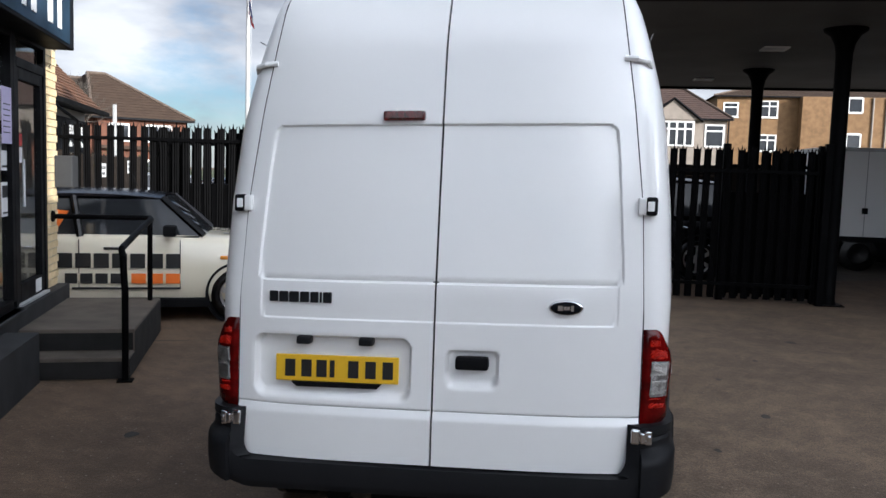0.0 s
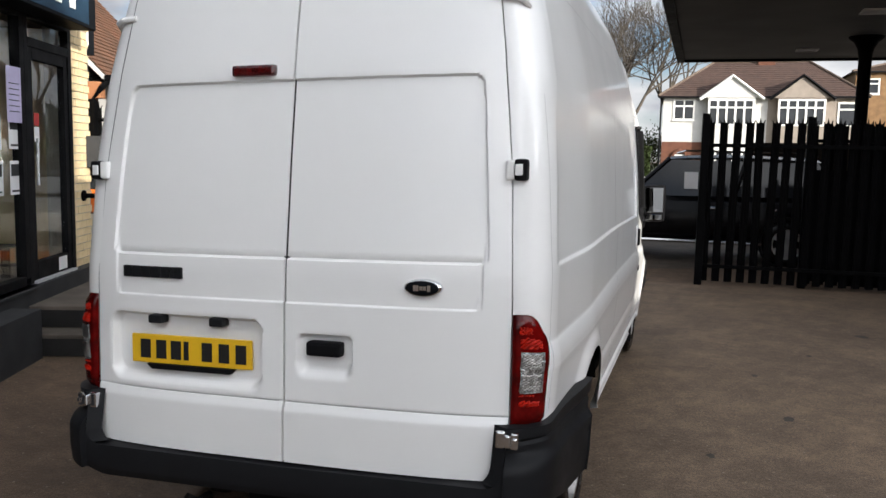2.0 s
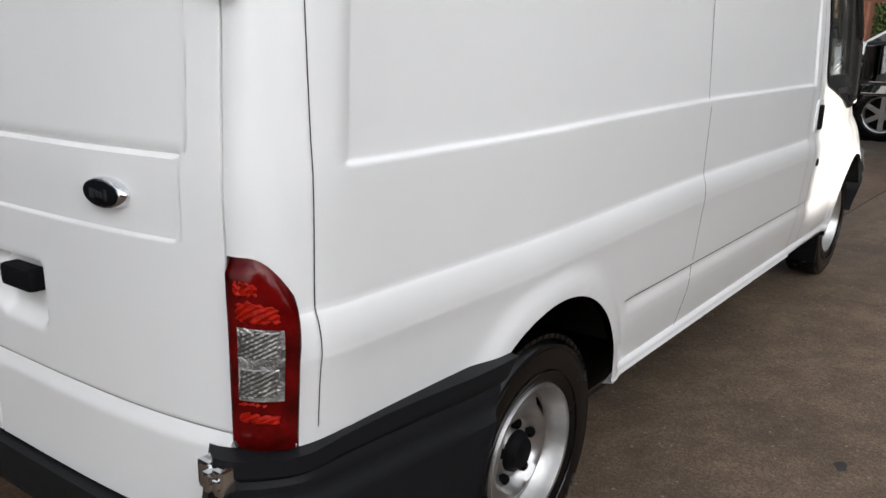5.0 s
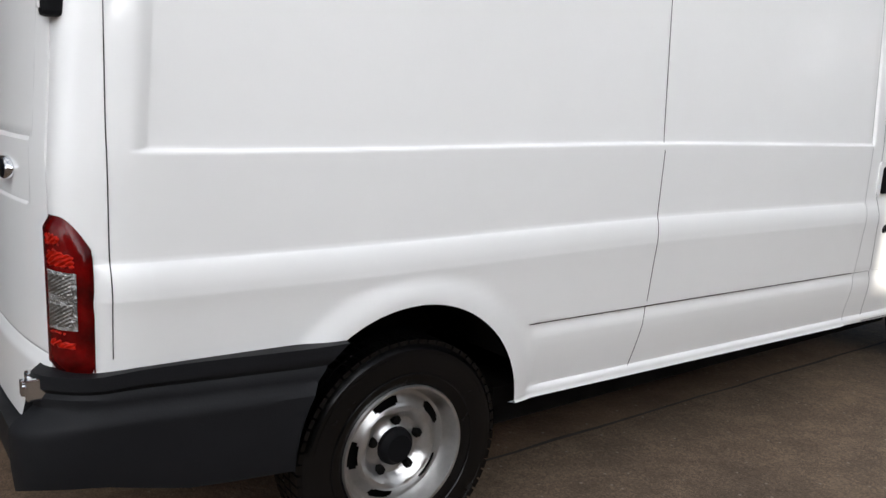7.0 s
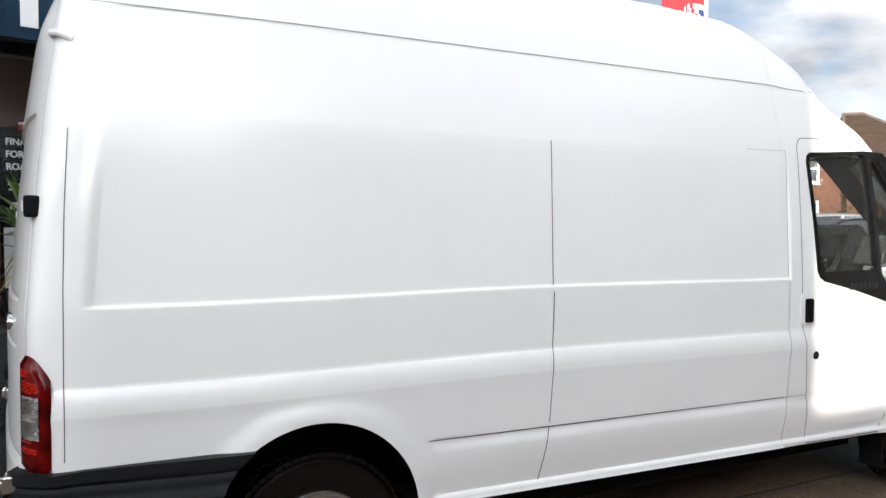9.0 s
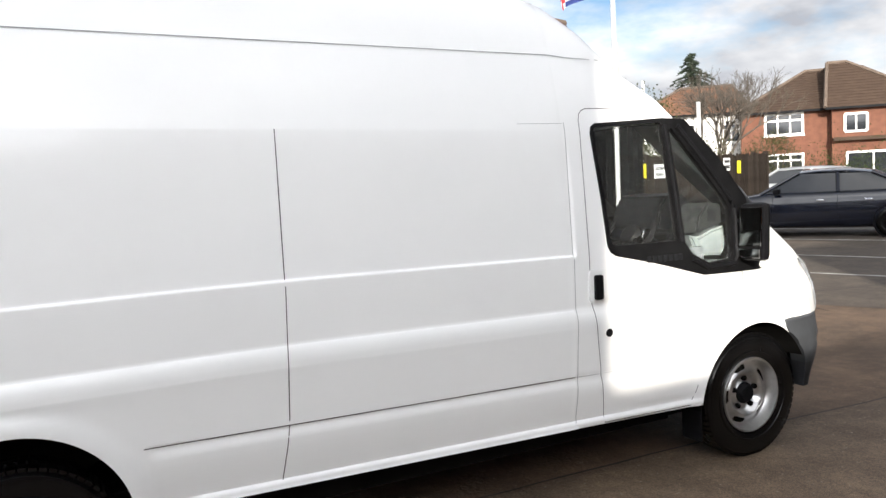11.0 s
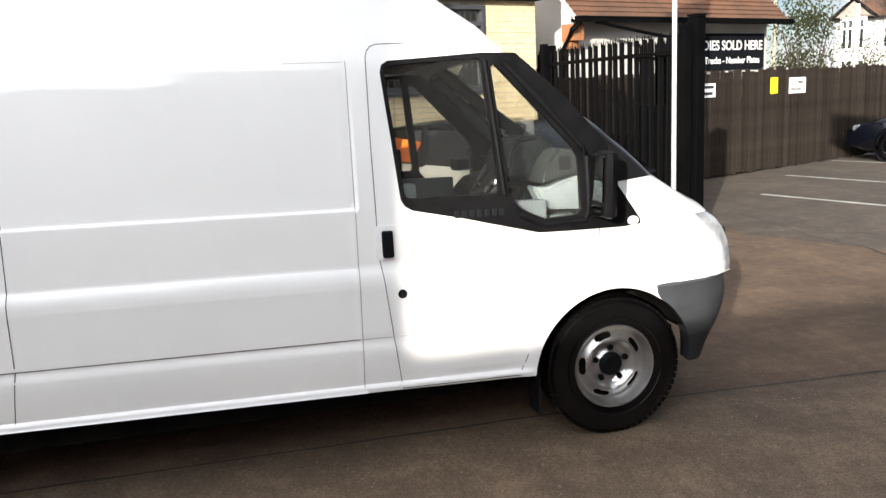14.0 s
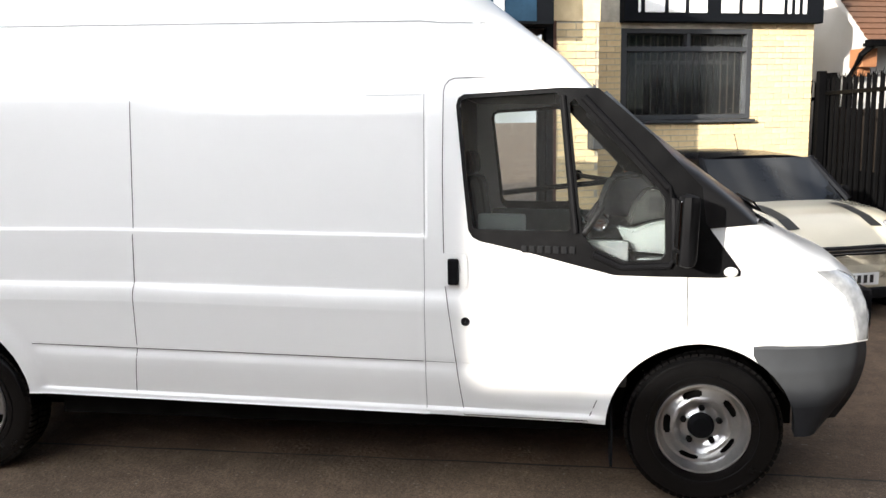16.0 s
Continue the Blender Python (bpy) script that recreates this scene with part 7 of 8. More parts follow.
part("gutter", boxes((.34, .46, -5.30, .18, 2.70, 2.79), bevel=.01), M["black"], bg_)
part("soffit", boxes((0, .34, -5.05, .0, 2.74, 2.78)), M["black"], bg_)
part("eave_corbel", boxes((0.0, .26, -5.25, -5.02, 2.44, 2.69), (0.0, .16, -5.23, -5.04, 2.32, 2.44), bevel=.01), M["orangebrick"], bg_, "orange brick eave corbel")
part("downpipe", tube(bmesh.new(), [(.40, -5.22, 2.72), (.30, -5.30, 2.60), (.07, -5.32, 2.28), (.06, -5.32, .1)], .045, 8), M["black"], bg_, "black downpipe")
part("cable", tube(bmesh.new(), [(.40, -4.9, 2.70), (.5, -3.8, 2.52), (.5, -2.6, 2.38)], .028, 6), M["black"], bg_, "black pipe sloping below the gutter")
sg = thing("wall_sign", "black sign with white words on the white workshop wall", "sign", (-9.55, 12.9, 0), 20.8)
part("board", boxes((.01, .05, -2.6, -.14, 1.92, 2.56), bevel=.004), M["sign"], sg)
lettering("words", "BODIES SOLD HERE", .235, facing(.052, -.20, 2.27), M["letter"], sg, .003, "RIGHT")
lettering("words", "Trucks - Number Plates", .165, facing(.052, -.28, 2.03), M["letter"], sg, .003, "RIGHT")


# ---- cars ----
def car(name, label, at, rz, L, W, zr, paint, roofpaint, hood, glass_line, wheel_x, R, roof_w=.72, zb=.2, spokes=5, rimmat="steel", nose=.22):
    """A car. Local x forward. hood: (x, z) top line of the lower body; glass_line: windscreen base, roof front, roof rear, rear base (x)."""
    c = thing(name, label, "car", (at[0], at[1], 0), rz)
    bm = bmesh.new()
    xs = [-L / 2 + L * i / 60 for i in range(61)]
    cols = []
    for x in xs:
        k = abs(x) / (L / 2)
        w = W / 2 * (1 - nose * max(0, (k - .70) / .30) ** 2.2)
        zt = lerp(hood, x)
        lo = zb + .10 * max(0, (k - .85) / .15)
        prof = [(0, lo), (.78 * w, lo), (.93 * w, lo + .05), (.985 * w, lo + .16), (w, lo + .32), (.99 * w, lo + (zt - lo) * .62), (.975 * w, zt - .10), (.945 * w, zt - .035), (.88 * w, zt), (.6 * w, zt + .018), (.3 * w, zt + .026), (0, zt + .03)]
        cols.append([Vector((x, y, z)) for y, z in prof] + [Vector((x, -y, z)) for y, z in prof[-2::-1]])
    vs = grid(bm, cols)
    for end in (vs[0], vs[-1]):
        bm.faces.new(end[:-1])
    bmesh.ops.recalc_face_normals(bm, faces=bm.faces[:])
    body = part("body", bm, paint, c)
    sharp(body, 40)
    xa, xf, xr, xc = glass_line
    za, zc = lerp(hood, xa), lerp(hood, xc)
    wb, wt = W / 2 * .90, W / 2 * roof_w
    bm = bmesh.new()
    rows = []
    for i in range(9):
        x = xf + (xr - xf) * i / 8
        z = zr - .05 * abs(2 * i / 8 - .9) ** 2.2
        rows.append([Vector((x, wt * s, z - .05 * abs(s) ** 3)) for s in (-1, -.9, -.6, -.3, 0, .3, .6, .9, 1)])
    grid(bm, rows)
    r = bmesh.ops.extrude_face_region(bm, geom=bm.faces[:])
    bmesh.ops.translate(bm, vec=(0, 0, -.03), verts=[g for g in r["geom"] if isinstance(g, bmesh.types.BMVert)])
    bmesh.ops.recalc_face_normals(bm, faces=bm.faces[:])
    sharp(part("roof", bm, roofpaint, c), 50)
    zf, zq = zr - .10, zr - .12
    # screens and side glass
    def quad(nm, pts, mat):
        b2 = bmesh.new()
        b2.faces.new([b2.verts.new(p) for p in pts])
        bmesh.ops.subdivide_edges(b2, edges=b2.edges[:], cuts=5, use_grid_fill=True)
        if nm != "side_window":
            half = max(abs(w.co.y) for w in b2.verts)
            for w in b2.verts:
                w.co.x += (.07 if nm == "windscreen" else -.05) * (1 - (w.co.y / half) ** 2)
        return part(nm, b2, mat, c, smooth=True)
    quad("windscreen", [(xa, -wb * .92, za), (xa, wb * .92, za), (xf, wt * .95, zf + .03), (xf, -wt * .95, zf + .03)], M["carglass"])
    quad("rear_screen", [(xc, -wb * .92, zc), (xc, wb * .92, zc), (xr, wt * .95, zq + .03), (xr, -wt * .95, zq + .03)], M["carglass"])
    for s in (-1, 1):
        quad("side_window", [(xa - .02, s * wb, za - .02), (xc, s * wb, zc - .02), (xr, s * wt, zq), (xf, s * wt, zf)], M["carglass"])
        for a, b in (((xa, s * wb, za), (xf, s * wt, zf + .02)), ((xc, s * wb, zc), (xr, s * wt, zq + .02)), (((xa + xc) / 2 - .05, s * (wb + .004), (za + zc) / 2), ((xf + xr) / 2 - .05, s * (wt + .004), zr - .08))):
            part("pillar", tube(bmesh.new(), [a, b], .04, 8), roofpaint, c)
        part("belt_trim", tube(bmesh.new(), [(xa - .05, s * (wb + .012), za - .015), (xc + .05, s * (wb + .012), zc - .015)], .012, 6), M["chrome"] if spokes == 6 else M["trim"], c)
        mb = bmesh.new()
        box(mb, xa - .42, xa - .28, s * W / 2 * 1.0 - .02, s * W / 2 * 1.0 + .16 * s if s > 0 else s * W / 2 + .02, za - .0, za + .12, .03) if s > 0 else box(mb, xa - .42, xa - .28, -W / 2 - .16, -W / 2 + .02, za, za + .12, .03)
        part("door_mirror", mb, paint if spokes == 6 else M["trim"], c)
        for hx in ((xa + xc) / 2 + .30, (xa + xc) / 2 - .62):
            hb = bmesh.new()
            box(hb, hx - .10, hx + .06, s * W / 2 * .985 - .02, s * W / 2 * .985 + .02, za - .16, za - .13, .008)
            part("door_handle", hb, M["chrome"], c)
        for gx in (xa - .25, (xa + xc) / 2 - .05, xc + .25):
            part("shut_line", boxes((gx - .004, gx + .004, s * W / 2 * .99 - .006, s * W / 2 * .99 + .006, zb + .2, za - .05)), M["gap"], c)
        for x in wheel_x:
            ab = bmesh.new()
            lathe(ab, [(.001, s * W / 2 * .93), (R * 1.18, s * W / 2 * .93), (R * 1.18, s * (W / 2 * 1.0 + .006)), (R * 1.10, s * (W / 2 * 1.0 + .008)), (R * 1.05, s * (W / 2 * .95))], 36, axis="Y", at=(x, 0, R * 1.02))
            part("wheel_arch", ab, M["trim"], c)
            tb_ = bmesh.new()
            lathe(tb_, [(R * .64, s * (W / 2 - .17)), (R * .95, s * (W / 2 - .18)), (R, s * (W / 2 - .14)), (R, s * (W / 2 - .04)), (R * .95, s * (W / 2 + .004)), (R * .70, s * (W / 2 + .012)), (R * .64, s * (W / 2 - .0))], 36, axis="Y", at=(x, 0, R))
            ty = part("wheel", tb_, M["rubber"], c, smooth=True)
            rb = bmesh.new()
            lathe(rb, [(R * .66, s * (W / 2 + .006)), (R * .62, s * (W / 2 + .0)), (R * .58, s * (W / 2 - .03))], 36, axis="Y", at=(x, 0, R))
            for q in range(spokes * 2):
                a = q * math.pi / spokes
                wd = .032 if q % 2 == 0 else .0
                if wd:
                    box(rb, -wd, wd, min(s * (W / 2 - .03), s * (W / 2 + .004)), max(s * (W / 2 - .03), s * (W / 2 + .004)), .02, R * .62, m=Matrix.Translation((x, 0, R)) @ Matrix.Rotation(a, 4, "Y"))
            lathe(rb, [(.001, s * (W / 2 + .006)), (.06, s * (W / 2 + .004)), (.07, s * (W / 2 - .02))], 18, axis="Y", at=(x, 0, R))
            part("rim", rb, M[rimmat], ty, "alloy wheel rim")
            db = bmesh.new()
            lathe(db, [(.001, s * (W / 2 - .05)), (R * .6, s * (W / 2 - .05))], 24, axis="Y", at=(x, 0, R))
            part("brake_disc", db, M["dull"], ty)
    return c


# small car beside the office
mini = car("small_hatchback", "cream three-door hatchback with a black roof and business lettering", (-4.54, 5.92), 21, 3.70, 1.68, 1.45, M["cream"], M["carblack"],
           [(-1.85, .70), (-1.80, .86), (-1.5, .95), (.55, .965), (.80, .96), (1.2, .925), (1.45, .865), (1.62, .785), (1.76, .66), (1.86, .46)], (.82, .36, -1.40, -1.68), (1.20, -1.26), .305, .75, .17, nose=.40)
part("sill", boxes((-.95, .88, -.852, -.80, .16, .27), bevel=.02), M["trim"], mini, "black plastic sill")
for s in (-1, 1):
    yy = s * .848
    for nm, rows, mat in (
            ("name_bar", [(-.70 + i * .187, -.70 + i * .187 + .155, .60, .76) for i in range(7)], "ink"),
            ("name_bar", [(-.62 + i * .155, -.62 + i * .155 + .125, .43, .54) for i in range(4)], "ink"),
            ("name_bar", [(.06 + i * .18, .06 + i * .18 + .15, .43, .54) for i in range(3)], "orange"),
            ("slogan_bar", [(-.55, .58, .365, .388)], "ink")):
        for a, b, c_, d_ in rows:
            part(nm, boxes((a, b, yy - .004 if s < 0 else yy - .006, yy + .006 if s > 0 else yy + .004, c_, d_)), M[mat], mini, "business name as plain bars" if mat == "ink" else "orange bar")
    bm = bmesh.new()
    for tri_ in (((-1.45, .97), (-.74, .97), (-.58, 1.26), (-1.22, 1.26)),):
        vs = [bm.verts.new((x, s * lerp([(.9, .764), (1.27, .634)], z), z)) for x, z in tri_]
        bm.faces.new(vs)
        ws_ = [bm.verts.new((x, s * (lerp([(.9, .764), (1.27, .634)], z) + .012), z)) for x, z in tri_]
        bm.faces.new(ws_)
        for i in range(4):
            bm.faces.new((vs[i], vs[(i + 1) % 4], ws_[(i + 1) % 4], ws_[i]))
    part("orange_flash", bm, M["orange"], mini, "orange vinyl flash on the rear quarter")
    bm = bmesh.new()
    bmesh.ops.create_uvsphere(bm, u_segments=20, v_segments=12, radius=.15, matrix=Matrix.Translation((1.575, s * .60, .70)) @ Matrix.Rotation(radians(-32), 4, "Y") @ Matrix.Diagonal((.80, .86, 1.05, 1)))
    part("headlight", bm, M["clear"], mini, "round clear headlight", smooth=True)
    bm = bmesh.new()
    box(bm, 1.0, 1.12, s * .835 - .012, s * .835 + .012, .70, .745, .01)
    part("side_indicator", bm, M["amber"], mini, "amber side indicator")
    bm = bmesh.new()
    rows = []
    for i in range(12):
        x = 1.02 + .60 * i / 11
        z = lerp([(.80, .96), (1.2, .925), (1.45, .865), (1.62, .785), (1.76, .66)], x) + .028
        rows.append([Vector((x, s * .36, z)), Vector((x, s * .48, z - .005))])
    grid(bm, rows)
    part("bonnet_stripe", bm, M["ink"], mini, "black bonnet stripe")
bm = boxes((1.62, 1.812, -.43, .43, .49, .665), bevel=.05)
gr = part("grille", bm, M["trim"], mini, "black grille with chrome slats")
for k in range(5):
    xk = 1.826 - .004 * k
    part("slat", boxes((xk - .03, xk, -.41 + .02 * abs(k - 2), .41 - .02 * abs(k - 2), .508 + k * .030, .520 + k * .030), bevel=.003), M["chrome"], gr, "chrome slat")
part("lower_intake", boxes((1.70, 1.872, -.52, .52, .20, .30), bevel=.02), M["trim"], mini, "black lower air intake")
np_ = part("number_plate", boxes((1.868, 1.876, -.26, .26, .33, .44)), M["paper"], mini, "white front number plate with bars")
for k in range(7):
    part("plate_bar", boxes((1.876, 1.879, -.21 + k * .063, -.175 + k * .063, .35, .42)), M["ink"], np_)
part("aerial", tube(bmesh.new(), [(.05, 0, 1.40), (-.05, 0, 1.62)], .004, 5), M["trim"], mini)

suv = car("suv", "black sport utility car with a paper in its side window", (1.35, 12.66), 180, 4.85, 1.90, 1.80, M["carblack"], M["carblack"],
          [(-2.42, .9), (-2.3, 1.12), (-1.5, 1.13), (.75, 1.10), (1.0, 1.08), (1.9, .98), (2.25, .86), (2.42, .62)], (1.12, .45, -1.9, -2.2), (1.38, -1.45), .37, .78, .30, 6)
part("roof_rail", tube(bmesh.new(), [(.35, .68, 1.80), (.2, .68, 1.85), (-1.7, .68, 1.84), (-1.85, .68, 1.78)], .018, 8), M["chrome"], suv)
part("side_step", tube(bmesh.new(), [(1.0, .98, .36), (.9, 1.02, .36), (-.95, 1.02, .36), (-1.05, .98, .36)], .035, 8), M["chrome"], suv, "bright side step")
part("window_paper", boxes((-.02, .20, .875, .883, 1.22, 1.50)), M["paper"], suv, "white price paper")
sed = car("saloon_car", "dark navy saloon car parked nose to the fence", ((-9.0 - 6.75) / 2 - .35, (15.5 + 17.0) / 2 + .75), 214, 4.90, 1.86, 1.46, M["navy"], M["navy"],
          [(-2.45, .80), (-2.3, .98), (-1.7, 1.0), (.9, .96), (1.05, .95), (1.8, .84), (2.25, .70), (2.45, .5)], (1.12, .35, -1.05, -1.85), (1.50, -1.46), .33, .70, .20, 5, "dull")
for s in (-1, 1):
    bm = bmesh.new()
    box(bm, 2.10, 2.34, s * .62 - .14, s * .62 + .14, .60, .72, .03)
    part("headlight", bm, M["clear"], sed, "clear headlight")
car("silver_car", "silver hatchback parked beyond the hedge line", (-2.6, 30), 180, 4.3, 1.76, 1.50, M["silver"], M["silver"],
    [(-2.15, .8), (-2.0, .98), (-1.6, 1.0), (.7, .98), (.9, .96), (1.6, .84), (2.0, .7), (2.15, .5)], (1.0, .3, -1.5, -1.9), (1.35, -1.3), .32)
car("silver_car", "grey hatchback parked beyond the wooden fence", (-13.4, 22.4), 210, 4.2, 1.74, 1.46, M["silver"], M["silver"],
    [(-2.1, .8), (-1.95, .98), (-1.6, 1.0), (.7, .98), (.9, .96), (1.6, .84), (2.0, .7), (2.1, .5)], (1.0, .3, -1.5, -1.85), (1.3, -1.25), .31)
# the truck under the canopy
for nm, lab, at, rz, L, W, H, paint in (("panel_van", "white panel van parked nose out under the canopy", (8.35, 13.9), -97, 5.0, 1.95, 2.1, M["van"]),):
    v = thing(nm, lab, "van", (at[0], at[1], 0), rz)
    bm = bmesh.new()
    cols = []
    for i in range(31):
        x = -L / 2 + L * i / 30
        zt = lerp([(-L / 2, H - .04), (-L / 2 + .1, H), (L / 2 - 1.75, H), (L / 2 - .95, 1.25), (L / 2 - .15, 1.02), (L / 2, .8)], x)
        w = W / 2 * (1 - .12 * max(0, (x - L / 2 + .8) / .8) ** 2)
        prof = [(0, .4), (w * .95, .4), (w, .5), (w, zt * .6), (w * .97, zt - .16), (w * .9, zt - .04), (0, zt)]
        cols.append([Vector((x, y, z)) for y, z in prof] + [Vector((x, -y, z)) for y, z in prof[-2::-1]])
    vs = grid(bm, cols)
    bm.faces.new(vs[0][:-1])
    bm.faces.new(vs[-1][:-1])
    bmesh.ops.recalc_face_normals(bm, faces=bm.faces[:])
    sharp(part("body", bm, paint, v), 40)
    for s in (-1, 1):
        bm = bmesh.new()
        prism(bm, [(L / 2 - 1.75, 1.25), (L / 2 - 1.12, 1.25), (L / 2 - 1.42, H - .35), (L / 2 - 1.75, H - .3)], -.01, .012, Matrix.Translation((0, s * W / 2 * .985, 0)) @ Matrix(((1, 0, 0, 0), (0, 0, s, 0), (0, 1, 0, 0), (0, 0, 0, 1))))
        part("side_window", bm, M["carglass"], v)
        for x in (L / 2 - .95, -L / 2 + 1.0):
            bm = bmesh.new()
            lathe(bm, [(.001, s * (W / 2 + .012)), (.2, s * (W / 2 + .012)), (.22, s * (W / 2 + .02)), (.33, s * (W / 2 + .01)), (.335, s * (W / 2 - .12))], 28, axis="Y", at=(x, 0, .335))
            part("wheel", bm, M["rubber"], v)
        part("headlight", boxes((L / 2 - .22, L / 2 - .02, s * W / 2 * .7 - .14, s * W / 2 * .7 + .14, .82, 1.02), bevel=.03), M["clear"], v)
        part("indicator", boxes((L / 2 - .12, L / 2 + .0, s * W / 2 * .7 - .14, s * W / 2 * .7 + .14, .70, .80), bevel=.02), M["amber"], v)
        part("door_mirror", boxes((L / 2 - 1.3, L / 2 - 1.15, s * (W / 2 + .1) - .08, s * (W / 2 + .1) + .08, 1.25, 1.55), bevel=.03), M["trim"], v)
    part("windscreen", boxes((-.02, .02, -.8, .8, -.42, .42)), M["carglass"], v).matrix_basis = pose(L / 2 - 1.26, 0, (1.35 + H) / 2 - .1, 0, -40, 0)
    part("grille", boxes((L / 2 - .06, L / 2 + .02, -.45, .45, .70, .95), bevel=.02), M["trim"], v)
    part("bumper", boxes((L / 2 - .2, L / 2 + .08, -W / 2 * .9, W / 2 * .9, .30, .62), bevel=.05), M["greyplastic"], v)


bt = thing("box_truck", "white box truck parked across the back of the canopy", "truck", (7.7, 15.5, 0))
part("body", boxes((-2.2, 2.1, -1.0, 1.0, .62, 2.50), bevel=.03), M["van"], bt, "plain white box body")
part("chassis", boxes((-2.1, 2.0, -.7, .7, .36, .62)), M["trim"], bt)
part("top_rail", boxes((-2.215, 2.1, -1.012, -.985, 2.43, 2.505), bevel=.004), M["galv"], bt, "metal edge rail")
part("door_seam", boxes((-1.28, -1.268, -1.004, -.99, .64, 2.43)), M["seamgrey"], bt)
part("latch", boxes((-1.33, -1.22, -1.03, -.99, 1.18, 1.30), bevel=.012), M["trim"], bt, "black door latch")
part("lower_rail", boxes((-2.205, 2.1, -1.012, -.985, .62, .72), bevel=.004), M["trim"], bt, "black lower rail")
for x in (-1.3, 1.2):
    for sy in (-1, 1):
        bm = bmesh.new()
        lathe(bm, [(.001, sy * .86), (.2, sy * .88), (.22, sy * .92), (.36, sy * .90), (.37, sy * .70)], 28, axis="Y", at=(x, 0, .37))
        part("wheel", bm, M["rubber"], bt)

# ---- planting ----
def leaves(bm, pick, n, size, lift=(0, 0, 0)):
    for _ in range(n):
        p = pick()
        if p is None:
            continue
        q = Euler((random.uniform(0, 6.28), random.uniform(0, 6.28), random.uniform(0, 6.28))).to_matrix()
        s = size * random.uniform(.6, 1.3)
        bm.faces.new([bm.verts.new(p + q @ Vector(v) * s) for v in ((-.5, 0, 0), (0, -.28, 0), (.5, 0, 0), (0, .28, 0))])


hd = thing("hedge", "clipped dark green hedge", "hedge")
part("core", boxes((-6.5, -1.45, 46.1, 47.3, 0, 2.2)), M["hedge"], hd)
bm = bmesh.new()
leaves(bm, lambda: random.choice((Vector((random.uniform(-6.6, -1.35), 46 + random.uniform(-.1, .1), random.uniform(.0, 2.35))), Vector((random.uniform(-6.6, -1.35), random.uniform(46, 47.4), 2.28 + random.uniform(-.1, .14))))), 9000, .17)
ob = part("foliage", bm, M["hedge"], hd)
ob["kind"] = "stuff"


def bare_tree(at, h, seed, lean=0.0, label="tall bare deciduous tree"):
    rnd = random.Random(seed)
    t = thing("bare_tree", label, "tree", at)
    big, small = bmesh.new(), bmesh.new()

    def grow(p, d, length, r, depth):
        pts, radii, q = [p], [r], Vector(p)
        for i in range(3):
            d = (d + Vector((rnd.uniform(-.14, .14), rnd.uniform(-.14, .14), rnd.uniform(-.02, .12)))).normalized()
            q = q + d * length / 3
            pts.append(q.copy())
            radii.append(r * (1 - .13 * (i + 1)))
        tube(big if depth < 2 else small, pts, r, 7 if depth < 2 else 4, False, radii)
        if depth >= 7 or r < .006:
            return
        for k in range(3 if depth < 6 else 2):
            a = rnd.uniform(0, 6.28)
            o = d.orthogonal().normalized()
            o = Matrix.Rotation(a, 3, d) @ o
            nd = (d * rnd.uniform(.75, 1.1) + o * rnd.uniform(.30, .62)).normalized()
            grow(pts[-1] if k else pts[-1], nd, length * rnd.uniform(.66, .86), r * rnd.uniform(.55, .70), depth + 1)
    grow(Vector((0, 0, 0)), Vector((lean, 0, 1)).normalized(), h * .26, h * .017, 0)
    part("trunk", big, M["bark"], t, smooth=True)
    part("crown", small, M["bark"], t, smooth=True)


bare_tree((-4.5, 72, 0), 17, 3)
bare_tree((-1.2, 78, 0), 18, 8)
bare_tree((-8.5, 80, 0), 16, 5)
bare_tree((-20, 26.5, 0), 6.0, 11, label="small bare garden tree behind the fence")
bare_tree((-18.2, 24.2, 0), 5.0, 13, label="small bare garden tree behind the fence")


def fir_tree(at, h, r, seed):
    rnd = random.Random(seed)
    t = thing("fir_tree", "tall dark fir tree above the roofs", "tree", at)
    part("trunk", tube(bmesh.new(), [(0, 0, 0), (0, 0, h)], .2, 8, radii=[.3, .03]), M["bark"], t)
    bm = bmesh.new()
    for i in range(110):
        z = h * (.35 + .65 * (i / 110))
        reach = r * (1 - (z / h - .35) / .65) ** .8 * rnd.uniform(.6, 1.15) + .15
        a = rnd.uniform(0, 6.28)
        for k in range(26):
            s = k / 26
            p = Vector((math.cos(a) * reach * s, math.sin(a) * reach * s, z - .25 * reach * s + .15 * math.sin(s * 3)))
            q = Euler((rnd.uniform(0, 6.28), rnd.uniform(-.6, .6), rnd.uniform(0, 6.28))).to_matrix()
            w = .22 + .1 * (1 - s)
            bm.faces.new([bm.verts.new(p + q @ Vector(v) * w) for v in ((-1, 0, 0), (0, -.3, .1), (1, 0, -.2), (0, .3, .1))])
    ob = part("crown", bm, M["fir"], t)
    ob["kind"] = "stuff"


fir_tree((-47.8, 52.1, 0), 10.7, 4.6, 4)


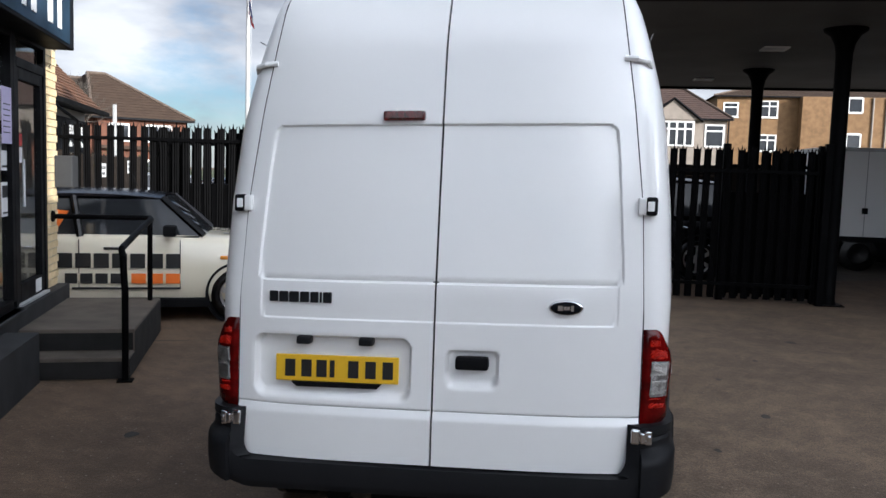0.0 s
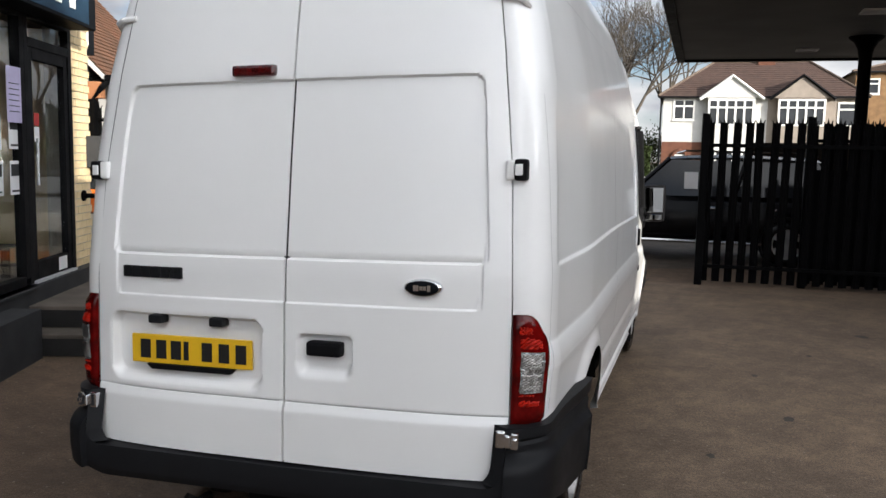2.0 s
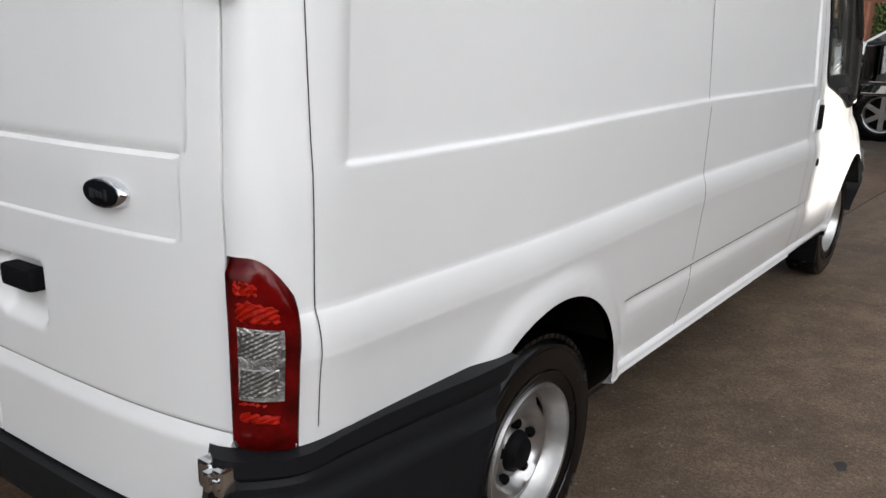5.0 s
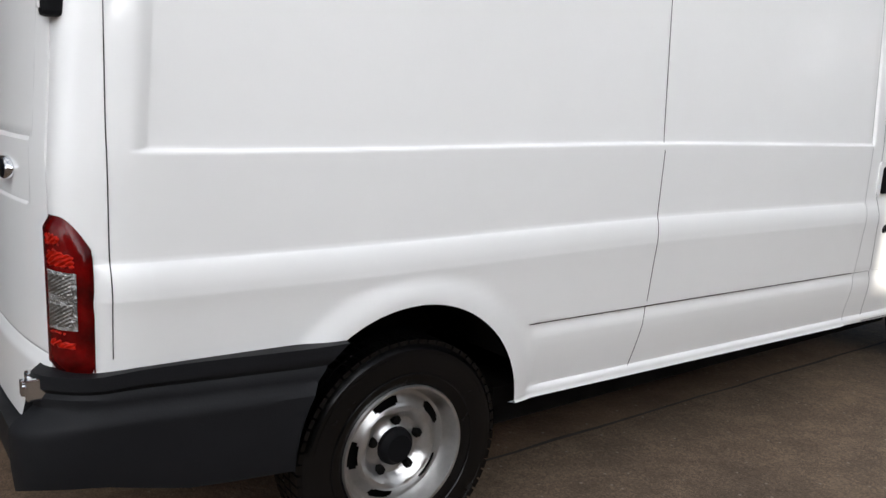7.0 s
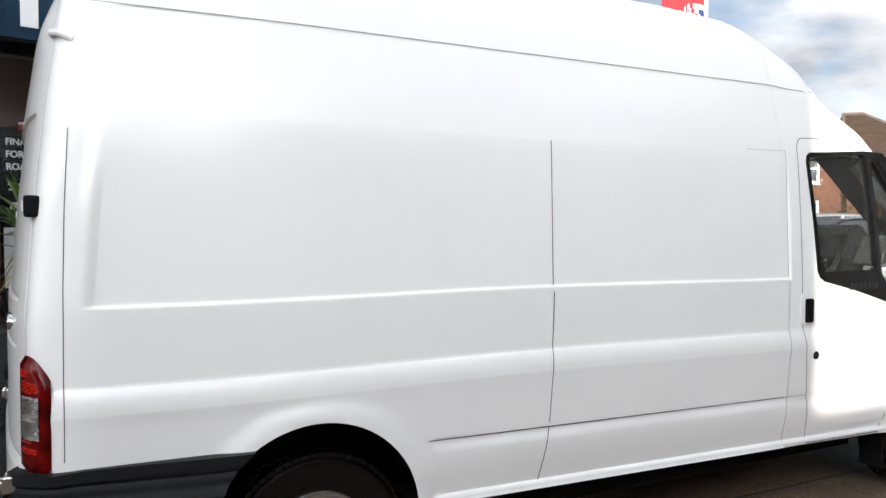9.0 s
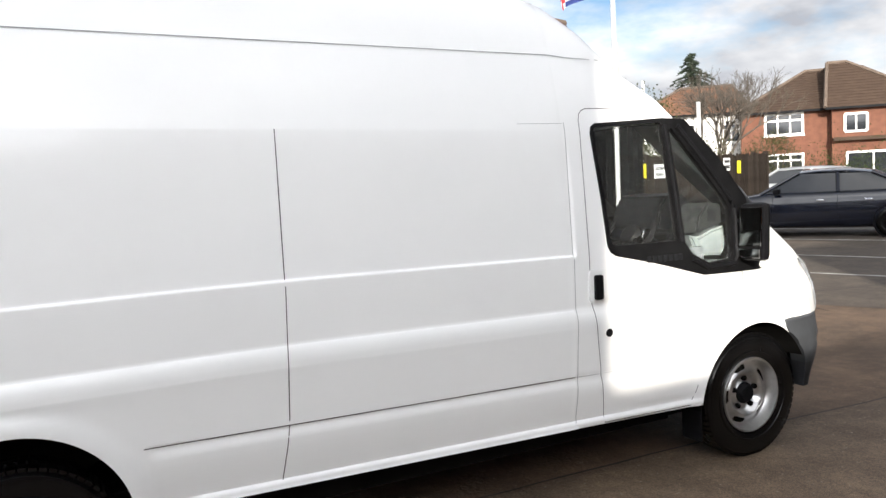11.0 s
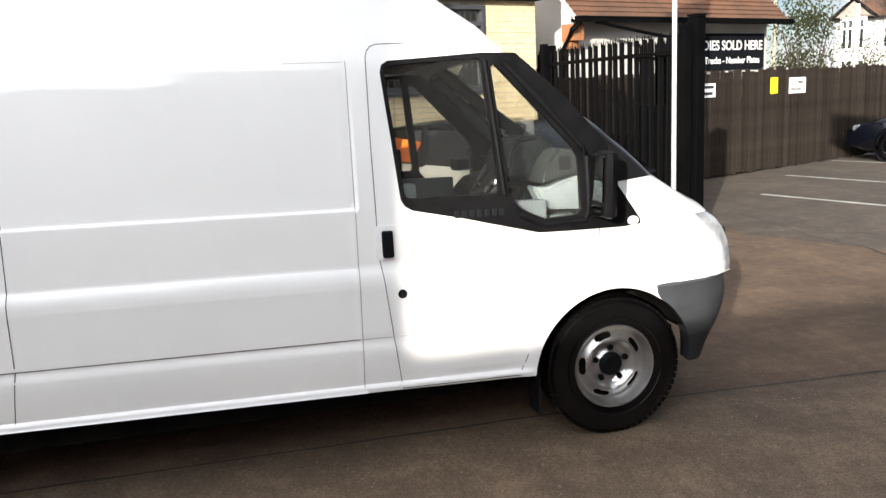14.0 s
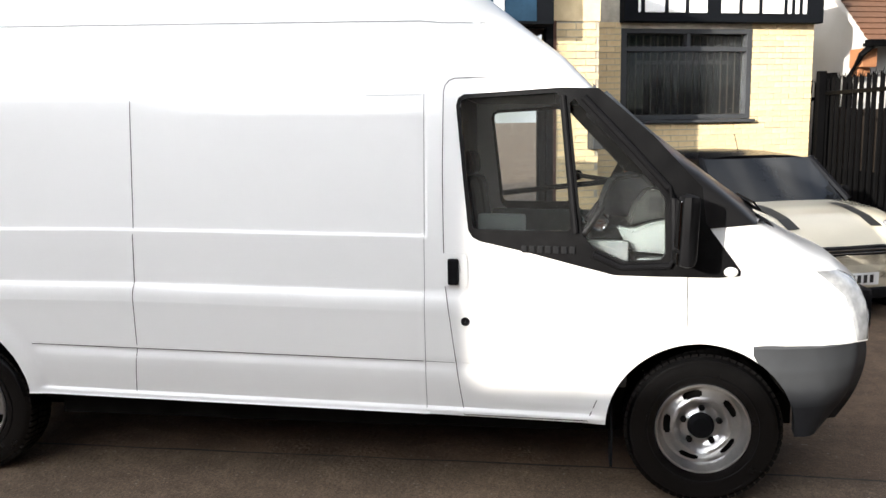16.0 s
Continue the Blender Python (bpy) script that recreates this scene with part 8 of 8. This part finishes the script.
def shrub(at, rx, h, n, size, mat, label, seed):
    rnd = random.Random(seed)
    t = thing("shrub", label, "shrub", at)
    bm = bmesh.new()
    for k in range(9):
        a = rnd.uniform(0, 6.28)
        tube(bm, [(0, 0, 0), (math.cos(a) * rx * .4, math.sin(a) * rx * .4, h * .5), (math.cos(a) * rx * .8, math.sin(a) * rx * .8, h * rnd.uniform(.7, 1))], .02, 5, radii=[.035, .02, .006])
    part("stem", bm, M["bark"], t)
    bm = bmesh.new()
    clumps = [(Vector((rnd.gauss(0, rx * .45), rnd.gauss(0, rx * .45), h * rnd.uniform(.2, 1))), rnd.uniform(.2, .45) * rx) for _ in range(24)]
    for _ in range(n):
        c, r = rnd.choice(clumps)
        p = c + Vector((rnd.gauss(0, r), rnd.gauss(0, r), rnd.gauss(0, r * .8)))
        if p.z < .05:
            continue
        q = Euler((rnd.uniform(0, 6.28), rnd.uniform(0, 6.28), rnd.uniform(0, 6.28))).to_matrix()
        s = size * rnd.uniform(.6, 1.3)
        bm.faces.new([bm.verts.new(p + q @ Vector(v) * s) for v in ((-.5, 0, 0), (0, -.28, 0), (.5, 0, 0), (0, .28, 0))])
    ob = part("foliage", bm, mat, t)
    ob["kind"] = "stuff"


shrub((-13.3, 16.6, 0), .75, 3.5, 6500, .075, M["leaf"], "upright green shrub behind the fence", 1)
shrub((-26, 36.5, 0), 1.3, 2.8, 4500, .09, M["leaf"], "pale green shrub before the brick house", 2)
shrub((-17, 22, 0), 1.3, 2.3, 4500, .08, M["leaf"], "loose garden shrub behind the fence", 3)
shrub((-21.5, 36, 0), 2.2, 1.4, 4500, .09, M["hedge"], "low dark garden shrub", 4)
shrub((-2.2, 60, 0), 1.8, 3.2, 3500, .20, M["hedge"], "dark evergreen shrub between the houses", 5)


# ---- bricks, last ----
def brick_mesh(l):
    bm = boxes((-.02, .0, .005, l - .005, .005, .070))
    me = bpy.data.meshes.new("brick")
    bm.to_mesh(me)
    bm.free()
    me.materials.append(M["brick"])
    return me


WHOLE, HALF = brick_mesh(.225), brick_mesh(.1125)


def lay(parent, x, y0, y1, z0, z1, holes=(), limit=300):
    """Stretcher-bond bricks on a face at local x; those past the limit are joined."""
    rest = bmesh.new()
    n = 0
    rows = int((z1 - z0) / .075)
    for k in range(rows - 1, -1, -1):
        z = z0 + k * .075
        y = y0 - (.1125 if k % 2 else 0)
        while y < y1 - .03:
            a, b = max(y, y0), min(y + .225, y1)
            y += .225
            if b - a < .05:
                continue
            cuts = [(a, b)]
            for h0, h1, hz0, hz1 in holes:
                if z + .07 > hz0 and z < hz1:
                    cuts = [s for c in cuts for s in ((c[0], min(c[1], h0)), (max(c[0], h1), c[1])) if s[1] - s[0] > .04]
            for a2, b2 in cuts:
                if n < limit:
                    o = new("brick", WHOLE)
                    o.parent = parent
                    o.matrix_basis = Matrix.Translation((x + random.uniform(-.002, .0025), a2, z)) @ Matrix.Diagonal((1, (b2 - a2) / .225, 1, 1))
                    n += 1
                else:
                    box(rest, x - .02, x + random.uniform(-.002, .0025), a2 + .005, b2 - .005, z + .005, z + .070)
    if rest.verts:
        ob = part("brickwork", rest, M["brickstuff"], parent)
        ob["kind"] = "stuff"
    else:
        rest.free()


lay(pil, .0, -.30, .19, .50, 2.84)
lay(backw, -1.35, .18, 3.78, .60, 3.00, holes=((1.05, 2.87, 1.74, 2.95),))
